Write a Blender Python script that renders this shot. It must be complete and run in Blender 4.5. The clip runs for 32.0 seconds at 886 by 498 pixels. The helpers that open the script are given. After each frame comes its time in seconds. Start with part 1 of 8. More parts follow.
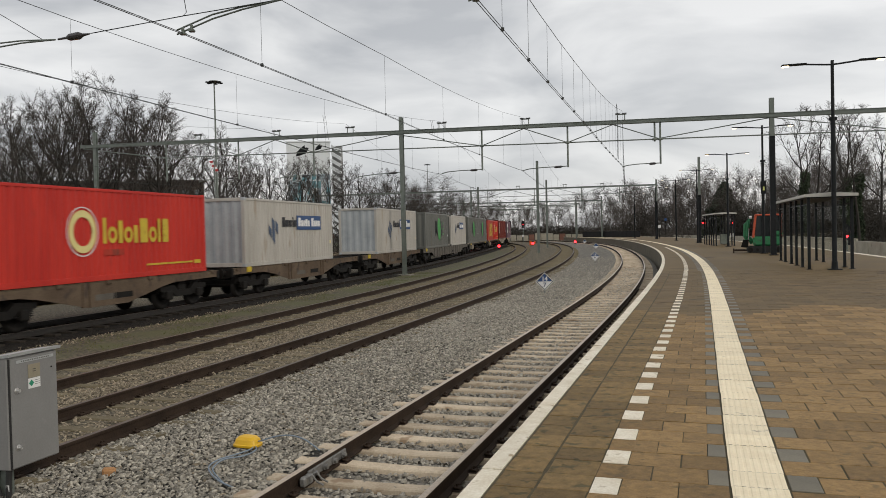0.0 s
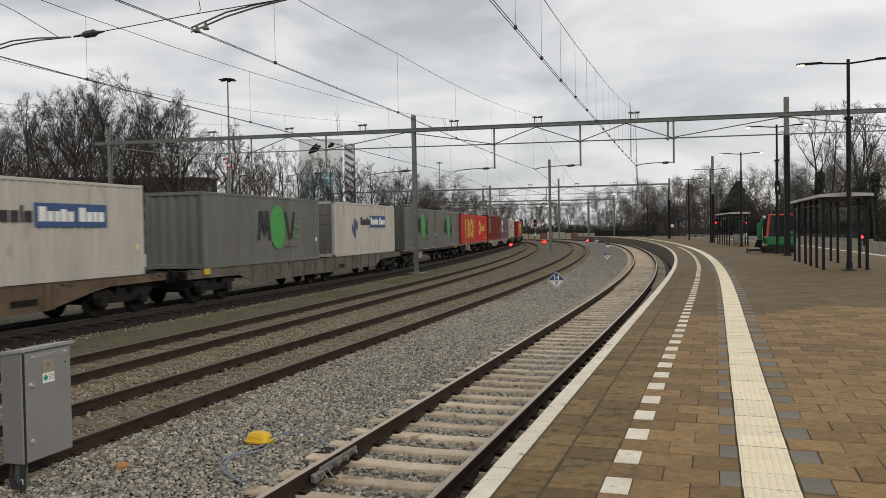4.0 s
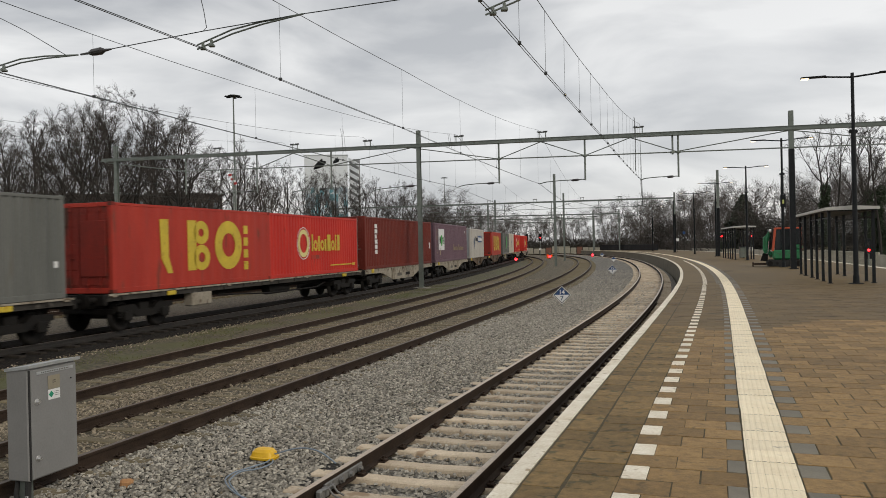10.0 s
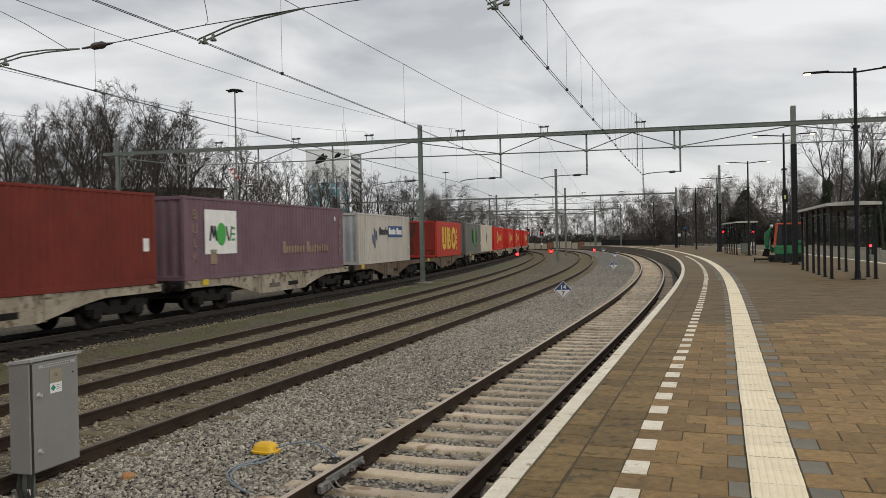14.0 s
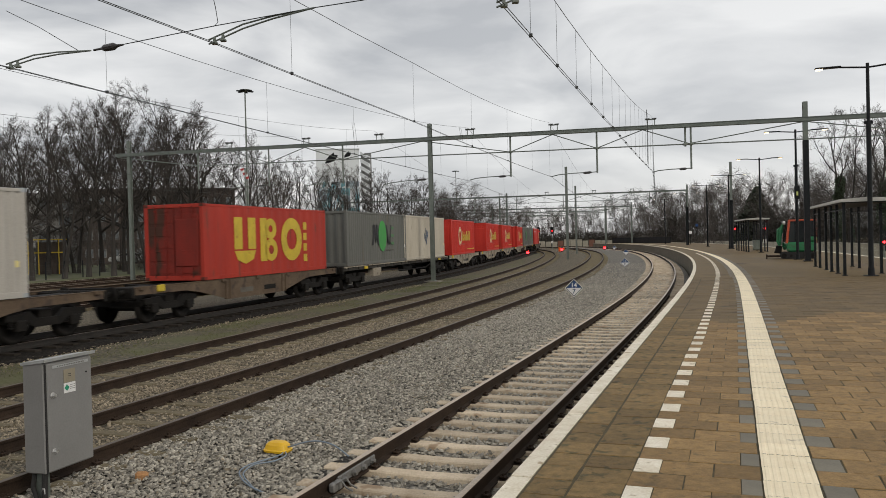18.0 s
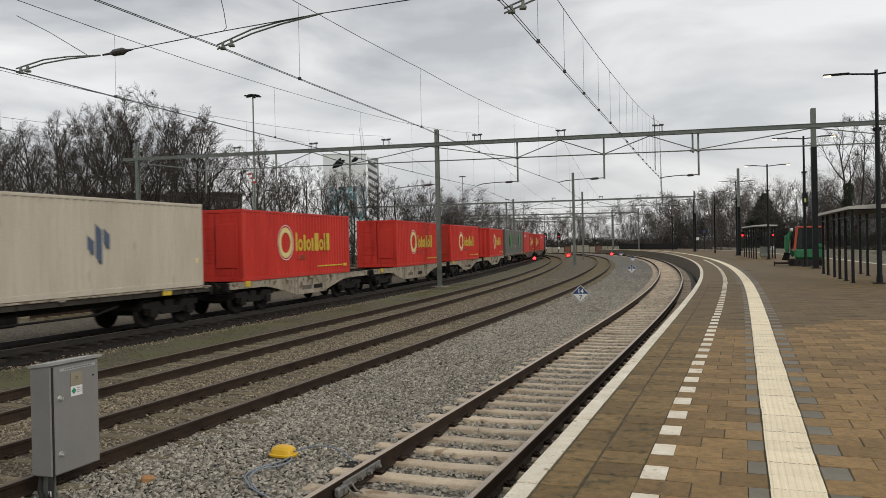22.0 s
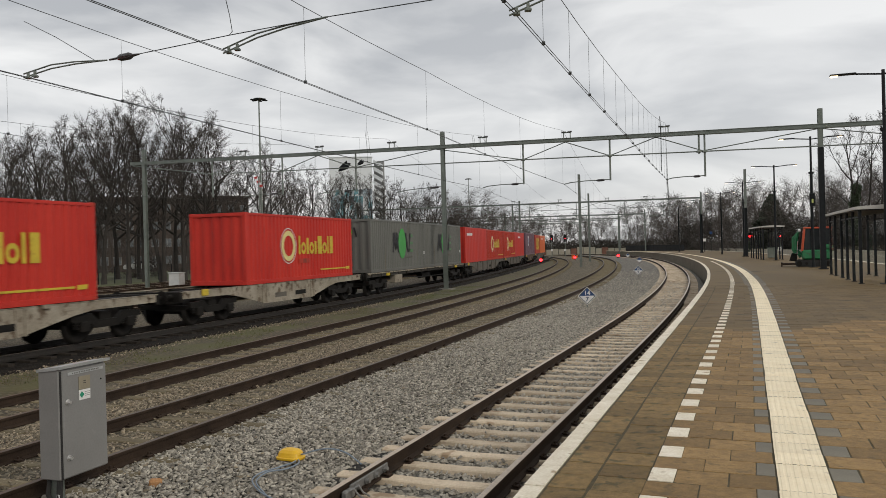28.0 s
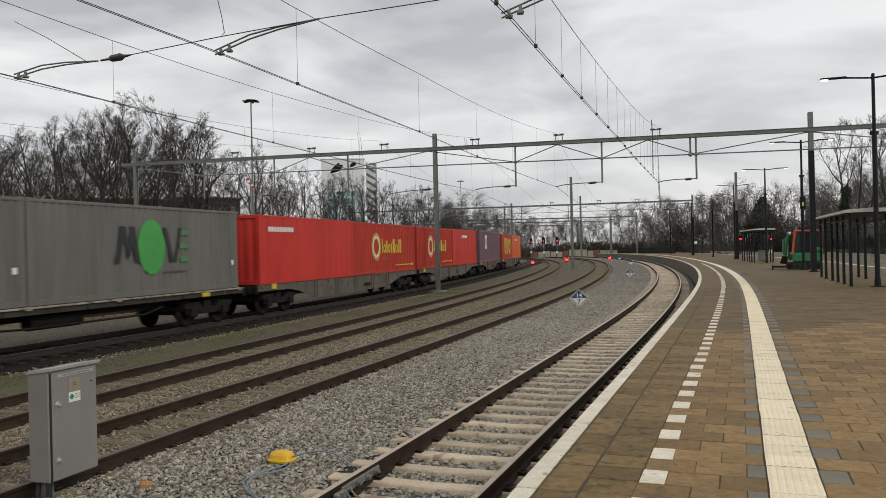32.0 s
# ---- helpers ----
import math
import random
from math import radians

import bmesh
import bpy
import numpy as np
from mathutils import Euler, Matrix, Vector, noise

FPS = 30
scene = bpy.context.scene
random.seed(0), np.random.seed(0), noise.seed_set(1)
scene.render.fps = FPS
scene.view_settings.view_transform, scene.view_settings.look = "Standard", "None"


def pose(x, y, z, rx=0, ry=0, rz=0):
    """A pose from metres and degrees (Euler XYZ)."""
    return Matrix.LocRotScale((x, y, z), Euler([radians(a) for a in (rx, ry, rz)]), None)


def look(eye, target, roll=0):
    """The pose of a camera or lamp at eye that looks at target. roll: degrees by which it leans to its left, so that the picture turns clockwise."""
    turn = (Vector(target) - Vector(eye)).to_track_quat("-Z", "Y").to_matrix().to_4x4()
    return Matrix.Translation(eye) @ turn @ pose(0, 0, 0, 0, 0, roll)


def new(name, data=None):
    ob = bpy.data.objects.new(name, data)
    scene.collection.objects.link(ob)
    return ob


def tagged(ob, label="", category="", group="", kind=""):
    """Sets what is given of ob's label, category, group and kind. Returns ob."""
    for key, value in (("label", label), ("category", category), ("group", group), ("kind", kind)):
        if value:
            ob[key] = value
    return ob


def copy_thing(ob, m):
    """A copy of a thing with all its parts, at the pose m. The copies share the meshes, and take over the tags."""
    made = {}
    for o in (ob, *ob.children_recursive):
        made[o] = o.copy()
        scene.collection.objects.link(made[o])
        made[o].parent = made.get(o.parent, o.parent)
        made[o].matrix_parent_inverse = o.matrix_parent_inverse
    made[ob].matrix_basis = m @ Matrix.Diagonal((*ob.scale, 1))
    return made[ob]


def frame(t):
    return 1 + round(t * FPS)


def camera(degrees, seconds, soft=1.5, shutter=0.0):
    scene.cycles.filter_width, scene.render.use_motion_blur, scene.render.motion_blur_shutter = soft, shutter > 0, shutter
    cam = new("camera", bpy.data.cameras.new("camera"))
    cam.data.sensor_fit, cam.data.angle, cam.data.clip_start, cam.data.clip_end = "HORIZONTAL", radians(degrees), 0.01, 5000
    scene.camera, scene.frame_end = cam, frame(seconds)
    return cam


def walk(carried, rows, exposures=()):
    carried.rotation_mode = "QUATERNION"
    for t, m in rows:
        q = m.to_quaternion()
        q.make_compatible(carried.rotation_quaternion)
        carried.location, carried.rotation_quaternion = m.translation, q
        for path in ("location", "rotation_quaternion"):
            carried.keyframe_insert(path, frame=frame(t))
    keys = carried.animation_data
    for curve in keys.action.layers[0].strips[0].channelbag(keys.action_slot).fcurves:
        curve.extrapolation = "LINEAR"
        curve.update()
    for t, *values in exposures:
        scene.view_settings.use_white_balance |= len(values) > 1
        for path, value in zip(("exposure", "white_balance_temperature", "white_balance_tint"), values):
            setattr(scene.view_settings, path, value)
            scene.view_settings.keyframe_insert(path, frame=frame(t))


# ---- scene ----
# One rail bend rules the place: s runs along the platform track's middle, n to its left, z = 0 at rail top.
EYE = (0.0, 0.0, 2.409)
LOOKS = [
    (0, -1.21, -2.43, -1.34), (0.5, -1.33, -2.42, -1.33), (1, -1.31, -2.26, -1.23), (1.5, -1.37, -2.14, -1.05), (2, -1.43, -1.92, -1.09), (2.5, -1.58, -1.68, -1.10),
    (3, -1.69, -1.52, -1.01), (3.5, -1.56, -1.61, -0.99), (5.5, -0.82, -1.31, -1.24), (6, -0.95, -1.30, -1.28), (6.5, -1.06, -1.34, -1.38), (7, -0.88, -1.32, -1.40),
    (7.5, -0.47, -1.15, -1.39), (8, -0.13, -1.00, -1.54), (8.5, -0.34, -1.03, -1.59), (9, -0.50, -1.19, -1.49), (9.5, -0.41, -1.30, -1.39), (10, -0.23, -1.22, -1.25),
    (10.5, -0.01, -1.29, -1.11), (11, 0.06, -1.32, -1.10), (11.5, 0.01, -1.33, -1.07), (12, 0.02, -1.32, -1.12), (12.5, -0.08, -1.20, -1.22), (13, -0.25, -1.05, -1.26),
    (13.5, -0.55, -1.16, -1.16), (14, -0.61, -1.11, -1.14), (14.5, -0.58, -1.01, -1.08), (16.5, -0.66, -0.78, -1.33), (17, -0.69, -0.78, -1.35), (17.5, -0.66, -0.66, -1.37),
    (18, -0.69, -0.35, -1.46), (18.5, -0.80, -0.20, -1.43), (19, -0.75, 0.00, -1.48), (19.5, -0.67, 0.19, -1.43), (20, -0.61, 0.10, -1.39), (20.5, -0.43, 0.01, -1.42),
    (21, -0.32, 0.04, -1.36), (21.5, -0.28, 0.15, -1.29), (22, -0.29, 0.12, -1.20), (22.5, -0.36, -0.14, -1.21), (23, -0.24, -0.29, -1.16), (23.5, -0.14, -0.30, -1.09),
    (24, -0.15, 0.00, -1.26), (24.5, -0.30, 0.26, -1.31), (25, -0.21, 0.43, -1.38), (25.5, -0.06, 0.51, -1.30), (27.5, -0.11, 0.52, -1.36), (28, -0.10, 0.57, -1.47),
    (28.5, -0.17, 0.52, -1.63), (29, -0.11, 0.40, -1.67), (29.5, -0.05, 0.34, -1.51), (30, -0.16, 0.31, -1.46), (30.5, -0.35, 0.37, -1.50), (31, -0.31, 0.26, -1.45),
    (31.5, -0.13, 0.11, -1.38), (32, 0.04, -0.01, -1.36),
]


def turn_pose(pitch, yaw, roll):
    return Matrix.Translation(EYE) @ pose(0, 0, 0, 0, 0, yaw) @ pose(0, 0, 0, 90 + pitch, 0, 0) @ pose(0, 0, 0, 0, 0, roll)


cam = camera(59.03, 32.0, soft=0.85, shutter=0.45)
walk(cam, [(t, turn_pose(p, y, r)) for t, p, y, r in LOOKS])

# ---- world and sun: a bright, uneven overcast ----
world = bpy.data.worlds.new("overcast")
scene.world = world
world.use_nodes = True
wn, wl = world.node_tree.nodes, world.node_tree.links
wn.clear()
w_out = wn.new("ShaderNodeOutputWorld")
w_sky = wn.new("ShaderNodeTexSky")
w_sky.sky_type, w_sky.sun_disc = "NISHITA", False
w_sky.sun_elevation, w_sky.sun_rotation = radians(28), radians(60)
w_bg_sky, w_bg_cloud, w_add = wn.new("ShaderNodeBackground"), wn.new("ShaderNodeBackground"), wn.new("ShaderNodeAddShader")
w_bg_sky.inputs["Strength"].default_value = 0.05
w_hsv = wn.new("ShaderNodeHueSaturation")
w_hsv.inputs["Saturation"].default_value = 0.15
w_co, w_map = wn.new("ShaderNodeTexCoord"), wn.new("ShaderNodeMapping")
w_map.inputs["Scale"].default_value = (1.6, 1.2, 5.0)
w_noise, w_ramp = wn.new("ShaderNodeTexNoise"), wn.new("ShaderNodeValToRGB")
w_noise.inputs["Scale"].default_value, w_noise.inputs["Detail"].default_value = 2.2, 6.0
w_noise.inputs["Roughness"].default_value, w_noise.inputs["Distortion"].default_value = 0.5, 0.35
w_ramp.color_ramp.elements[0].position, w_ramp.color_ramp.elements[0].color = 0.37, (0.275, 0.288, 0.308, 1)
w_ramp.color_ramp.elements[1].position, w_ramp.color_ramp.elements[1].color = 0.63, (0.64, 0.64, 0.635, 1)
# the cloud's brightness falls from -x to +x, set to fit the camera's view
w_sep, w_side = wn.new("ShaderNodeSeparateXYZ"), wn.new("ShaderNodeMapRange")
w_side.inputs["From Min"].default_value, w_side.inputs["From Max"].default_value = -0.6, 0.6
w_side.inputs["To Min"].default_value, w_side.inputs["To Max"].default_value = 1.13, 0.67
wl.new(w_co.outputs["Generated"], w_sep.inputs["Vector"])
wl.new(w_sep.outputs["X"], w_side.inputs["Value"])
wl.new(w_side.outputs["Result"], w_bg_cloud.inputs["Strength"])
wl.new(w_co.outputs["Generated"], w_map.inputs["Vector"])
wl.new(w_map.outputs["Vector"], w_noise.inputs["Vector"])
wl.new(w_noise.outputs["Fac"], w_ramp.inputs["Fac"])
wl.new(w_ramp.outputs["Color"], w_bg_cloud.inputs["Color"])
wl.new(w_sky.outputs["Color"], w_hsv.inputs["Color"])
wl.new(w_hsv.outputs["Color"], w_bg_sky.inputs["Color"])
wl.new(w_bg_sky.outputs["Background"], w_add.inputs[0])
wl.new(w_bg_cloud.outputs["Background"], w_add.inputs[1])
wl.new(w_add.outputs["Shader"], w_out.inputs["Surface"])
sun = new("sun", bpy.data.lights.new("sun", "SUN"))
sun.data.energy, sun.data.angle, sun.data.color = 1.2, radians(25), (1.0, 0.93, 0.82)
sun.matrix_world = look((60, -35, 60), (0, 30, 0))
scene.view_settings.exposure = 0.0


# ---- materials ----
def surface(name, dark, light, scale=4.0, rough=0.8, bump=0.15, fine=60.0, metal=0.0, spots=None, spot_scale=9.0,
            spot_at=0.62, vary=0.0, depth=0.02, streak=None, rough_vary=0.12, island=False, laid=False):
    m = bpy.data.materials.new(name)
    m.use_nodes = True
    n, l = m.node_tree.nodes, m.node_tree.links
    b = n["Principled BSDF"]
    co = n.new("ShaderNodeTexCoord")
    own = co.outputs["Object"]
    if laid:
        own = n.new("ShaderNodeNewGeometry").outputs["Position"]
    vec = own
    if streak:
        mp = n.new("ShaderNodeMapping")
        mp.inputs["Scale"].default_value = streak
        l.new(vec, mp.inputs["Vector"])
        vec = mp.outputs["Vector"]
    a = n.new("ShaderNodeTexNoise")
    a.inputs["Scale"].default_value, a.inputs["Detail"].default_value, a.inputs["Roughness"].default_value = scale, 6, 0.62
    l.new(vec, a.inputs["Vector"])
    f = n.new("ShaderNodeTexNoise")
    f.inputs["Scale"].default_value, f.inputs["Detail"].default_value = fine, 4
    l.new(own, f.inputs["Vector"])
    mixf = n.new("ShaderNodeMath")
    mixf.operation = "MULTIPLY_ADD"
    mixf.inputs[1].default_value = 0.35
    l.new(f.outputs["Fac"], mixf.inputs[0])
    sc = n.new("ShaderNodeMath")
    sc.operation = "MULTIPLY"
    sc.inputs[1].default_value = 0.65
    l.new(a.outputs["Fac"], sc.inputs[0])
    l.new(sc.outputs[0], mixf.inputs[2])
    r = n.new("ShaderNodeValToRGB")
    r.color_ramp.elements[0].position, r.color_ramp.elements[0].color = 0.34, (*dark, 1)
    r.color_ramp.elements[1].position, r.color_ramp.elements[1].color = 0.64, (*light, 1)
    l.new(mixf.outputs[0], r.inputs["Fac"])
    col = r.outputs["Color"]
    if spots:
        sn = n.new("ShaderNodeTexNoise")
        sn.inputs["Scale"].default_value, sn.inputs["Detail"].default_value = spot_scale, 5
        l.new(vec, sn.inputs["Vector"])
        sr = n.new("ShaderNodeValToRGB")
        sr.color_ramp.elements[0].position, sr.color_ramp.elements[1].position = spot_at, spot_at + 0.08
        l.new(sn.outputs["Fac"], sr.inputs["Fac"])
        mx = n.new("ShaderNodeMix")
        mx.data_type = "RGBA"
        l.new(sr.outputs["Color"], mx.inputs["Factor"])
        l.new(col, mx.inputs["A"])
        mx.inputs["B"].default_value = (*spots, 1)
        col = mx.outputs["Result"]
    if vary:
        if island:
            rnd = n.new("ShaderNodeNewGeometry").outputs["Random Per Island"]
        else:
            rnd = n.new("ShaderNodeObjectInfo").outputs["Random"]
        mr = n.new("ShaderNodeMapRange")
        mr.inputs["To Min"].default_value, mr.inputs["To Max"].default_value = 1 - vary, 1 + vary
        l.new(rnd, mr.inputs["Value"])
        hs = n.new("ShaderNodeHueSaturation")
        l.new(mr.outputs["Result"], hs.inputs["Value"])
        l.new(col, hs.inputs["Color"])
        col = hs.outputs["Color"]
    l.new(col, b.inputs["Base Color"])
    rr = n.new("ShaderNodeMapRange")
    rr.inputs["To Min"].default_value, rr.inputs["To Max"].default_value = max(0.05, rough - rough_vary), min(1, rough + rough_vary)
    l.new(a.outputs["Fac"], rr.inputs["Value"])
    l.new(rr.outputs["Result"], b.inputs["Roughness"])
    b.inputs["Metallic"].default_value = metal
    if bump:
        bp = n.new("ShaderNodeBump")
        bp.inputs["Strength"].default_value, bp.inputs["Distance"].default_value = bump, depth
        l.new(mixf.outputs[0], bp.inputs["Height"])
        l.new(bp.outputs["Normal"], b.inputs["Normal"])
    return m


def plain(name, col, rough=0.6, metal=0.0):
    d = tuple(c * 0.86 for c in col)
    return surface(name, d, tuple(min(1, c * 1.08) for c in col), 2.5, rough, 0.05, 40, metal)


def glow(name, col, strength):
    m = bpy.data.materials.new(name)
    m.use_nodes = True
    b = m.node_tree.nodes["Principled BSDF"]
    b.inputs["Base Color"].default_value = (*[c * 0.6 for c in col], 1)
    b.inputs["Emission Color"].default_value = (*col, 1)
    b.inputs["Emission Strength"].default_value = strength
    return m


def clear_glass(name, tint=(0.93, 0.95, 0.94)):
    m = bpy.data.materials.new(name)
    m.use_nodes = True
    b = m.node_tree.nodes["Principled BSDF"]
    b.inputs["Base Color"].default_value = (*tint, 1)
    b.inputs["Roughness"].default_value, b.inputs["Transmission Weight"].default_value, b.inputs["IOR"].default_value = 0.02, 1.0, 1.02
    return m


def stone_ground(name, cols, cell, bump=0.9, depth=0.04, moss=None, moss_at=0.6):
    """Loose stones: cells with a colour each, raised and rounded, with dirt over them at a larger scale."""
    m = bpy.data.materials.new(name)
    m.use_nodes = True
    n, l = m.node_tree.nodes, m.node_tree.links
    b = n["Principled BSDF"]
    co = n.new("ShaderNodeTexCoord")
    wob = n.new("ShaderNodeTexNoise")
    wob.inputs["Scale"].default_value = 1 / cell
    mixv = n.new("ShaderNodeMix")
    mixv.data_type = "VECTOR"
    mixv.inputs["Factor"].default_value = cell * 0.5
    l.new(co.outputs["Object"], wob.inputs["Vector"])
    l.new(co.outputs["Object"], mixv.inputs["A"])
    l.new(wob.outputs["Color"], mixv.inputs["B"])
    v = n.new("ShaderNodeTexVoronoi")
    v.inputs["Scale"].default_value = 1 / cell
    l.new(mixv.outputs["Result"], v.inputs["Vector"])
    sep = n.new("ShaderNodeSeparateColor")
    l.new(v.outputs["Color"], sep.inputs["Color"])
    r = n.new("ShaderNodeValToRGB")
    e = r.color_ramp.elements
    while len(e) < len(cols):
        e.new(0.5)
    for i, c in enumerate(cols):
        e[i].position, e[i].color = i / (len(cols) - 1), (*c, 1)
    l.new(sep.outputs["Red"], r.inputs["Fac"])
    big = n.new("ShaderNodeTexNoise")
    big.inputs["Scale"].default_value, big.inputs["Detail"].default_value = 0.5, 8
    l.new(co.outputs["Object"], big.inputs["Vector"])
    # Each stone's colour darkens towards its rim, as shade in the gaps.
    gap = n.new("ShaderNodeMapRange")
    gap.inputs["From Min"].default_value, gap.inputs["From Max"].default_value = 0.25, 0.75
    gap.inputs["To Min"].default_value, gap.inputs["To Max"].default_value = 1.0, 0.35
    l.new(v.outputs["Distance"], gap.inputs["Value"])
    mul = n.new("ShaderNodeMix")
    mul.data_type, mul.blend_type = "RGBA", "MULTIPLY"
    mul.inputs["Factor"].default_value = 1.0
    l.new(r.outputs["Color"], mul.inputs["A"])
    l.new(gap.outputs["Result"], mul.inputs["B"])
    col = mul.outputs["Result"]
    if moss:
        mr = n.new("ShaderNodeValToRGB")
        mr.color_ramp.elements[0].position, mr.color_ramp.elements[1].position = moss_at - 0.08, moss_at + 0.1
        l.new(big.outputs["Fac"], mr.inputs["Fac"])
        mx = n.new("ShaderNodeMix")
        mx.data_type = "RGBA"
        l.new(mr.outputs["Color"], mx.inputs["Factor"])
        l.new(col, mx.inputs["A"])
        mx.inputs["B"].default_value = (*moss, 1)
        col = mx.outputs["Result"]
    l.new(col, b.inputs["Base Color"])
    b.inputs["Roughness"].default_value = 0.9
    inv = n.new("ShaderNodeMath")
    inv.operation = "SUBTRACT"
    inv.inputs[0].default_value = 1.0
    l.new(v.outputs["Distance"], inv.inputs[1])
    bp = n.new("ShaderNodeBump")
    bp.inputs["Strength"].default_value, bp.inputs["Distance"].default_value = bump, depth
    l.new(inv.outputs[0], bp.inputs["Height"])
    l.new(bp.outputs["Normal"], b.inputs["Normal"])
    return m


BALLAST = stone_ground("grey_ballast", [(0.10, 0.09, 0.072), (0.22, 0.20, 0.167), (0.36, 0.335, 0.285), (0.16, 0.142, 0.114), (0.42, 0.39, 0.335)], 0.06, 1.0)
# Darker copy of the grey ballast: the shade between loose stones as colour.
GAP_SHADE_BALLAST = stone_ground("dark_stone_fines", [(0.014, 0.012, 0.0095), (0.034, 0.030, 0.024), (0.06, 0.053, 0.043), (0.024, 0.02, 0.016)], 0.035, 1.0)
OLD_BALLAST = stone_ground("old_brown_ballast", [(0.10, 0.080, 0.058), (0.24, 0.195, 0.145), (0.37, 0.31, 0.24), (0.16, 0.125, 0.09)], 0.055)
SILT = stone_ground("silted_dark_ballast", [(0.055, 0.043, 0.026), (0.165, 0.136, 0.085), (0.29, 0.245, 0.165), (0.10, 0.08, 0.049)], 0.05, 0.8)
GRASSY = stone_ground("weedy_track_side", [(0.10, 0.086, 0.052), (0.175, 0.15, 0.098), (0.13, 0.112, 0.07)], 0.09, 0.5, 0.03, (0.096, 0.096, 0.040), 0.5)
FAR_SOIL = surface("soil_and_grass", (0.06, 0.075, 0.03), (0.13, 0.13, 0.07), 0.25, 0.95, 0.4, 6, spots=(0.16, 0.14, 0.11), spot_scale=0.15)
# Oily ballast, with the train's shade put into its near-black colour.
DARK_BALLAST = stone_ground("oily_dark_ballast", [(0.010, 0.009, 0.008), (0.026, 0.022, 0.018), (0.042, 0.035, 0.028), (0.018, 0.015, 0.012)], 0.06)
RAIL = surface("rusty_rail_steel", (0.019, 0.012, 0.008), (0.052, 0.034, 0.023), 3, 0.8, 0.2, 50)
# Freight rails: oily, and darkened for the shade under the train.
OILY_SHADED_RAIL = surface("oily_rail_steel", (0.012, 0.010, 0.008), (0.03, 0.024, 0.019), 3, 0.6, 0.2, 50)
RAIL_TOP = surface("worn_rail_top", (0.34, 0.26, 0.19), (0.60, 0.49, 0.38), 8, 0.36, 0.03, 60, 0.2, streak=(3, 3, 3))
DULL_TOP = surface("dull_rail_top", (0.06, 0.043, 0.03), (0.12, 0.09, 0.068), 8, 0.5, 0.03, 60, 0.1, streak=(3, 3, 3))
CONCRETE_SLEEPER = surface("concrete_sleeper", (0.38, 0.295, 0.20), (0.66, 0.55, 0.41), 2.2, 0.9, 0.2, 45, vary=0.15, spots=(0.33, 0.235, 0.15), spot_scale=3.5, spot_at=0.58, laid=True)
WOOD_SLEEPER = surface("weathered_timber_sleeper", (0.10, 0.077, 0.042), (0.23, 0.19, 0.115), 3, 0.95, 0.5, 40, vary=0.2, streak=(1, 14, 14))
# Freight sleepers: oil and the train's shade in one dark colour.
OILY_SHADED_SLEEPER = surface("oil_soaked_sleeper", (0.018, 0.015, 0.012), (0.05, 0.041, 0.033), 3, 0.9, 0.4, 40, vary=0.2)
DARK_STEEL = surface("dark_painted_steel", (0.007, 0.008, 0.009), (0.018, 0.020, 0.022), 6, 0.55, 0.05, 60)
GALV = surface("weathered_galvanised_steel", (0.13, 0.15, 0.13), (0.215, 0.235, 0.21), 1.6, 0.55, 0.05, 30, 0.35, spots=(0.13, 0.15, 0.12), spot_scale=3)
WIRE = plain("dull_copper_wire", (0.06, 0.065, 0.065), 0.5, 0.5)
PORCELAIN = plain("brown_insulator", (0.05, 0.045, 0.045), 0.3)
CONCRETE = surface("platform_wall_concrete", (0.085, 0.074, 0.052), (0.20, 0.175, 0.125), 1.5, 0.9, 0.3, 30, spots=(0.065, 0.07, 0.036), spot_scale=2.5)
WHITE_PAINT = surface("worn_white_paint", (0.62, 0.53, 0.38), (0.88, 0.82, 0.69), 4, 0.75, 0.15, 50, spots=(0.42, 0.33, 0.21), spot_scale=9, spot_at=0.62, vary=0.06, laid=True)
WHITE_TILE = surface("cream_ribbed_tile", (0.83, 0.70, 0.48), (0.95, 0.84, 0.62), 5, 0.8, 0.1, 60, vary=0.05, spots=(0.5, 0.42, 0.30), spot_scale=5, spot_at=0.64, laid=True)
PAVER = surface("brown_platform_paver", (0.170, 0.105, 0.041), (0.322, 0.207, 0.090), 14.0, 0.66, 0.45, 110, vary=0.26, spots=(0.165, 0.112, 0.053), spot_scale=11, spot_at=0.60, laid=True)
PAVER_EDGE = surface("mossy_edge_paver", (0.118, 0.077, 0.030), (0.258, 0.172, 0.074), 12.0, 0.68, 0.5, 110, vary=0.26, spots=(0.092, 0.074, 0.034), spot_scale=9.0, spot_at=0.57, laid=True)
PAVER_FAR = surface("brown_paving_far", (0.115, 0.079, 0.036), (0.182, 0.128, 0.063), 0.5, 0.68, 0.25, 12, spots=(0.08, 0.057, 0.034), spot_scale=0.35)
GREY_TILE = surface("bluish_grey_paver", (0.135, 0.119, 0.088), (0.212, 0.192, 0.147), 3, 0.55, 0.1, 60, vary=0.12)
JOINT = surface("sandy_joint", (0.040, 0.033, 0.016), (0.10, 0.080, 0.040), 6, 0.95, 0.3, 60)
PAVER_D = surface("dirty_paver_row", (0.105, 0.071, 0.032), (0.178, 0.124, 0.062), 1.4, 0.68, 0.25, 60, vary=0.14, spots=(0.08, 0.056, 0.032), spot_scale=1.2, island=True)
PAVER_I = surface("brown_paver_row", (0.170, 0.105, 0.041), (0.322, 0.207, 0.090), 14.0, 0.66, 0.4, 110, vary=0.28, spots=(0.165, 0.112, 0.053), spot_scale=11, spot_at=0.6, island=True)
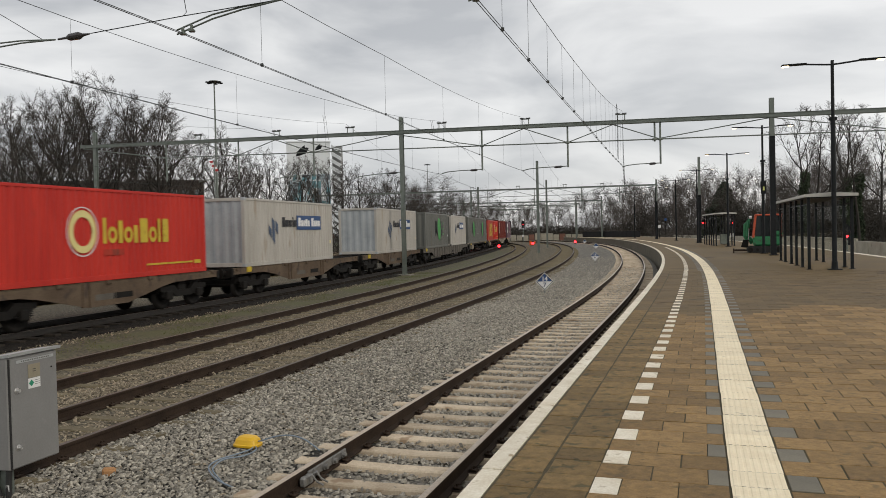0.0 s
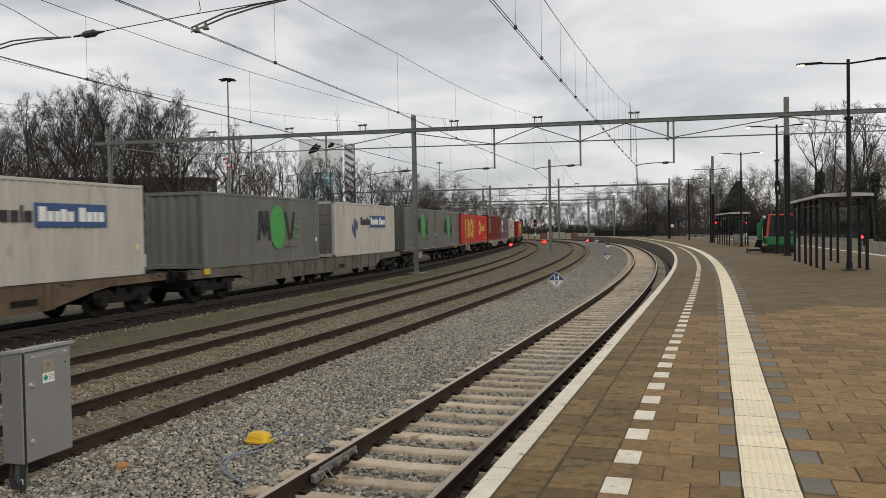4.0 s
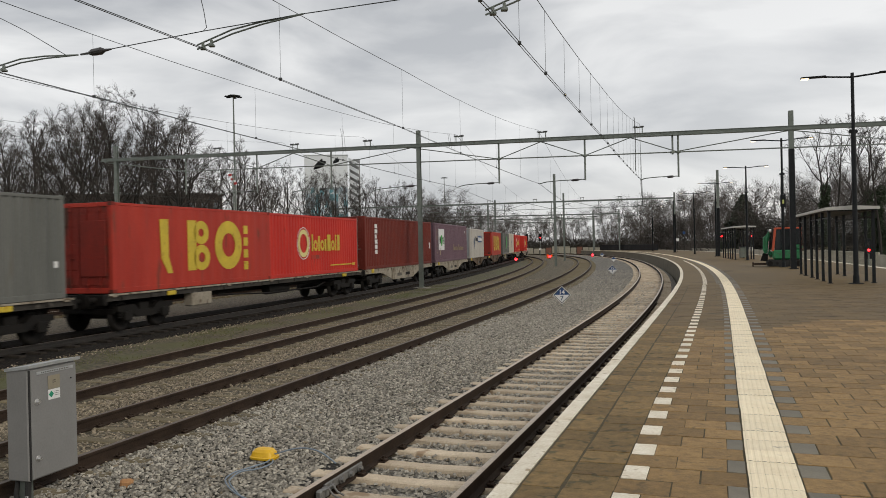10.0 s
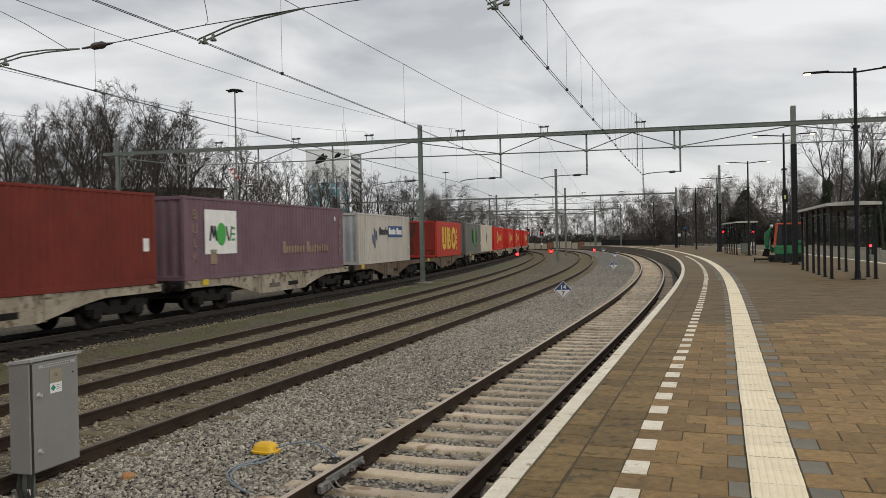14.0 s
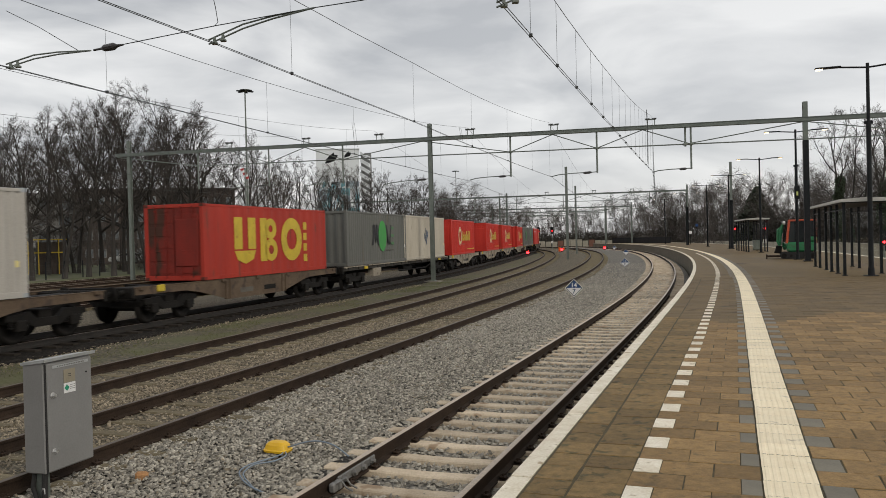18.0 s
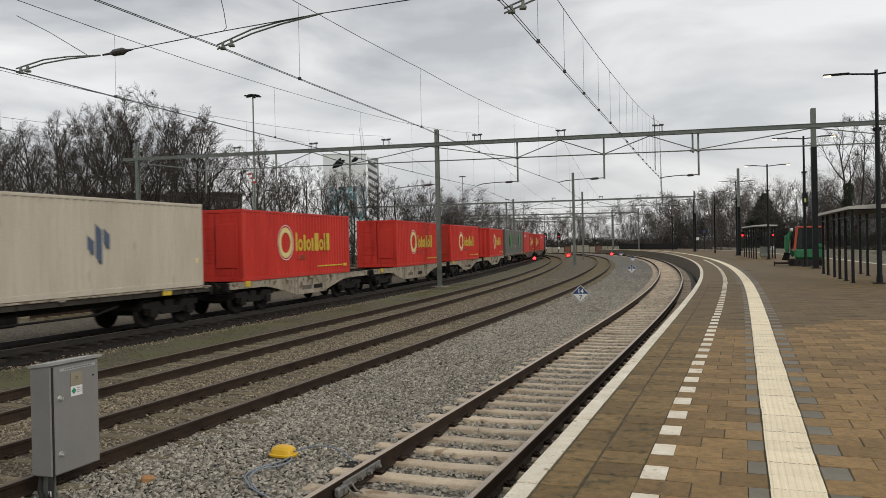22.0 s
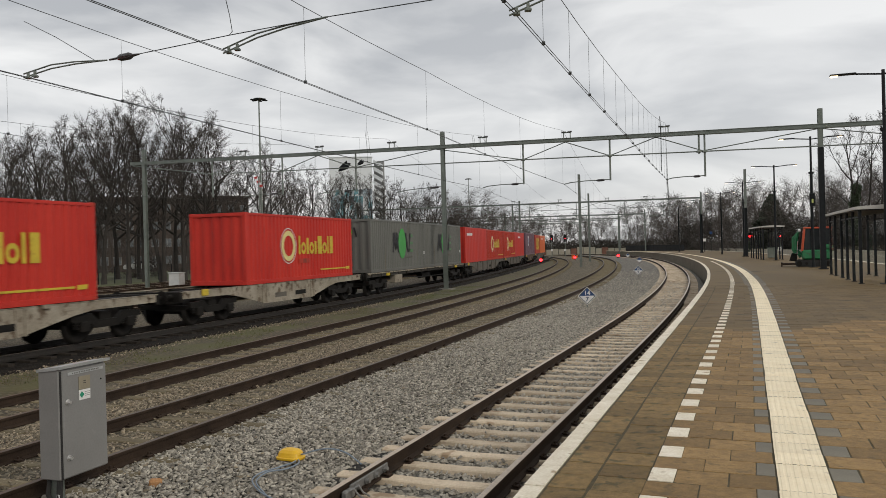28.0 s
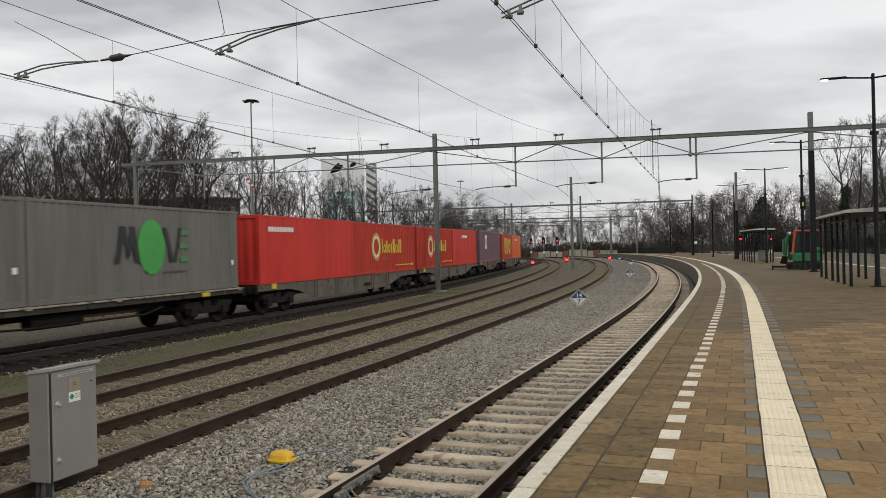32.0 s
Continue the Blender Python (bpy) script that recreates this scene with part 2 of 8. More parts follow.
EDGE_I = surface("mossy_edge_row", (0.118, 0.077, 0.030), (0.258, 0.172, 0.074), 12.0, 0.68, 0.4, 110, vary=0.26, spots=(0.092, 0.074, 0.034), spot_scale=9.0, spot_at=0.57, island=True)
WHITE_I = surface("white_block_row", (0.64, 0.56, 0.42), (0.86, 0.79, 0.66), 5, 0.75, 0.1, 50, spots=(0.35, 0.3, 0.24), spot_scale=14, spot_at=0.63, vary=0.06, island=True)
TILE_I = surface("cream_tile_row", (0.83, 0.70, 0.48), (0.95, 0.84, 0.62), 5, 0.8, 0.1, 60, vary=0.05, spots=(0.45, 0.4, 0.33), spot_scale=8, spot_at=0.66, island=True)
GREY_I = surface("grey_paver_row", (0.135, 0.122, 0.098), (0.212, 0.195, 0.160), 3, 0.55, 0.1, 60, vary=0.12, island=True)
for m_ in (PAVER, PAVER_I, PAVER_EDGE, EDGE_I, PAVER_D, PAVER_FAR, GREY_TILE, GREY_I):
    m_.node_tree.nodes["Principled BSDF"].inputs["Specular IOR Level"].default_value = 0.2
for m_ in (RAIL, DARK_STEEL, DARK_BALLAST, OILY_SHADED_SLEEPER):
    m_.node_tree.nodes["Principled BSDF"].inputs["Specular IOR Level"].default_value = 0.2
STONE_GREY = surface("grey_crushed_stone", (0.19, 0.172, 0.138), (0.44, 0.405, 0.34), 14, 0.88, 0.25, 90, vary=0.6, island=True)
STONE_FAR = surface("grey_crushed_stone_further", (0.21, 0.19, 0.152), (0.46, 0.425, 0.36), 14, 0.88, 0.2, 90, vary=0.36, island=True)
STONE_BROWN = surface("brown_crushed_stone", (0.155, 0.126, 0.086), (0.36, 0.30, 0.215), 14, 0.9, 0.2, 90, vary=0.5, island=True)
GRASS = surface("dull_grass", (0.085, 0.095, 0.03), (0.16, 0.16, 0.065), 3, 0.9, 0, 40)


# ---- mesh helpers ----
class Solid:
    """Collects corners and faces of one mesh."""

    def __init__(self):
        self.v, self.f = [], []

    def add(self, verts, faces):
        k = len(self.v)
        self.v.extend(tuple(p) for p in verts)
        self.f.extend(tuple(i + k for i in f) for f in faces)
        return self

    def box(self, x0, x1, y0, y1, z0, z1, bev=0.0, m=None):
        if bev:
            b = min(bev, (x1 - x0) / 2.1, (y1 - y0) / 2.1, (z1 - z0) / 2.1)
            rings = []
            for z, i in ((z0, b), (z0 + b, 0), (z1 - b, 0), (z1, b)):
                xa, xb, ya, yb = x0 + i, x1 - i, y0 + i, y1 - i
                c = b if not i else b * 0.3
                rings.append([(xa + c, ya, z), (xb - c, ya, z), (xb, ya + c, z), (xb, yb - c, z), (xb - c, yb, z), (xa + c, yb, z), (xa, yb - c, z), (xa, ya + c, z)])
            vs = [p for r in rings for p in r]
            fs = [(8 * r + i, 8 * r + (i + 1) % 8, 8 * r + 8 + (i + 1) % 8, 8 * r + 8 + i) for r in range(3) for i in range(8)]
            fs += [tuple(range(7, -1, -1)), tuple(range(24, 32))]
        else:
            vs = [(x, y, z) for z in (z0, z1) for x, y in ((x0, y0), (x1, y0), (x1, y1), (x0, y1))]
            fs = [(3, 2, 1, 0), (4, 5, 6, 7), (0, 1, 5, 4), (1, 2, 6, 5), (2, 3, 7, 6), (3, 0, 4, 7)]
        if m is not None:
            vs = [m @ Vector(p) for p in vs]
        return self.add(vs, fs)

    def tube(self, a, b, r0, r1=None, sides=8, caps=True):
        r1 = r0 if r1 is None else r1
        a, b = Vector(a), Vector(b)
        d = (b - a).normalized()
        u = d.orthogonal().normalized()
        w = d.cross(u)
        vs, fs = [], []
        for p, r in ((a, r0), (b, r1)):
            for i in range(sides):
                g = 2 * math.pi * i / sides
                vs.append(p + (u * math.cos(g) + w * math.sin(g)) * r)
        fs = [(i, (i + 1) % sides, sides + (i + 1) % sides, sides + i) for i in range(sides)]
        if caps:
            fs += [tuple(range(sides - 1, -1, -1)), tuple(range(sides, 2 * sides))]
        return self.add(vs, fs)

    def path(self, pts, r, sides=6):
        pts = [Vector(p) for p in pts]
        vs = []
        for i, p in enumerate(pts):
            d = (pts[min(i + 1, len(pts) - 1)] - pts[max(i - 1, 0)]).normalized()
            ref = Vector((0, 0, 1)) if abs(d.z) < 0.95 else Vector((1, 0, 0))
            u = d.cross(ref).normalized()
            w = u.cross(d)
            rr = r[i] if isinstance(r, (list, tuple)) else r
            for k in range(sides):
                g = 2 * math.pi * k / sides
                vs.append(p + (u * math.cos(g) + w * math.sin(g)) * rr)
        fs = [(j * sides + k, j * sides + (k + 1) % sides, (j + 1) * sides + (k + 1) % sides, (j + 1) * sides + k)
              for j in range(len(pts) - 1) for k in range(sides)]
        if sides > 3:
            fs += [tuple(range(sides)), tuple(range(len(vs) - 1, len(vs) - 1 - sides, -1))]
        return self.add(vs, fs)

    def prism(self, outline, axis, lo, hi):
        """An outline of (a, b) pairs pushed along an axis from lo to hi."""
        put = {"x": lambda a, b, c: (c, a, b), "y": lambda a, b, c: (a, c, b), "z": lambda a, b, c: (a, b, c)}[axis]
        k = len(outline)
        vs = [put(a, b, lo) for a, b in outline] + [put(a, b, hi) for a, b in outline]
        fs = [(i, (i + 1) % k, k + (i + 1) % k, k + i) for i in range(k)]
        fs += [tuple(range(k - 1, -1, -1)), tuple(range(k, 2 * k))]
        return self.add(vs, fs)

    def mesh(self, name, material, smooth=False, fix=True):
        me = bpy.data.meshes.new(name)
        me.from_pydata(self.v, [], self.f)
        me.materials.append(material)
        if fix and len(self.f) < 60000:
            b = bmesh.new()
            b.from_mesh(me)
            bmesh.ops.recalc_face_normals(b, faces=b.faces)
            b.to_mesh(me)
            b.free()
        if smooth:
            me.shade_smooth()
        me.update()
        return me


def part(name, solid, material, parent, label="", smooth=False):
    me = solid.mesh(name, material, smooth) if isinstance(solid, Solid) else solid
    ob = new(name, me)
    ob.parent = parent
    return tagged(ob, label)


def thing(name, label, category, m=None, group="", kind=""):
    ob = new(name)
    ob.empty_display_size = 0.2
    if m is not None:
        ob.matrix_world = m
    return tagged(ob, label, category, group, kind)


def single(name, solid, material, label, category="", m=None, group="", kind="", smooth=False):
    ob = new(name, solid.mesh(name, material, smooth) if isinstance(solid, Solid) else solid)
    if m is not None:
        ob.matrix_world = m
    return tagged(ob, label, category, group, kind)


# ---- the bend ----
STEP = 0.25
S_AX = np.arange(-320, 460, STEP)
KAPPA = np.interp(S_AX, [-40, -10, 25, 50, 80, 120, 180], [0.0, 0.00190, -0.00249, -0.00228, -0.00148, -0.00309, -0.00313])
_i0 = int(np.searchsorted(S_AX, 0))
HEAD = np.cumsum(KAPPA) * STEP
HEAD = HEAD - HEAD[_i0] + 0.3615
CX, CY = np.cumsum(np.sin(HEAD)) * STEP, np.cumsum(np.cos(HEAD)) * STEP
CX, CY = CX - CX[_i0] + -0.405, CY - CY[_i0] + 8.0


def spot(s, n, z=0.0):
    h = float(np.interp(s, S_AX, HEAD))
    return Vector((float(np.interp(s, S_AX, CX)) - n * math.cos(h), float(np.interp(s, S_AX, CY)) + n * math.sin(h), z))


def heading(s):
    """Degrees to turn a thing by, so that its y axis runs along the bend."""
    return -math.degrees(float(np.interp(s, S_AX, HEAD)))


def at(s, n, z=0.0, turn=0.0):
    p = spot(s, n, z)
    return pose(p.x, p.y, p.z, 0, 0, heading(s) + turn)


def spread(o, b1, b2):
    def f(s):
        q = max(-25.0, min(s, 150.0)) / 50
        return o + b1 * q + b2 * q * q
    return f


n1 = lambda s: 0.0
n2 = spread(4.802, 1.204, -0.241)
n3 = spread(8.038, 2.750, -0.282)
n4_near = spread(14.637, 2.032, -0.072)
# far off, the freight track swings in and joins the third one
GAP_S = np.arange(40.0, 300.0, 1.0)
GAP_N = np.interp(GAP_S, [60, 80, 94, 110, 120, 130, 140, 150, 162], [6.04, 5.92, 5.5, 4.95, 4.2, 3.0, 1.6, 0.5, 0.0])
GAP_N = np.convolve(np.pad(GAP_N, 8, "edge"), np.ones(17) / 17, "valid")
n4 = lambda s: n4_near(s) if s < 52 else n3(s) + float(np.interp(s, GAP_S, GAP_N))
RAILHEAD = 0.7535
PLAT = 0.757


def swept(solid, outline, offset, s0, s1, step=1.0, closed=True):
    """An outline of (n, z) pairs, laid along the bend at offset(s)."""
    ss = list(np.arange(s0, s1 + 1e-6, step))
    k = len(outline)
    vs = [spot(s, offset(s) + n, z) for s in ss for n, z in outline]
    m = k if closed else k - 1
    fs = [(j * k + i, j * k + (i + 1) % k, (j + 1) * k + (i + 1) % k, (j + 1) * k + i) for j in range(len(ss) - 1) for i in range(m)]
    if closed:
        fs += [tuple(range(k)), tuple(range(len(vs) - 1, len(vs) - 1 - k, -1))]
    return solid.add(vs, fs)


# ---- ground, ballast beds, tracks ----
def ground_sheet():
    g = Solid()
    far = 1600
    # a wide sheet, finer near the tracks; sunk under the platform
    xs = [-far, -600, -300, -150, -100, -70, -50, -30, -15, 0, 15, 30, 50, 80, 150, 300, 600, far]
    ys = [-far, -400, -150, -60, -30, -10, 5, 20, 40, 60, 80, 110, 150, 200, 300, 450, 700, far]
    vs = [(x, y, -0.75) for y in ys for x in xs]
    k = len(xs)
    g.add(vs, [(j * k + i, j * k + i + 1, (j + 1) * k + i + 1, (j + 1) * k + i) for j in range(len(ys) - 1) for i in range(k - 1)])
    single("ground", g, FAR_SOIL, "flat soil and thin winter grass round the tracks", kind="structure")


ground_sheet()


def bed(name, material, label, lo, hi, z_lo, z_hi, s0=-30, s1=240, n_steps=10, rough=0.03, step=1.0):
    """An uneven strip of ground along the bend between two offsets that change with s; its edges run down out of sight."""
    g = Solid()
    ss = list(np.arange(s0, s1 + 0.1, step))
    k = n_steps + 3
    vs = []
    for s in ss:
        a, b = lo(s), hi(s)
        for i in range(k):
            q = min(max(i - 1, 0), n_steps) / n_steps
            n = a + (b - a) * q
            z = z_lo(s) + (z_hi(s) - z_lo(s)) * q
            if i in (0, k - 1):
                z, n = -0.9, n + (-0.25 if i == 0 else 0.25)
            p = spot(s, n, z)
            p.z += rough * noise.noise((p.x * 0.9, p.y * 0.9, 0)) + rough * 0.5 * noise.noise((p.x * 3, p.y * 3, 5))
            vs.append(p)
    g.add(vs, [(j * k + i, j * k + i + 1, (j + 1) * k + i + 1, (j + 1) * k + i) for j in range(len(ss) - 1) for i in range(k - 1)])
    return single(name, g, material, label, kind="structure", smooth=True)


c = lambda z: (lambda s: z)
bed("ballast", BALLAST, "grey crushed-stone ballast under the platform track", c(-1.55), c(0.98), c(-0.245), c(-0.23), n_steps=8)
# This near bed carries the stones' gap shade in its colour.
bed("ballast", GAP_SHADE_BALLAST, "ballast under the loose stones, coloured dark for the shade in their gaps", c(0.96), lambda s: n2(s) - 0.95, c(-0.19), c(-0.2), s0=-2, s1=18, n_steps=10)
bed("ballast", BALLAST, "grey crushed-stone ballast between two tracks continuing along the platform", c(0.96), lambda s: n2(s) - 0.95, c(-0.185), c(-0.2), s1=-2, n_steps=10)
bed("ballast", BALLAST, "clean grey crushed-stone ballast between two tracks", c(0.96), lambda s: n2(s) - 0.95, c(-0.185), c(-0.2), s0=18, n_steps=10)
bed("ballast", SILT, "brown-stained ballast within the second track", lambda s: n2(s) - 1.0, lambda s: n2(s) + 0.98, c(-0.182), c(-0.182), n_steps=6, rough=0.03)
bed("ballast", SILT, "brown-stained old ballast between two tracks", lambda s: n2(s) + 0.96, lambda s: n3(s) - 0.96, c(-0.2), c(-0.2), n_steps=6)
bed("ballast", SILT, "silted ballast within the third track", lambda s: n3(s) - 0.98, lambda s: n3(s) + 1.0, c(-0.178), c(-0.178), n_steps=6, rough=0.03)
bed("verge", GRASSY, "mossy weed-grown strip beside the freight track", lambda s: n3(s) + 0.95, lambda s: n4(s) - 1.9, c(-0.21), c(-0.26), s1=128, n_steps=10)
bed("ballast", DARK_BALLAST, "oily ballast under the freight train, darkened for the train's shade", lambda s: n4(s) - 2.1, lambda s: n4(s) + 2.2, c(-0.215), c(-0.25), s1=126, n_steps=6)
bed("ballast", SILT, "brown ballast between the yard tracks", lambda s: max(n4(s) + 2.1, n3(s) + 1.1), c(47.0), c(-0.235), c(-0.3), n_steps=14)
bed("verge", FAR_SOIL, "rough grass beyond the yard tracks", c(46.9), c(110), c(-0.28), c(0.3), s0=-20, n_steps=12, step=2.5)
bed("ballast", OLD_BALLAST, "ballast of the track behind the platform", c(-18.5), c(-12.3), c(-0.2), c(-0.2), s0=-10, n_steps=8, step=2)

RAIL_OUT = [(-0.075, -0.172), (0.075, -0.172), (0.075, -0.16), (0.012, -0.14), (0.012, -0.045), (0.036, -0.035), (0.036, -0.004), (0.028, -0.001),
            (-0.028, -0.001), (-0.036, -0.004), (-0.036, -0.035), (-0.012, -0.045), (-0.012, -0.14), (-0.075, -0.16)]


def sleeper_mesh(name, length, wide, high, material, dip=0.0):
    g = Solid()
    # y across the rails is x here: the sleeper lies along its x axis
    prof = []
    for x in np.linspace(-length / 2, length / 2, 5):
        q = 1 - dip * max(0, 1 - abs(x) / 0.35)
        prof.append((float(x), q))
    w, wt = wide / 2, wide / 2 - 0.03
    vs = []
    for x, q in prof:
        z = -0.158
        zt = z - (1 - q) * high
        vs += [(x, -w, z - high), (x, w, z - high), (x, wt, zt - 0.015), (x, wt - 0.015, zt), (x, -wt + 0.015, zt), (x, -wt, zt - 0.015)]
    k = 6
    fs = [(j * k + i, j * k + (i + 1) % k, (j + 1) * k + (i + 1) % k, (j + 1) * k + i) for j in range(len(prof) - 1) for i in range(k)]
    fs += [tuple(range(k)), tuple(range(len(vs) - 1, len(vs) - 1 - k, -1))]
    g.add(vs, fs)
    return g.mesh(name, material)


def clip_mesh(name):
    """A rail pad with two spring clips, to sit at a rail's foot."""
    g = Solid()
    g.box(-0.15, 0.15, -0.07, 0.07, -0.162, -0.15, 0.004)
    for sx in (-1, 1):
        g.box(sx * 0.11 - 0.035, sx * 0.11 + 0.035, -0.045, 0.045, -0.15, -0.125, 0.01)
        g.tube((sx * 0.105, 0, -0.13), (sx * 0.105, 0, -0.095), 0.014, sides=6)
        g.path([(sx * 0.13, -0.05, -0.128), (sx * 0.085, -0.05, -0.118), (sx * 0.06, 0, -0.138), (sx * 0.085, 0.05, -0.118), (sx * 0.13, 0.05, -0.128)], 0.009, 5)
    return g.mesh(name, RAIL)


def track(label, off, s0, s1, sl_name, sl_mesh, gap, near0, near1, jitter=0.01, clips=None, clip_to=22, steel=None, worn=None):
    tr = thing("railway_track", label, "track", kind="structure")
    for side in (1, -1):
        g = Solid()
        o = lambda s, side=side: off(s) + side * RAILHEAD
        swept(g, RAIL_OUT, o, s0, s1, 0.8)
        rail = part("rail", g, steel or RAIL, tr, "brown rusty rail with a worn bright top")
        h = Solid()
        swept(h, [(-0.034, -0.004), (0.034, -0.004), (0.031, 0.001), (-0.031, 0.001)], o, s0, s1, 0.8)
        part("running_surface", h, worn or RAIL_TOP, rail)
    rest = Solid()
    tv = [v.co.copy() for v in sl_mesh.vertices]
    tf = [tuple(p.vertices) for p in sl_mesh.polygons]
    s, i = s0 + 0.3, 0
    rng = random.Random(len(label))
    while s < s1:
        m = at(s + rng.uniform(-jitter, jitter), off(s) + rng.uniform(-jitter, jitter), rng.uniform(-0.012, 0.004), rng.uniform(-0.6, 0.6))
        if near0 <= s <= near1:
            ob = part(sl_name, sl_mesh, None, tr)
            ob.matrix_world = m
            if clips and s < clip_to:
                for side in (1, -1):
                    cob = part("rail_fastening", clips, None, tr)
                    cob.matrix_world = at(s, off(s) + side * RAILHEAD, 0)
        else:
            rest.add([m @ p for p in tv], tf)
        s += gap
    if rest.v:
        tagged(part(sl_name + "s_far", rest, sl_mesh.materials[0], tr), "row of sleepers further off", kind="stuff")
    return tr


CLIP = clip_mesh("rail_fastening")
CONC = sleeper_mesh("sleeper", 2.5, 0.26, 0.2, CONCRETE_SLEEPER, 0.06)
WOOD = sleeper_mesh("sleeper", 2.55, 0.25, 0.15, WOOD_SLEEPER)
track("platform track with pale concrete sleepers in grey ballast", n1, -12.25, 200, "sleeper", CONC, 0.6, -5, 90, 0.008, CLIP, 26)
track("second track with weathered timber sleepers in old ballast", n2, -16, 190, "sleeper", WOOD, 0.65, -8, 60, 0.03, CLIP, 12, worn=DULL_TOP)
track("third track with half-buried timber sleepers beside the mossy verge", n3, -16, 190, "sleeper", WOOD, 0.65, -8, 60, 0.03, worn=DULL_TOP)
OILY_SHADED = sleeper_mesh("sleeper", 2.55, 0.25, 0.15, OILY_SHADED_SLEEPER)
track("freight track under the container train", n4, -60, 149, "sleeper", OILY_SHADED, 0.65, 0, 20, 0.03, steel=OILY_SHADED_RAIL, worn=DULL_TOP)
for lab_, n_at in (("empty yard track behind the freight train", 24.0), ("yard track under a parked red locomotive", 33.6), ("outer yard track with dark ballast", 38.5), ("last yard track beside the fence", 43.0)):
    track(lab_, (lambda n_at: lambda s: n_at + 0.0 * s)(n_at), 16, 100, "sleeper", WOOD, 0.65, 30, 45, 0.03)
track("track on the far side of the platform", lambda s: -14.0, -5, 200, "sleeper", CONC, 0.6, 20, 50, 0.01)

# ---- platform ----
P_IN, P_OUT, P_END = -1.76, -12.1, 172.0


def platform():
    g = Solid()
    swept(g, [(P_IN - 0.03, -0.7), (P_IN - 0.03, PLAT - 0.16), (P_IN, PLAT - 0.16), (P_IN, PLAT - 0.012), (P_OUT, PLAT - 0.012), (P_OUT, -0.7)], n1, -14, P_END, 1.0)
    p = thing("platform", "long curved station platform paved in brown concrete stones", "platform", kind="structure")
    part("platform_body", g, CONCRETE, p, "stained dark concrete platform wall")
    e = Solid()
    swept(e, [(P_IN + 0.035, PLAT - 0.05), (P_IN + 0.035, PLAT), (P_IN - 0.115, PLAT), (P_IN - 0.115, PLAT - 0.05)], n1, 40, P_END, 1.0)
    part("edge_stripe", e, WHITE_PAINT, p, "worn white line along the platform edge")
    f = Solid()
    swept(f, [(P_IN - 0.12, PLAT - 0.03), (P_IN - 0.12, PLAT - 0.004), (P_OUT + 0.35, PLAT - 0.004), (P_OUT + 0.35, PLAT - 0.03)], n1, 23, P_END, 1.0)
    part("paving", f, PAVER_FAR, p, "brown paving worn smooth further along")
    f = Solid()
    swept(f, [(P_IN - 0.12, PLAT - 0.03), (P_IN - 0.12, PLAT - 0.003), (P_OUT + 0.35, PLAT - 0.003), (P_OUT + 0.35, PLAT - 0.03)], n1, -14, -3, 1.0)
    part("paving", f, PAVER_FAR, p, "brown paving at the platform's near end")
    j = Solid()
    swept(j, [(P_IN - 0.12, PLAT - 0.03), (P_IN - 0.12, PLAT - 0.002), (P_OUT + 0.35, PLAT - 0.002), (P_OUT + 0.35, PLAT - 0.03)], n1, -3, 23, 1.0)
    part("joint_bed", j, JOINT, p, "dark sandy joints between the stones")
    w = Solid()
    swept(w, [(P_OUT + 0.34, PLAT - 0.03), (P_OUT + 0.34, PLAT), (P_OUT - 0.004, PLAT), (P_OUT - 0.004, PLAT - 0.05)], n1, -14, P_END, 1.0)
    part("edge_stripe", w, WHITE_PAINT, p, "white line along the far platform edge")
    b = Solid()
    swept(b, [(-3.36, PLAT - 0.02), (-3.36, PLAT + 0.002), (-3.70, PLAT + 0.002), (-3.70, PLAT - 0.02)], n1, 30, P_END - 6, 1.0)
    part("guide_strip", b, WHITE_TILE, p, "cream guide strip for the blind")
    return p


PLATFORM = platform()


# ---- the container train ----
V0, ACC = 8.5498, -0.02571


def train_s(s_at_start, t):
    return s_at_start - V0 * t - 0.5 * ACC * t * t


RED = surface("red_container_paint", (0.42, 0.022, 0.016), (0.57, 0.042, 0.027), 1.2, 0.5, 0.04, 30, streak=(1, 1, 0.3), spots=(0.33, 0.03, 0.022), spot_scale=2.2, spot_at=0.64)
RED_OLD = surface("weathered_red_paint", (0.31, 0.027, 0.017), (0.455, 0.046, 0.027), 1.0, 0.55, 0.05, 30, streak=(1, 1, 0.25), spots=(0.22, 0.045, 0.028), spot_scale=2.5, spot_at=0.6)
# Dirty red ends, darkened for the shade of the container next to them.
RED_SHADED_END = surface("sooty_red_paint", (0.10, 0.02, 0.014), (0.30, 0.03, 0.02), 0.9, 0.65, 0.05, 30, streak=(1, 1, 0.35), spots=(0.07, 0.03, 0.02), spot_scale=1.8, spot_at=0.55)
BROWN_RED = surface("oxide_red_paint", (0.118, 0.020, 0.013), (0.172, 0.031, 0.020), 1.2, 0.6, 0.04, 30, spots=(0.11, 0.04, 0.03), spot_scale=2, spot_at=0.65)
PURPLE = surface("faded_purple_paint", (0.120, 0.072, 0.092), (0.18, 0.112, 0.135), 1.2, 0.6, 0.04, 30, spots=(0.12, 0.1, 0.11), spot_scale=2.5)
WHITE_BOX = surface("dirty_white_paint", (0.34, 0.315, 0.275), (0.49, 0.46, 0.415), 0.9, 0.55, 0.05, 30, spots=(0.36, 0.31, 0.25), spot_scale=2.0, spot_at=0.6, streak=(1, 1, 0.25))
GREY_END = surface("pale_grey_steel", (0.30, 0.32, 0.33), (0.42, 0.44, 0.45), 1.4, 0.45, 0.04, 30, 0.2)
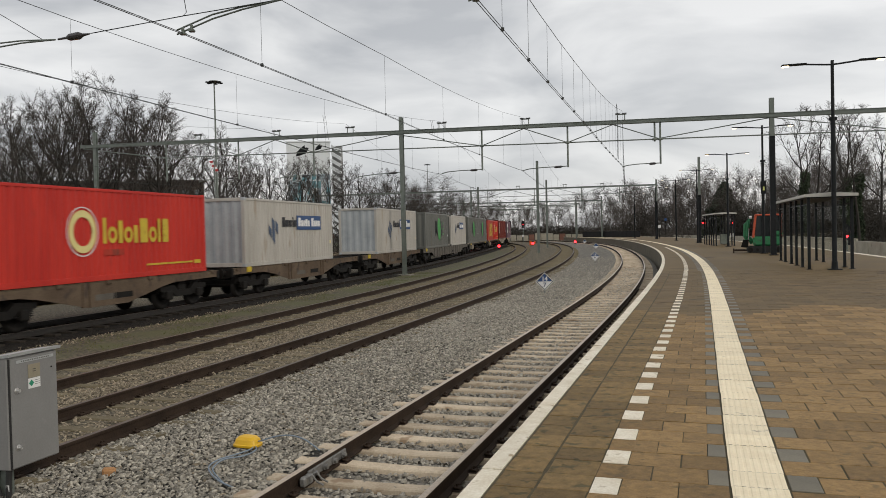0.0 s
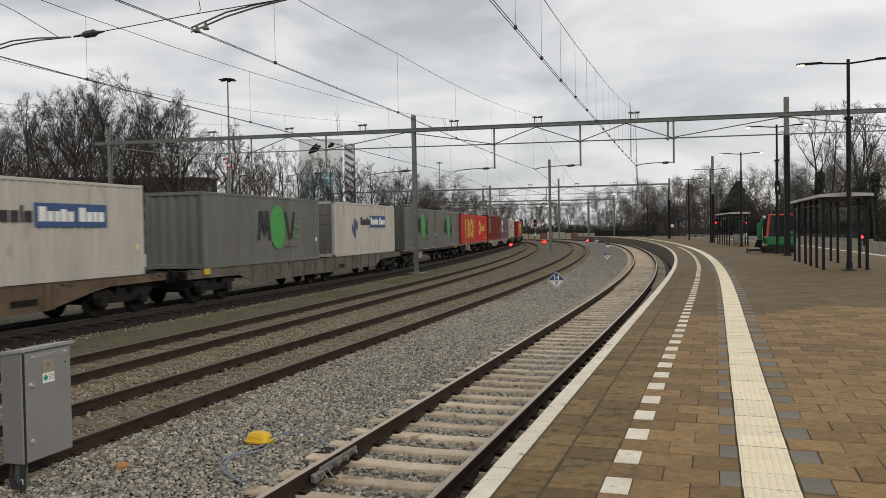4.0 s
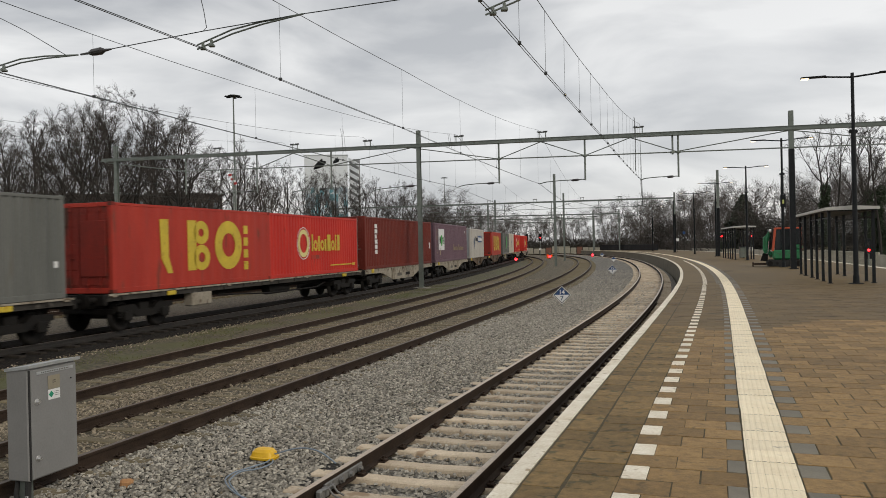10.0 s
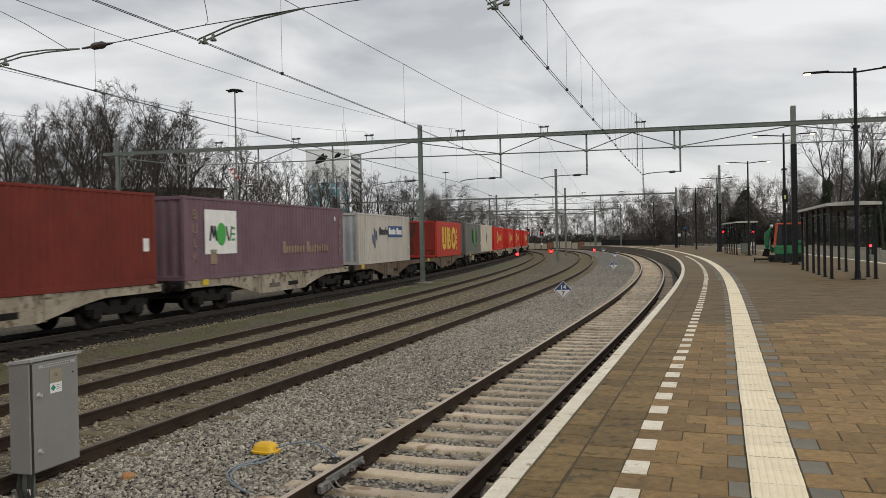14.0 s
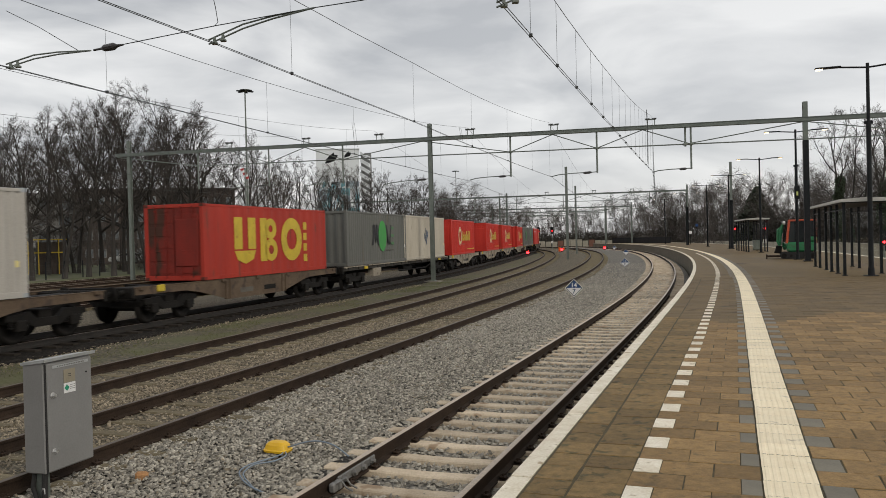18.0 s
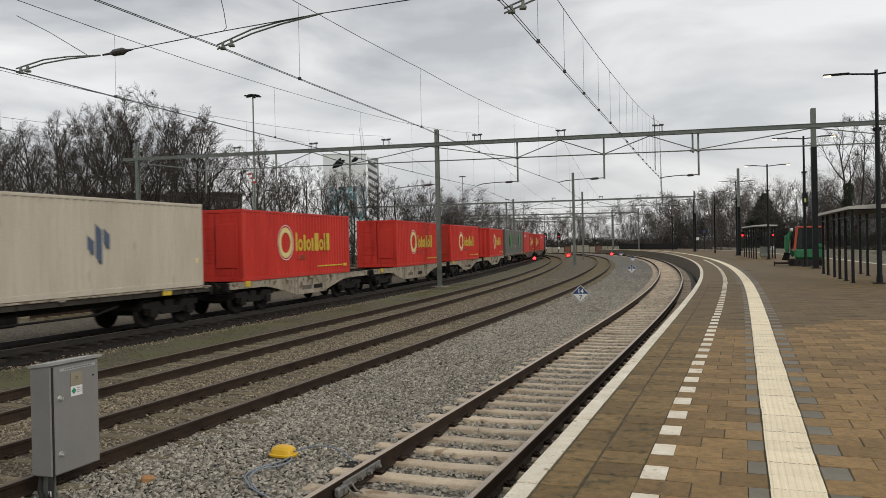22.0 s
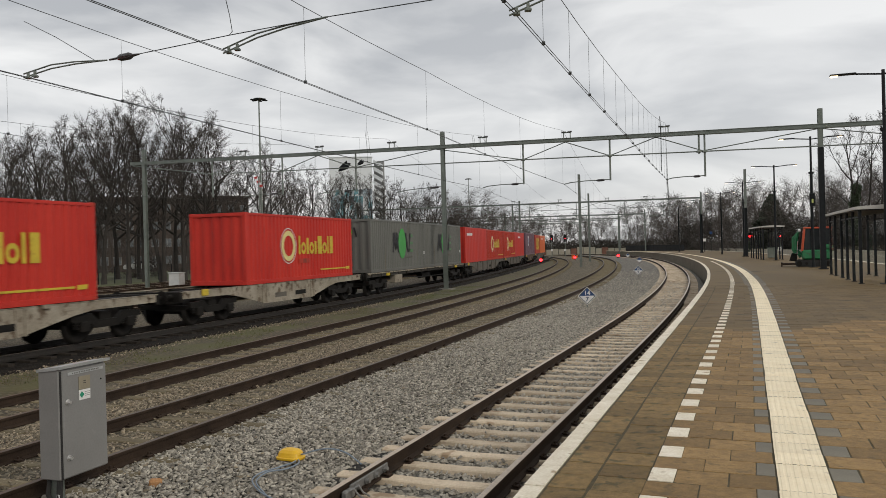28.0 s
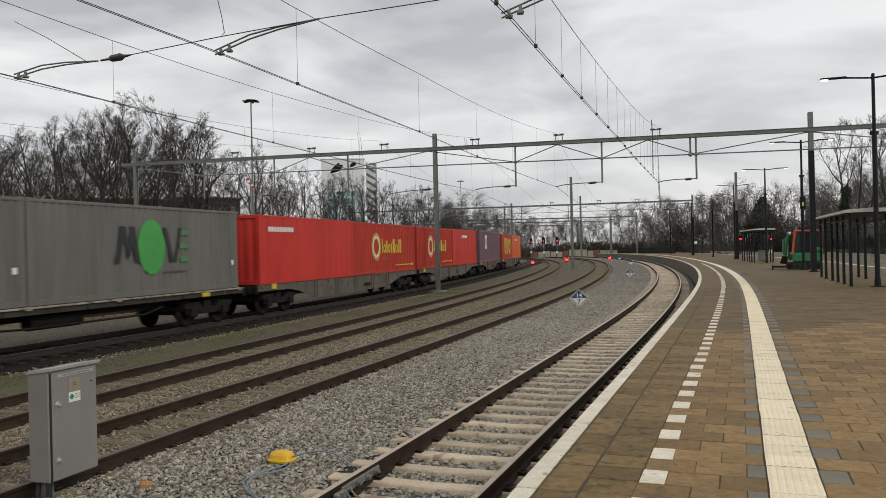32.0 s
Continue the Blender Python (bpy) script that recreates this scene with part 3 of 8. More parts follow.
GREY_BOX = surface("grey_container_paint", (0.108, 0.110, 0.100), (0.165, 0.166, 0.150), 1.4, 0.55, 0.04, 30, streak=(1, 1, 0.15), spots=(0.135, 0.122, 0.098), spot_scale=2.6, spot_at=0.6)
CREAM_BOX = surface("cream_container_paint", (0.42, 0.37, 0.29), (0.55, 0.5, 0.41), 1.0, 0.55, 0.05, 30, spots=(0.38, 0.33, 0.26), spot_scale=2.2, streak=(1, 1, 0.3))
ORANGE = surface("orange_container_paint", (0.55, 0.10, 0.02), (0.66, 0.15, 0.03), 1.2, 0.5, 0.04, 30)
CREAM_STEEL = surface("cream_wagon_paint", (0.20, 0.165, 0.12), (0.40, 0.36, 0.29), 1.4, 0.7, 0.08, 30, spots=(0.13, 0.095, 0.065), spot_scale=3.2, spot_at=0.56)
# Rusty brown, taken darker for the shade on the girders.
BROWN_STEEL = surface("rusty_wagon_steel", (0.075, 0.050, 0.033), (0.155, 0.112, 0.075), 1.4, 0.75, 0.08, 30, spots=(0.07, 0.05, 0.04), spot_scale=2.6, spot_at=0.57)
SILL_STEEL = surface("sooty_sill_steel", (0.022, 0.019, 0.016), (0.06, 0.053, 0.045), 1.6, 0.7, 0.08, 30, spots=(0.11, 0.095, 0.08), spot_scale=4, spot_at=0.64)
GREY_STEEL = surface("grey_wagon_steel", (0.075, 0.067, 0.056), (0.145, 0.13, 0.11), 1.4, 0.7, 0.08, 30, spots=(0.08, 0.065, 0.05), spot_scale=2.6, spot_at=0.57)
# One near-black steel for underframes, bogies and other small dark parts.
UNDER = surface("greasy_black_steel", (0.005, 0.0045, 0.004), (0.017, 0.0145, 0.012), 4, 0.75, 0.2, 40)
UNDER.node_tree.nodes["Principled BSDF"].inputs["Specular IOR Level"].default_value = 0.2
YELLOW = surface("worn_yellow_lettering", (0.46, 0.33, 0.02), (0.66, 0.48, 0.035), 1.6, 0.55, 0.05, 30, spots=(0.40, 0.22, 0.02), spot_scale=5, spot_at=0.62)
PALE_YELLOW = plain("pale_yellow_emblem", (0.72, 0.62, 0.25), 0.5)
WHITE_MARK = plain("white_lettering", (0.75, 0.74, 0.72), 0.5)
BLACK_MARK = plain("black_lettering", (0.012, 0.012, 0.014), 0.5)
BLUE_MARK = plain("dark_blue_marking", (0.025, 0.07, 0.19), 0.5)
STEEL_BLUE = plain("slate_blue_emblem", (0.06, 0.09, 0.15), 0.5)
GREEN_MARK = surface("faded_green_marking", (0.05, 0.24, 0.06), (0.05, 0.38, 0.06), 1.2, 0.6, 0.04, 30)
FADED_GREEN = plain("faint_green_marking", (0.085, 0.19, 0.085), 0.6)
TEAL_FADE = plain("faded_gold_marking", (0.26, 0.185, 0.12), 0.6)

for m_ in (RED, RED_OLD, RED_SHADED_END, BROWN_RED, PURPLE, GREY_BOX, ORANGE, CREAM_STEEL, BROWN_STEEL, GREY_STEEL, SILL_STEEL):
    m_.node_tree.nodes["Principled BSDF"].inputs["Specular IOR Level"].default_value = 0.22

MOVERS = []


def ride(ob, s_at_start):
    """Note a thing whose middle stands at s_at_start when the clip begins."""
    MOVERS.append((ob, s_at_start))


def corrugated(length, z0, z1, x_out, depth=0.044, pitch=0.28, axis="y", lo=0.0):
    """A folded steel sheet standing from z0 to z1 along its length, with its outermost face at x_out (sign gives the side)."""
    pts = []
    k = max(2, int(round(length / pitch)))
    p = length / k
    for i in range(k):
        a = lo + i * p
        pts += [(a, 0), (a + 0.26 * p, 0), (a + 0.5 * p, 1), (a + 0.76 * p, 1)]
    pts.append((lo + length, 0))
    sgn = 1 if x_out > 0 else -1
    vs = []
    for a, d in pts:
        x = x_out - sgn * depth * d
        for z in (z0, z1):
            vs.append((x, a, z) if axis == "y" else (a, x, z))
    fs = [(2 * i, 2 * i + 2, 2 * i + 3, 2 * i + 1) for i in range(len(pts) - 1)]
    # a second skin gives the sheet its thickness
    k2 = len(vs)
    for a, d in pts:
        x = x_out - sgn * (depth * d + 0.004)
        for z in (z0, z1):
            vs.append((x, a, z) if axis == "y" else (a, x, z))
    fs += [(k2 + 2 * i, k2 + 2 * i + 1, k2 + 2 * i + 3, k2 + 2 * i + 2) for i in range(len(pts) - 1)]
    return vs, fs


def mark(name, pts, material, parent, y_side=1.222, label=""):
    """A flat painted shape on the wall that faces the platform: pts are (along, up)."""
    g = Solid()
    g.prism([(a, b) for a, b in pts], "x", y_side, y_side + 0.006)
    return part(name, g, material, parent, label)


def rect(a0, a1, b0, b1):
    return [(a0, b0), (a1, b0), (a1, b1), (a0, b1)]


def ellipse(a, b, ra, rb, k=28):
    return [(a + ra * math.cos(2 * math.pi * i / k), b + rb * math.sin(2 * math.pi * i / k)) for i in range(k)]


def ring(name, a, b, r0, r1, material, parent, x=1.222, k=32, gap=None, sy=1.0):
    g = Solid()
    vs, fs = [], []
    for i in range(k + 1):
        q = 2 * math.pi * i / k
        for r, xx in ((r0, x), (r1, x), (r1, x + 0.006), (r0, x + 0.006)):
            vs.append((xx, a + r * math.cos(q), b + sy * r * math.sin(q)))
    for i in range(k):
        if gap and gap[0] <= 360 * i / k < gap[1]:
            continue
        for j in range(4):
            fs.append((4 * i + j, 4 * i + (j + 1) % 4, 4 * i + 4 + (j + 1) % 4, 4 * i + 4 + j))
    g.add(vs, fs)
    return part(name, g, material, parent)


def container(label, length, high, paint, end_paint=None, end="corrugated", design=None, smooth_side=False, seed=0):
    """x > 0 faces the platform, y runs along the train away from the camera, z = 0 at its feet. Its middle is at y = 0."""
    ct = thing("container", label, "container", group="containers of the freight train")
    L, W, H = length / 2, 1.22, high
    end_paint = end_paint or paint
    fr = Solid()
    for sx in (-1, 1):
        for sy in (-1, 1):
            x, y = sx * (W - 0.075), sy * (L - 0.08)
            fr.box(x - 0.075, x + 0.075, y - 0.08, y + 0.08, 0.1, H - 0.1, 0.012)
        x = sx * (W - 0.04)
        fr.box(x - 0.04, x + 0.04, -L + 0.1, L - 0.1, 0.0, 0.16, 0.01)
        fr.box(x - 0.04, x + 0.04, -L + 0.1, L - 0.1, H - 0.11, H - 0.02, 0.01)
    for sy in (-1, 1):
        y = sy * (L - 0.05)
        fr.box(-W + 0.1, W - 0.1, y - 0.05, y + 0.05, 0.0, 0.17, 0.01)
        fr.box(-W + 0.1, W - 0.1, y - 0.05, y + 0.05, H - 0.14, H - 0.01, 0.01)
    part("frame", fr, paint, ct)
    cast = Solid()
    cast.box(-0.09, 0.09, -0.09, 0.09, -0.06, 0.06, 0.012)
    me = cast.mesh("corner_casting", end_paint)
    for sx in (-1, 1):
        for sy in (-1, 1):
            for z in (0.062, H - 0.06):
                o = part("corner_casting", me, None, ct)
                o.location = (sx * (W - 0.085), sy * (L - 0.085), z)
    for sx in (-1, 1):
        sd = Solid()
        if smooth_side:
            sd.add(*corrugated(2 * L - 0.3, 0.15, H - 0.1, sx * (W - 0.004), 0.012, 0.6, lo=-L + 0.15))
        else:
            sd.add(*corrugated(2 * L - 0.3, 0.15, H - 0.1, sx * (W - 0.004), lo=-L + 0.15))
        part("side_wall", sd, paint, ct)
    rf = Solid()
    rf.box(-W + 0.05, W - 0.05, -L + 0.1, L - 0.1, H - 0.05, H - 0.015)
    n_ribs = int(length / 1.1)
    for i in range(n_ribs):
        y = -L + 0.4 + i * (2 * L - 0.8) / max(1, n_ribs - 1)
        rf.box(-W + 0.15, W - 0.15, y - 0.18, y + 0.18, H - 0.02, H - 0.004, 0.006)
    part("roof", rf, end_paint, ct)
    fl = Solid()
    fl.box(-W + 0.06, W - 0.06, -L + 0.1, L - 0.1, 0.06, 0.14)
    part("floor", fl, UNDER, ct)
    # the end that faces the camera
    if end == "corrugated":
        e = Solid()
        vs, fs = corrugated(2 * W - 0.3, 0.16, H - 0.13, -(L - 0.03), 0.05, 0.42, "x", -W + 0.15)
        e.add(vs, fs)
        part("end_wall", e, end_paint, ct)
    else:
        for sx in (-1, 1):
            d = Solid()
            x0, x1 = (0.012, W - 0.15) if sx > 0 else (-W + 0.15, -0.012)
            d.box(x0, x1, -L + 0.02, -L + 0.06, 0.17, H - 0.14, 0.008)
            for k in range(5):
                z = 0.25 + k * (H - 0.5) / 5
                d.box(x0 + 0.08, x1 - 0.08, -L + 0.008, -L + 0.03, z, z + (H - 0.5) / 5 - 0.1, 0.01)
            dr = part("door", d, end_paint, ct)
            for q in (0.28, 0.72):
                x = x0 + (x1 - x0) * q
                lk = Solid()
                lk.tube((x, -L - 0.01, 0.1), (x, -L - 0.01, H - 0.08), 0.018, sides=6)
                for z in (0.25, H * 0.45, H - 0.25):
                    lk.box(x - 0.05, x + 0.05, -L - 0.03, -L + 0.01, z - 0.03, z + 0.03, 0.006)
                lk.box(x - 0.02, x + 0.22, -L - 0.035, -L - 0.015, H * 0.38, H * 0.38 + 0.035, 0.006)
                part("lock_rod", lk, GALV if end != "bulk" else end_paint, dr)
            if end == "bulk" and sx > 0:
                hb = Solid()
                hb.box(x0 + 0.06, x1 - 0.06, -L - 0.03, -L + 0.01, 0.5, H * 0.8, 0.02)
                part("discharge_hatch", hb, end_paint, ct)
    bk = Solid()
    vs, fs = corrugated(2 * W - 0.3, 0.16, H - 0.13, L - 0.03, 0.05, 0.42, "x", -W + 0.15)
    bk.add(vs, fs)
    part("rear_wall", bk, end_paint, ct)
    if design:
        design(ct, L, H, W + 0.004)
    return ct


def ring_design(a=-0.18, size=1.0):
    """A yellow ringed emblem and a broad yellow band of lettering."""
    def f(ct, L, H, x):
        c = a * 2 * L
        z = H * 0.53
        ring("emblem", c, z, 0.38 * size, 0.56 * size, PALE_YELLOW, ct, x, sy=1.12)
        ring("emblem_rim", c, z, 0.62 * size, 0.65 * size, WHITE_MARK, ct, x, sy=1.12)
        y = c + 0.85 * size
        wid = [0.12, 0.25, 0.16, 0.24, 0.15, 0.31, 0.24, 0.11, 0.25]
        hgt = [0.78, 0.58, 0.7, 0.58, 0.56, 0.78, 0.58, 0.78, 0.78]
        for k, (w_, h_) in enumerate(zip(wid, hgt)):
            if k in (1, 3, 6):
                ring("lettering", y + w_ * 0.61 * size, z - 0.1, 0.1 * size, 0.21 * size, YELLOW, ct, x, k=18, sy=1.22)
            else:
                mark("lettering", rect(y, y + w_ * 1.22 * size, z - 0.36, z - 0.36 + h_), YELLOW, ct, x)
            y += (w_ + 0.1) * 1.22 * size
        mark("small_lettering", rect(c + 0.85, c + 1.75, z - 0.72, z - 0.54), RED_OLD, ct, x)
        mark("web_line", rect(L * 0.28, L * 0.82, 0.36, 0.42), YELLOW, ct, x)
        mark("hazard_mark", rect(L * 0.84, L * 0.92, 0.32, 0.45), YELLOW, ct, x)
    return f


def block_design(first_thin=False):
    """Three huge yellow shapes and a column of small ones."""
    def f(ct, L, H, x):
        z0, z1 = H * 0.20, H * 0.83
        y = -L * 0.60
        m = 0.3
        if first_thin:
            mark("lettering", [(y + 0.35, z1), (y + 0.8, z1), (y + 0.8, z0 + 0.5), (y + 1.0, z0 - 0.05), (y + 0.75, z0 - 0.05), (y + 0.42, z0 + 0.45)], YELLOW, ct, x)
        else:
            mark("big_shape", rect(y, y + 0.55, z0 + 0.5, z1), YELLOW, ct, x)
            mark("big_shape", rect(y + 0.95, y + 1.5, z0 + 0.5, z1), YELLOW, ct, x)
            mark("big_shape", [(y, z0 + 0.44), (y + 1.5, z0 + 0.44), (y + 1.3, z0 + 0.1), (y + 0.75, z0 - 0.06), (y + 0.2, z0 + 0.1)], YELLOW, ct, x)
        y += 1.85
        mark("big_shape", rect(y, y + 0.5, z0, z1), YELLOW, ct, x)
        ring("big_shape", y + 0.82, z0 + 0.44, 0.2, 0.5, YELLOW, ct, x, sy=0.9)
        ring("big_shape", y + 0.8, z1 - 0.42, 0.16, 0.46, YELLOW, ct, x, sy=0.9)
        y += 1.75
        ring("big_shape", y + 0.8, (z0 + z1) / 2, 0.44, 0.9, YELLOW, ct, x, sy=1.0)
        for k in range(4):
            b = z1 - 0.12 - k * 0.46
            mark("small_lettering", rect(y + 1.85, y + 2.15, b - 0.32, b), YELLOW, ct, x)
    return f


def green_design(scale=1.0, a=0.0, sign=False):
    """Dark strokes either side of a bright green oval."""
    def f(ct, L, H, x):
        z, c = H * 0.56, a * L
        h = 0.44 * scale
        if sign:
            mark("poster", rect(c - 1.05, c + 1.05, z - 0.75, z + 0.85), WHITE_MARK, ct, x)
            x += 0.007
        mark("emblem", ellipse(c, z - 0.05 * scale, 0.5 * scale, 0.68 * scale), GREEN_MARK, ct, x)
        xx = x + 0.007
        p = c - 1.3 * scale
        mark("dark_stroke", [(p, z - h), (p + 0.17 * scale, z - h), (p + 0.38 * scale, z + h), (p + 0.18 * scale, z + h)], BLACK_MARK, ct, xx)
        mark("dark_stroke", [(p + 0.2 * scale, z + h), (p + 0.38 * scale, z + h), (p + 0.52 * scale, z - 0.55 * h), (p + 0.42 * scale, z - 0.75 * h)], BLACK_MARK, ct, xx + 0.007)
        mark("dark_stroke", [(p + 0.42 * scale, z - 0.75 * h), (p + 0.52 * scale, z - 0.55 * h), (p + 0.68 * scale, z + h), (p + 0.52 * scale, z + h)], BLACK_MARK, ct, xx + 0.014)
        mark("dark_stroke", [(p + 0.7 * scale, z - h), (p + 0.88 * scale, z - h), (p + 0.7 * scale, z + h), (p + 0.5 * scale, z + h)], BLACK_MARK, ct, xx)
        p = c + 0.42 * scale
        mark("dark_stroke", [(p, z + h), (p + 0.16 * scale, z + h), (p + 0.44 * scale, z - h), (p + 0.29 * scale, z - h)], BLACK_MARK, ct, xx)
        mark("dark_stroke", [(p + 0.62 * scale, z + h), (p + 0.77 * scale, z + h), (p + 0.52 * scale, z - h), (p + 0.46 * scale, z - h)], BLACK_MARK, ct, xx)
        for k in range(3):
            b = z - h + k * (0.78 * h)
            mark("lettering", rect(c + 1.1 * scale, c + 1.5 * scale, b, b + 0.3 * h), GREEN_MARK if sign else FADED_GREEN, ct, x)
        if not sign:
            mark("data_plate", rect(L - 0.42, L - 0.28, H * 0.3, H * 0.36), WHITE_MARK, ct, x)
            mark("small_lettering", rect(c + 0.4 * scale, c + 1.4 * scale, z - 0.70 * scale, z - 0.66 * scale), GREY_STEEL, ct, x)
    return f


def cargo_design(a=-0.28, wide=True):
    """A slate-blue folded emblem, dark lettering and a blue plate with pale lettering."""
    def f(ct, L, H, x):
        c, z = a * L * 1.35, H * 0.53
        # three slanted bands that make up a lozenge
        for y0, y1, lo_, hi_ in ((-0.44, -0.2, -0.26, 0.02), (-0.13, 0.11, -0.52, 0.34), (0.18, 0.42, -0.10, 0.22)):
            mark("emblem", [(c + y0, z + lo_ + 0.1), (c + y1, z + lo_ - 0.1), (c + y1, z + hi_ + 0.02), (c + y0, z + hi_ + 0.2)], STEEL_BLUE, ct, x)
        if wide:
            y = c + 0.85
            for w_, h_ in ((0.26, 0.42), (0.34, 0.3), (0.28, 0.3), (0.1, 0.44), (0.24, 0.3)):
                mark("lettering", rect(y, y + w_, z + 0.14, z + 0.14 + h_), BLACK_MARK, ct, x)
                y += w_ + 0.05
            mark("name_plate", rect(y + 0.02, y + 2.75, z - 0.0, z + 0.66), BLUE_MARK, ct, x)
            y += 0.16
            for w_, h_ in ((0.26, 0.4), (0.22, 0.28), (0.18, 0.28), (0.22, 0.34), (0.22, 0.28)):
                mark("lettering", rect(y, y + w_, z + 0.16, z + 0.16 + h_), WHITE_MARK, ct, x + 0.007)
                y += w_ + 0.04
            y += 0.16
            for w_, h_ in ((0.26, 0.4), (0.22, 0.28), (0.18, 0.28), (0.22, 0.28)):
                mark("lettering", rect(y, y + w_, z + 0.16, z + 0.16 + h_), WHITE_MARK, ct, x + 0.007)
                y += w_ + 0.04
        mark("data_plate", rect(L - 0.4, L - 0.28, H * 0.28, H * 0.34), PALE_YELLOW, ct, x)
    return f


def column_design(ct, L, H, x):
    """White block lettering in a column near one end."""
    for k in range(6):
        b = H * 0.86 - k * 0.29
        mark("lettering", rect(-L + 1.62, -L + (2.05 if k not in (2,) else 1.95), b - 0.23, b), WHITE_MARK, ct, x)
    mark("data_plate", rect(L - 0.62, L - 0.36, H * 0.36, H * 0.5), WHITE_MARK, ct, x)


def words(text, size, material, parent, y, z, x, name="lettering"):
    """Readable writing on the wall that faces the platform."""
    cu = bpy.data.curves.new(name, "FONT")
    cu.body, cu.size, cu.extrude = text, size, 0.003
    cu.align_x, cu.align_y = "CENTER", "CENTER"
    tmp = new(name, cu)
    bpy.context.view_layer.update()
    me = bpy.data.meshes.new_from_object(tmp.evaluated_get(bpy.context.evaluated_depsgraph_get()))
    bpy.data.objects.remove(tmp)
    me.materials.clear()
    me.materials.append(material)
    ob = new(name, me)
    ob.parent = parent
    ob.matrix_local = Matrix.Translation((x + 0.004, y, z)) @ Matrix(((0, 0, 1, 0), (1, 0, 0, 0), (0, 1, 0, 0), (0, 0, 0, 1)))
    return ob


def purple_design(ct, L, H, x):
    green_design(0.62, -0.66, True)(ct, L, H, x)
    for y in (-L + 0.62, L - 0.42):
        for k, ch in enumerate("BULK"):
            words(ch, 0.46, TEAL_FADE, ct, y, H * 0.78 - k * 0.5, x)
    y = L * 0.05
    for w_, h_ in ((0.3, 0.5), (0.22, 0.3), (0.2, 0.28), (0.2, 0.3), (0.22, 0.34), (0.2, 0.3), (0.2, 0.28), (0.2, 0.3)):
        mark("lettering", rect(y, y + w_ * 0.8, H * 0.28, H * 0.28 + h_), TEAL_FADE, ct, x)
        y += 0.26
    y += 0.15
    for w_, h_ in ((0.3, 0.48), (0.22, 0.28), (0.2, 0.28), (0.2, 0.34), (0.22, 0.28), (0.2, 0.28), (0.2, 0.34), (0.2, 0.28), (0.2, 0.28)):
        mark("lettering", rect(y, y + w_ * 0.8, H * 0.28, H * 0.28 + h_), TEAL_FADE, ct, x)
        y += 0.26
    mark("emblem", [(-L + 1.9, H * 0.5), (-L + 1.45, H * 0.6), (-L + 1.9, H * 0.75)], TEAL_FADE, ct, x - 0.002)
    mark("small_lettering", rect(-L + 1.55, -L + 1.95, H * 0.18, H * 0.36), TEAL_FADE, ct, x)
    mark("data_plate", rect(L - 1.05, L - 0.9, H * 0.78, H * 0.85), WHITE_MARK, ct, x)


def corner_text_design(ring_at=None, text_at=-0.7):
    def f(ct, L, H, x):
        if text_at is not None:
            y = text_at * L
            for k in range(9):
                mark("lettering", rect(y, y + 0.19, H * 0.76, H * 0.83), WHITE_MARK, ct, x)
                y += 0.235
        if ring_at is not None:
            ring_design(ring_at, 0.95)(ct, L, H, x)
    return f


def panel_design(ct, L, H, x):
    mark("poster", rect(-L * 0.55, -L * 0.38, H * 0.42, H * 0.85), WHITE_MARK, ct, x)
    mark("emblem", ellipse(-L * 0.465, H * 0.62, 0.3, 0.45), BLUE_MARK, ct, x + 0.007)


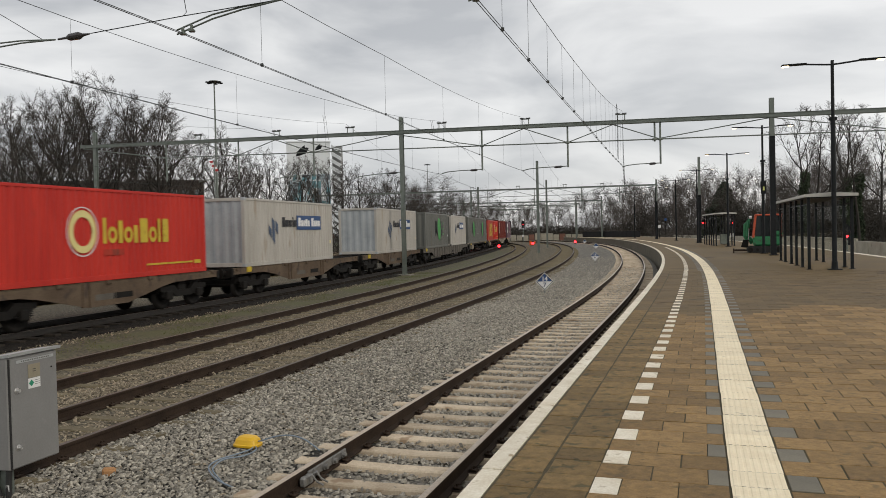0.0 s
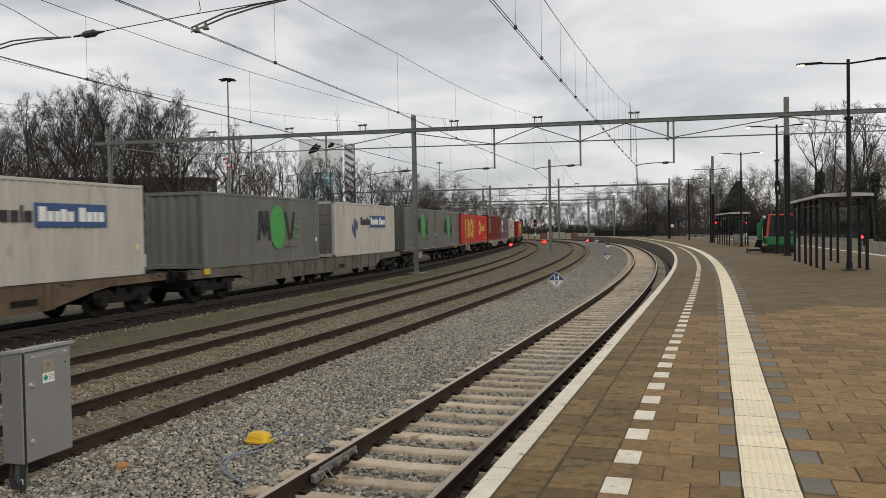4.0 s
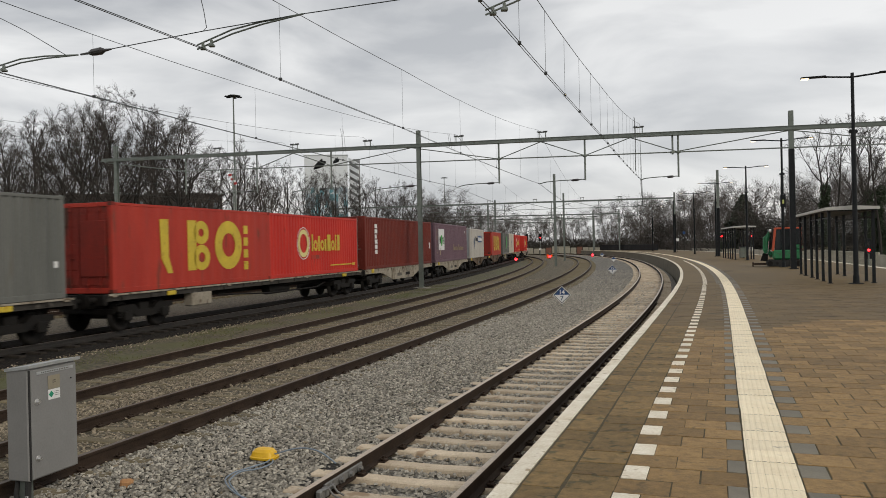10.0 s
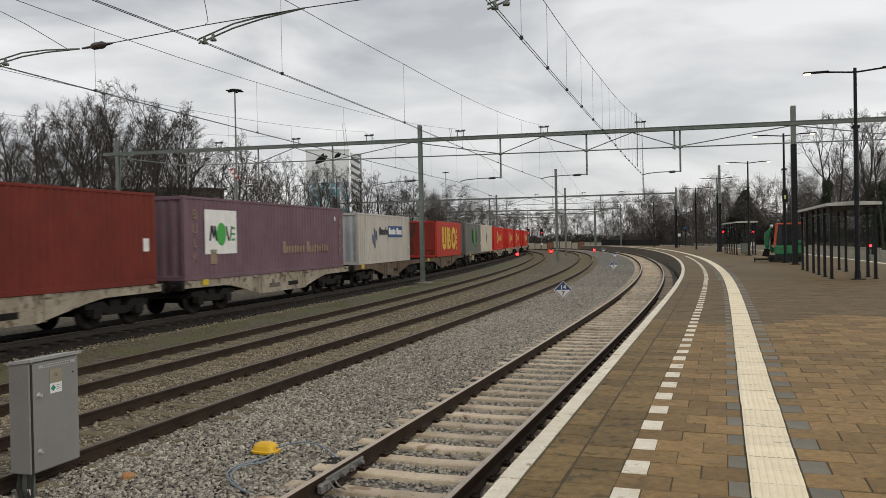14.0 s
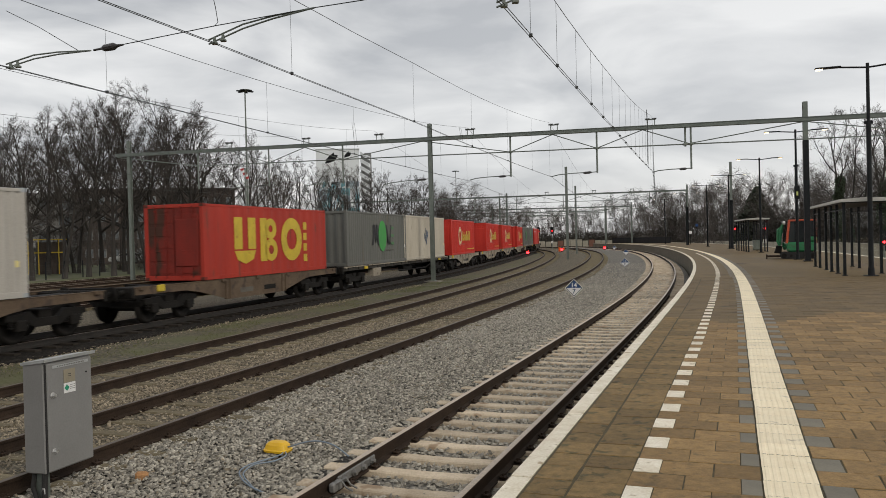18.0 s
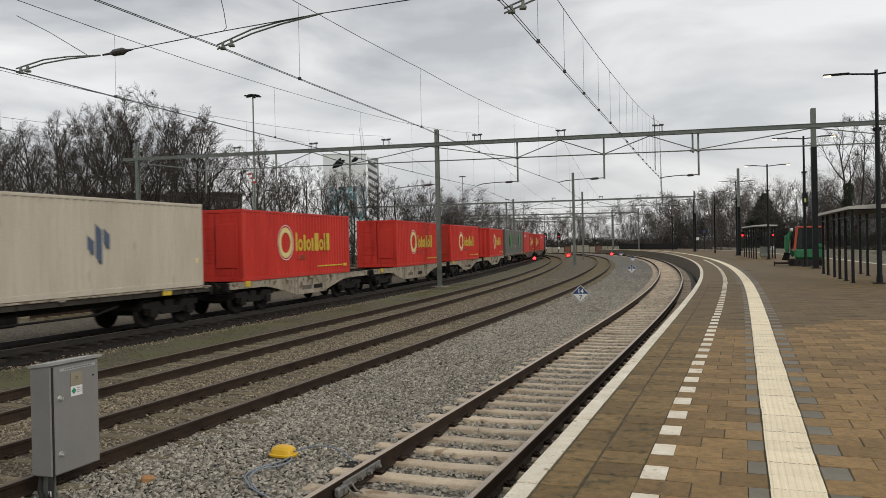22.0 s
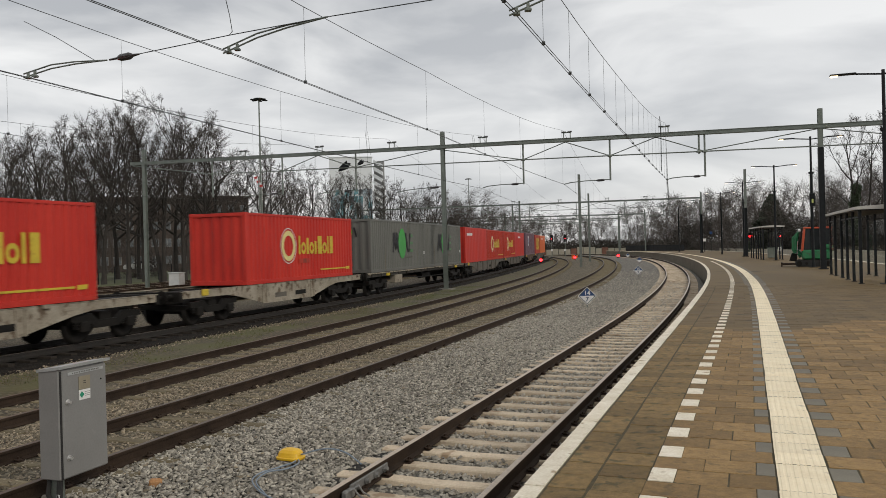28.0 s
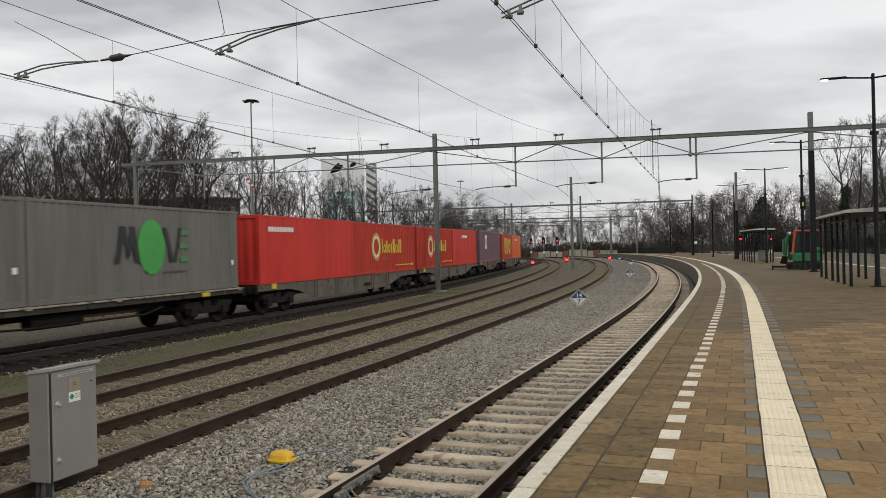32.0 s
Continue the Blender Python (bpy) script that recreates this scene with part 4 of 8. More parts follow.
# label, start, end, height, paint, end paint, end kind, design, smooth
CARGO = [
    ("bright red bulk container with a yellow ring emblem", 7.7, 17.25, 2.78, RED, RED, "bulk", ring_design(-0.16), False),
    ("dirty white container with grey end and slate-blue emblem", 20.4, 29.45, 2.82, WHITE_BOX, GREY_END, "corrugated", cargo_design(-0.33), False),
    ("white corrugated container, grey-blue end, blue name plate", 37.4, 47.0, 2.82, WHITE_BOX, GREY_END, "corrugated", cargo_design(-0.3), False),
    ("mid-grey container with a green oval emblem", 50.5, 60.15, 2.8, GREY_BOX, GREY_BOX, "corrugated", green_design(1.36, 0.15), False),
    ("off-white container with locking-rod doors and blue name plate", 62.45, 72.2, 2.8, WHITE_BOX, GREY_BOX, "doors", cargo_design(-0.3), False),
    ("grey container with barred doors and green oval emblem", 74.95, 84.0, 2.82, GREY_BOX, GREY_BOX, "doors", green_design(1.3, 0.08), False),
    ("grey container with dark strokes round a green oval", 84.08, 93.65, 2.82, GREY_BOX, GREY_BOX, "corrugated", green_design(1.3, 0.0), False),
    ("red container with huge yellow block shapes", 95.6, 104.95, 2.75, RED_OLD, RED_SHADED_END, "bulk", block_design(True), True),
    ("red container with yellow ring emblem and yellow lettering", 105.05, 114.75, 2.75, RED, RED, "bulk", ring_design(-0.16), False),
    ("long oxide-red container with a white lettered column", 116.4, 130.4, 2.93, BROWN_RED, BROWN_RED, "doors", column_design, False),
    ("long faded purple container with a white and green poster", 132.1, 145.4, 2.93, PURPLE, PURPLE, "corrugated", purple_design, False),
    ("cream-white container with grey end and slate-blue emblem", 148.1, 157.4, 2.8, WHITE_BOX, GREY_END, "corrugated", cargo_design(-0.33), False),
    ("red bulk container with three huge yellow shapes", 165.1, 174.7, 2.7, RED_OLD, RED_SHADED_END, "bulk", block_design(), True),
    ("grey ribbed container with a green oval emblem", 177.6, 186.85, 2.78, GREY_BOX, GREY_BOX, "corrugated", green_design(1.26, 0.1), False),
    ("cream container with a lone slate-blue emblem", 186.93, 196.6, 2.78, CREAM_BOX, CREAM_BOX, "corrugated", cargo_design(-0.0, False), False),
    ("bright red bulk container with yellow ring emblem", 199.3, 208.8, 2.72, RED, RED, "bulk", ring_design(-0.16), False),
    ("bright red bulk container with hatch doors and ring emblem", 216.3, 225.7, 2.72, RED, RED, "bulk", ring_design(-0.16), False),
    ("red container with barred doors and yellow ring emblem", 229.7, 238.8, 2.72, RED, RED_OLD, "bulk", ring_design(-0.16), False),
    ("red ribbed-end container with yellow ring emblem", 246.5, 255.8, 2.72, RED, RED, "corrugated", ring_design(-0.16), False),
    ("grey container with green oval emblem on its side and end", 258.65, 267.85, 2.8, GREY_BOX, GREY_BOX, "corrugated", green_design(1.26, 0.05), False),
    ("grey container with dark strokes and a green oval", 267.93, 277.4, 2.8, GREY_BOX, GREY_BOX, "corrugated", green_design(1.26, 0.0), False),
    ("bright red container with small white lettering", 279.2, 288.15, 2.75, RED, RED, "corrugated", corner_text_design(None, -0.85), True),
    ("red container with yellow ring emblem beside a plain red one", 288.25, 298.3, 2.72, RED_OLD, RED_OLD, "corrugated", ring_design(-0.16), False),
    ("red container with ring emblem and white lettering", 299.2, 308.6, 2.72, RED_OLD, RED, "corrugated", ring_design(-0.16), False),
    ("plain red container with small white lettering", 308.7, 318.0, 2.75, RED, RED, "corrugated", corner_text_design(None, -0.3), True),
    ("dark grey-violet container with a pale poster", 320.3, 333.2, 2.85, PURPLE, PURPLE, "corrugated", panel_design, False),
    ("orange container with yellow block shapes", 335.6, 345.0, 2.75, RED_OLD, RED_OLD, "corrugated", block_design(), True),
    ("bright orange container near the train's tail", 345.1, 354.5, 2.75, ORANGE, ORANGE, "corrugated", corner_text_design(None, -0.4), True),
]
BOX_Z = 1.2
for lab, a, b, h, paint, endp, kind_, des, smooth_ in CARGO:
    box_ = container(lab, b - a, h, paint, endp, kind_, des, smooth_)
    if "side and end" in lab:
        # the same emblem, small, on the end wall
        e_ = (b - a) / 2
        for pts_, m_ in ((ellipse(-0.05, h * 0.76, 0.25, 0.33), GREEN_MARK), (rect(-0.75, -0.66, h * 0.76 - 0.24, h * 0.76 + 0.24), BLACK_MARK), (rect(-0.45, -0.36, h * 0.76 - 0.24, h * 0.76 + 0.24), BLACK_MARK),
                         ([(0.26, h * 0.76 + 0.24), (0.36, h * 0.76 + 0.24), (0.48, h * 0.76 - 0.24), (0.40, h * 0.76 - 0.24)], BLACK_MARK)):
            g = Solid()
            g.prism(pts_, "y", -e_ - 0.010, -e_ + 0.03)
            part("end_emblem", g, m_, box_)
    ride(box_, ((a + b) / 2, BOX_Z))


# ---- wagons ----
def wheelset_mesh():
    g = Solid()
    for sx in (-1, 1):
        k = 20
        rings = []
        for x, r in ((0.70, 0.12), (0.70, 0.49), (0.725, 0.49), (0.735, 0.465), (0.83, 0.455), (0.83, 0.36), (0.79, 0.34), (0.79, 0.14), (0.83, 0.12)):
            rings.append([(sx * x, r * math.cos(2 * math.pi * i / k), 0.46 + r * math.sin(2 * math.pi * i / k)) for i in range(k)])
        vs = [p for r in rings for p in r]
        fs = [(j * k + i, j * k + (i + 1) % k, (j + 1) * k + (i + 1) % k, (j + 1) * k + i) for j in range(len(rings) - 1) for i in range(k)]
        g.add(vs, fs)
    g.tube((-1.02, 0, 0.46), (1.02, 0, 0.46), 0.085, sides=10)
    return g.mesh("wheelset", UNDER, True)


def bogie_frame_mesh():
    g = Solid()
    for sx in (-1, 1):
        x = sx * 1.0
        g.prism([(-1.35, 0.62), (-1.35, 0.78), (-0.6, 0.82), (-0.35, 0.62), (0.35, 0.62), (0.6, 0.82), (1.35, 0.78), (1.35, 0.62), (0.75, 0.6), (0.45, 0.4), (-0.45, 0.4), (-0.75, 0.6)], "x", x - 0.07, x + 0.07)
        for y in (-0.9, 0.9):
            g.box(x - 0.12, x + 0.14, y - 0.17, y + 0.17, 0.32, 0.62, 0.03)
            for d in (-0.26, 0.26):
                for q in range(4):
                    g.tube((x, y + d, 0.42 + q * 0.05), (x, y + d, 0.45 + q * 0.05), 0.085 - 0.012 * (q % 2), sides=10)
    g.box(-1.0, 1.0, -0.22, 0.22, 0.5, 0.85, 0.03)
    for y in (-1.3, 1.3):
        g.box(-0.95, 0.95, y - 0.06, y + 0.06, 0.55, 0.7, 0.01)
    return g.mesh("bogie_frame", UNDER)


WHEELSET, BOGIE_FRAME = wheelset_mesh(), bogie_frame_mesh()


def buffer_mesh():
    g = Solid()
    g.tube((0, 0, 0), (0, -0.28, 0), 0.085, sides=12)
    g.tube((0, -0.28, 0), (0, -0.5, 0), 0.065, sides=12)
    g.tube((0, -0.5, 0), (0, -0.54, 0), 0.21, 0.225, sides=18)
    return g.mesh("buffer", UNDER)


BUFFER = buffer_mesh()


def wagon(label, length, kind_, paint):
    """z = 0 at rail top, its middle at y = 0. kind_: 'belly' has deep fish-belly girders, 'flat' a slim sill, 'deep' one deep box girder."""
    w = thing("container_wagon", label, "wagon", group="wagons of the freight train")
    L = length / 2 - 0.55
    top = BOX_Z - 0.015
    bog = L - 2.0
    for sx in (-1, 1):
        g = Solid()
        if kind_ == "belly":
            a, b = bog - 1.55, bog - 3.1
            out = [(-L, top), (L, top), (L, top - 0.24), (a + 0.9, top - 0.26), (a + 0.2, top - 0.36), (b, 0.45), (-b, 0.45), (-a - 0.2, top - 0.36), (-a - 0.9, top - 0.26), (-L, top - 0.24)]
        elif kind_ == "deep":
            a, b = bog - 1.6, bog - 2.6
            out = [(-L, top), (L, top), (L, top - 0.3), (a, top - 0.34), (b, 0.5), (-b, 0.5), (-a, top - 0.34), (-L, top - 0.3)]
        else:
            out = [(-L, top), (L, top), (L, top - 0.2), (-L, top - 0.2)]
        x = sx * 1.17
        g.prism(out, "x", x - 0.012, x + 0.012)
        # flanges
        g.box(x - 0.09 if sx > 0 else x - 0.03, x + 0.03 if sx > 0 else x + 0.09, -L, L, top - 0.02, top, 0.004)
        if kind_ != "flat":
            g.box(x - 0.08 if sx > 0 else x - 0.03, x + 0.03 if sx > 0 else x + 0.08, -b, b, out[5][1] - 0.012, out[5][1] + 0.012, 0.004)
        else:
            g.box(x - 0.09 if sx > 0 else x - 0.03, x + 0.03 if sx > 0 else x + 0.09, -L, L, top - 0.21, top - 0.19, 0.004)
        girder = part("side_girder", g, paint, w)
        # upright ribs, twist locks and dark stencil panels
        ribs = []
        if kind_ != "flat":
            step = 1.15 if kind_ == "deep" else 2.2
            k = int(2 * b / step)
            for i in range(k + 1):
                y = -b + i * 2 * b / max(1, k)
                for d in ((0,) if kind_ == "deep" else (-0.14, 0.14)):
                    ribs.append((y + d, out[5][1]))
        else:
            for i in range(int(2 * L / 1.4)):
                y = -L + 0.7 + i * 1.4
                ribs.append((y, top - 0.19))
        rb = Solid()
        rb.box(-0.05, 0.05, -0.03, 0.03, ribs[0][1], top - 0.02, 0.006)
        rme = rb.mesh("rib", paint)
        for y, _ in ribs:
            part("rib", rme, None, girder).location = (x, y, 0)
        cl = Solid()
        cl.box(-0.075, 0.075, -0.11, 0.11, top - 0.1, top + 0.012, 0.012)
        cme = cl.mesh("twist_lock", CREAM_STEEL if kind_ == "flat" else paint)
        for y in (-L + 0.35, -L * 0.33, 0.0, L * 0.33, L - 0.35):
            part("twist_lock", cme, None, girder).location = (x, y, 0)
    d = Solid()
    d.box(-0.28, 0.28, -L, L, top - 0.45, top - 0.05, 0.01)
    for i in range(int(2 * L / 2.2) + 1):
        y = -L + 0.15 + i * (2 * L - 0.3) / int(2 * L / 2.2)
        d.box(-1.16, 1.16, y - 0.07, y + 0.07, top - 0.22, top - 0.03, 0.008)
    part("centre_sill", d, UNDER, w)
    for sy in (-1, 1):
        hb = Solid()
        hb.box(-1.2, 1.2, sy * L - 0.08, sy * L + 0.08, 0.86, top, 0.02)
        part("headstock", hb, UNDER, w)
        for sx in (-1, 1):
            o = part("buffer", BUFFER, None, w)
            o.matrix_local = Matrix.Translation((sx * 0.875, sy * (L + 0.02), 1.03)) @ pose(0, 0, 0, 0, 0, 0 if sy < 0 else 180)
        hk = Solid()
        hk.path([(0, sy * L, 1.0), (0, sy * (L + 0.2), 1.0), (0, sy * (L + 0.35), 0.9), (0, sy * (L + 0.5), 0.86)], 0.045)
        part("coupling", hk, UNDER, w)
    spots_ = [-bog, bog] + ([0.0] if kind_ == "deep" and length > 22 else [])
    for y in spots_:
        bo = part("bogie", BOGIE_FRAME, None, w, "black two-axle bogie with coil springs")
        bo.location = (0, y, 0)
        for dy in (-0.9, 0.9):
            o = part("wheelset", WHEELSET, None, bo)
            o.location = (0, dy, 0)
    if kind_ == "flat":
        e = Solid()
        e.box(0.85, 1.2, -bog + 2.3, -bog + 3.5, 0.52, 1.0, 0.03)
        part("equipment_box", e, CREAM_STEEL, w, "cream steel box under the sill")
        for sx in (-1, 1):
            e = Solid()
            e.box(sx * 1.235 - 0.012, sx * 1.235 + 0.012, -L + 0.1, L - 0.1, top - 0.05, top + 0.004, 0.004)
            part("edge_rail", e, CREAM_STEEL, w, "worn cream edge rail along the deck")
        for y in (-bog + 0.9, L - 2.6):
            e = Solid()
            e.box(1.17, 1.25, y, y + 0.42, top - 0.21, top - 0.06, 0.02)
            part("yellow_plate", e, YELLOW, w)
        e = Solid()
        e.tube((0.7, 0.4, 0.72), (0.7, 2.2, 0.72), 0.2, sides=16)
        part("air_tank", e, UNDER, w)
        e = Solid()
        e.path([(1.1, -bog + 4, 0.8), (1.1, 0, 0.62), (1.1, bog - 3.4, 0.62), (1.1, bog - 2.5, 0.8)], 0.035)
        part("brake_rod", e, UNDER, w)
    else:
        for q in (-0.3, 0.12):
            e = Solid()
            e.prism(rect(q * 2 * b, q * 2 * b + 0.9, 0.62, 0.8), "x", 1.184, 1.19)
            part("stencil_panel", e, UNDER if q > 0 else GREY_STEEL, w)
        y = L - 1.2
        e = Solid()
        e.box(1.16, 1.24, -L + 1.1, -L + 1.45, top - 0.2, top + 0.02, 0.02)
        part("yellow_plate", e, YELLOW, w)
    return w


WAGONS = [
    ("rusty brown fish-belly container wagon", 5.4, 18.6, "belly", BROWN_STEEL), ("rusty brown fish-belly wagon, half loaded", 18.9, 33.8, "belly", BROWN_STEEL),
    ("rust-streaked fish-belly container wagon", 34.0, 48.7, "belly", BROWN_STEEL), ("long grey deep-girder wagon carrying two containers", 48.9, 73.4, "deep", GREY_STEEL),
    ("low flat container wagon with slim dark sill", 73.6, 94.6, "flat", SILL_STEEL), ("low flat container wagon with a cream equipment box", 94.8, 115.6, "flat", SILL_STEEL),
    ("cream fish-belly container wagon with dark stains", 115.8, 131.3, "belly", CREAM_STEEL), ("cream fish-belly wagon with rust-brown ribs", 131.5, 146.7, "belly", CREAM_STEEL),
    ("brown-grey fish-belly wagon, half loaded", 146.9, 160.7, "belly", BROWN_STEEL), ("brown-grey fish-belly container wagon", 160.9, 176.3, "belly", BROWN_STEEL),
    ("low flat wagon under two containers", 176.5, 197.6, "flat", SILL_STEEL), ("pale grey-cream fish-belly wagon, half loaded", 197.8, 211.7, "belly", CREAM_STEEL),
    ("pale grey-cream fish-belly container wagon", 211.9, 227.7, "belly", CREAM_STEEL), ("stained cream fish-belly wagon, half loaded", 227.9, 241.9, "belly", CREAM_STEEL),
    ("stained cream fish-belly container wagon", 242.1, 257.3, "belly", CREAM_STEEL), ("low flat wagon under two grey containers", 257.5, 278.3, "flat", SILL_STEEL),
    ("grey fish-belly wagon under two red containers", 278.5, 298.8, "belly", GREY_STEEL), ("grey fish-belly container wagon", 299.0, 318.9, "belly", GREY_STEEL),
    ("brown fish-belly wagon near the train's tail", 319.1, 334.6, "belly", BROWN_STEEL), ("grey fish-belly wagon at the train's tail", 334.8, 355.3, "belly", GREY_STEEL),
]
for lab, a, b, kind_, paint in WAGONS:
    ride(wagon(lab, b - a, kind_, paint), ((a + b) / 2, 0.0))


# ---- overhead line: portals, masts, wires ----
MAST_BASE = surface("foundation_concrete", (0.14, 0.125, 0.1), (0.25, 0.23, 0.19), 3, 0.95, 0.3, 40)


def i_section(g, a, b, wide, high, flange=0.02):
    """An I-beam from a to b, upright."""
    a, b = Vector(a), Vector(b)
    d = b - a
    m = Matrix.Translation(a) @ d.to_track_quat("Y", "Z").to_matrix().to_4x4()
    L = d.length
    g.box(-wide / 2, wide / 2, 0, L, high / 2 - flange, high / 2, m=m)
    g.box(-wide / 2, wide / 2, 0, L, -high / 2, -high / 2 + flange, m=m)
    g.box(-flange / 2, flange / 2, 0, L, -high / 2 + flange, high / 2 - flange, m=m)


def mast(p, base_z, top_z, parent=None, label="grey steel overhead-line mast", dark_to=None, wide=0.24, name="mast", foot=True):
    own = parent is None
    g = Solid()
    w = wide / 2
    for q in (-1, 1):
        g.box(-w, w, q * w - 0.012, q * w + 0.012, 0.0, top_z - base_z)
    g.box(-0.012, 0.012, -w + 0.012, w - 0.012, 0.0, top_z - base_z)
    if dark_to is None:
        g.box(-w - 0.05, w + 0.05, -w - 0.05, w + 0.05, 0.0, 0.04, 0.01)
    if own:
        parent = thing("overhead_mast", label, "mast", Matrix.Translation((p.x, p.y, base_z)) @ pose(0, 0, 0, 0, 0, heading(40)), "overhead line masts")
        loc = Matrix.Identity(4)
    else:
        loc = parent.matrix_world.inverted() @ Matrix.Translation((p.x, p.y, base_z)) @ pose(0, 0, 0, 0, 0, heading(40))
    o = part(name, g, GALV, parent)
    o.matrix_local = loc
    if dark_to:
        k = Solid()
        k.box(-w - 0.02, w + 0.02, -w - 0.02, w + 0.02, 0.03, dark_to - base_z, 0.01)
        k.box(-w - 0.1, w + 0.1, -w - 0.1, w + 0.1, 0.0, 0.05, 0.01)
        part("black_casing", k, DARK_STEEL, o, "black painted lower casing")
    elif foot:
        k = Solid()
        k.box(-0.5, 0.5, -0.5, 0.5, -0.7, 0.0, 0.04)
        part("foundation", k, MAST_BASE, o, "weathered concrete foundation")
    return parent


def insulator_mesh():
    g = Solid()
    g.path([(0, 0, i * 0.02) for i in range(13)], [0.03 if i % 3 else 0.065 for i in range(13)], 10)
    return g.mesh("insulator", PORCELAIN)


INSULATOR = insulator_mesh()


def saddle(parent, p, d):
    """The small flat-topped bracket on a beam, with two insulators lying on it, that carries a messenger wire."""
    g = Solid()
    for q in (-0.2, 0.2):
        g.tube(p + d * q, p + d * q + Vector((0, 0, 0.34)), 0.028, sides=6)
    g.tube(p - d * 0.26 + Vector((0, 0, 0.34)), p + d * 0.26 + Vector((0, 0, 0.34)), 0.04, sides=6)
    br = part("wire_saddle", g, GALV, parent)
    turn_ = d.to_track_quat("Z", "Y").to_matrix().to_4x4()
    for q in (-0.3, 0.08):
        o = part("insulator", INSULATOR, None, br)
        o.matrix_world = Matrix.Translation(p + d * q + Vector((0, 0, 0.37))) @ turn_


def portal(label, pr, pl, beam_r, beam_l, masts, drops, arms, saddles, strut=1.05, heavy=0.22):
    """A beam from pr to pl (plan points with beam heights), masts, drop tubes with steady arms, struts between the drops."""
    a, b = Vector((*pr, beam_r)), Vector((*pl, beam_l))
    d = (b - a).normalized()
    dh = Vector((d.x, d.y, 0)).normalized()
    th_ = thing("overhead_portal", label, "portal", group="overhead line portals")
    g = Solid()
    off = Vector((-dh.y, dh.x, 0)) * 0.14
    for q in (-1, 1):
        i_section(g, a + off * q, b + off * q, 0.09, heavy, 0.025)
    n_b = int((b - a).length / 2)
    for i in range(n_b):
        p = a + (b - a) * (i + 0.5) / n_b
        g.tube(p - off, p + off, 0.03, sides=5)
    part("beam", g, GALV, th_, "long galvanised double beam")
    along = lambda q: a + (b - a) * q
    for q, bz, tz, dark in masts:
        p = along(q)
        mast(p, bz, tz, th_, dark_to=dark)
    tops = []
    for q, low in drops:
        p = along(q)
        k = Solid()
        k.tube(p - Vector((0, 0, 0.1)), Vector((p.x, p.y, low)), 0.055, sides=8)
        k.box(p.x - 0.12, p.x + 0.12, p.y - 0.12, p.y + 0.12, p.z - strut - 0.06, p.z - strut + 0.06, 0.02)
        part("drop_tube", k, GALV, th_)
        tops.append((q, p))
    # struts: between neighbouring drops a level tie, and braces up to the beam
    for (q0, p0), (q1, p1) in zip(tops, tops[1:]):
        k = Solid()
        k.tube(p0 - Vector((0, 0, strut)), p1 - Vector((0, 0, strut)), 0.035, sides=6)
        part("tie", k, GALV, th_)
        if (p1 - p0).length > 2:
            for e_ in (p0, p1):
                k = Solid()
                k.tube(e_ - Vector((0, 0, strut)), (p0 + p1) / 2 - Vector((0, 0, 0.12)), 0.028, sides=6)
                part("brace", k, GALV, th_)
    for q, lift in ((tops[0][0], -0.13), (tops[-1][0], 0.13)):
        k = Solid()
        k.tube(along(q) - Vector((0, 0, strut)), along(max(0.0, min(1.0, q + lift))) - Vector((0, 0, 0.15)), 0.035, sides=6)
        part("brace", k, GALV, th_)
    for q, z0, q1, z1 in arms:
        p0, p1 = along(q), along(q1)
        k = Solid()
        p0, p1 = Vector((p0.x, p0.y, z0)), Vector((p1.x, p1.y, z1))
        m_ = p0 + (p1 - p0) * 0.55 + Vector((0, 0, 0.04))
        k.path([p0, m_, p1 + (p0 - p1) * 0.15 + Vector((0, 0, 0.02)), p1 - Vector((0, 0, 0.05))], 0.03, 6)
        arm = part("steady_arm", k, GALV, th_)
        k = Solid()
        i0, i1 = p0 + (p1 - p0) * 0.12, p0 + (p1 - p0) * 0.3
        k.path([i0, i0 + (i1 - i0) * 0.2, i0 + (i1 - i0) * 0.8, i1], [0.035, 0.07, 0.07, 0.035], 8)
        part("insulator", k, PORCELAIN, arm)
    for q in saddles:
        saddle(th_, along(q) + Vector((0, 0, heavy / 2)), dh)
    return th_


PR, PL = (19.67, 41.55), (-23.1, 59.0)


def q_of(n):
    """Share of the first portal's way from its platform mast for a point at offset n (straight from n = -7.58 to 38.3)."""
    return (n + 7.58) / (38.3 + 7.58)


ext = lambda q: (PR[0] + (PL[0] - PR[0]) * q, PR[1] + (PL[1] - PR[1]) * q)
RQ, LQ = -0.22, 1.025
beam_z = lambda q: 8.32 + (9.36 - 8.32) * q
lo, hi = ext(RQ), ext(LQ)
inner = lambda n: (q_of(n) - RQ) / (LQ - RQ)
portal("galvanised steel portal spanning all tracks", lo, hi, beam_z(RQ), beam_z(LQ),
       [(inner(-7.58), PLAT, 9.24, 7.2), (inner(13.9), -0.2, 9.75, None), (inner(38.2), -0.3, 10.4, None)],
       [(inner(-13.6), 6.1), (inner(-1.5), 7.28), (inner(-1.8), 6.0), (inner(3.42), 6.08), (inner(8.64), 6.14), (inner(20.15), 6.3), (inner(25.92), 6.4), (inner(31.9), 6.5)],
       [(inner(-1.8), 6.05, inner(0.31), 5.98), (inner(3.42), 6.14, inner(6.16), 6.05), (inner(8.64), 6.2, inner(11.26), 6.12), (inner(13.8), 6.3, inner(17.2), 6.12),
        (inner(20.15), 6.4, inner(23.2), 6.3), (inner(25.92), 6.5, inner(29.2), 6.4)],
       [inner(v) for v in (0.33, 5.92, 11.18, 17.45, 22.9, 29.16)])


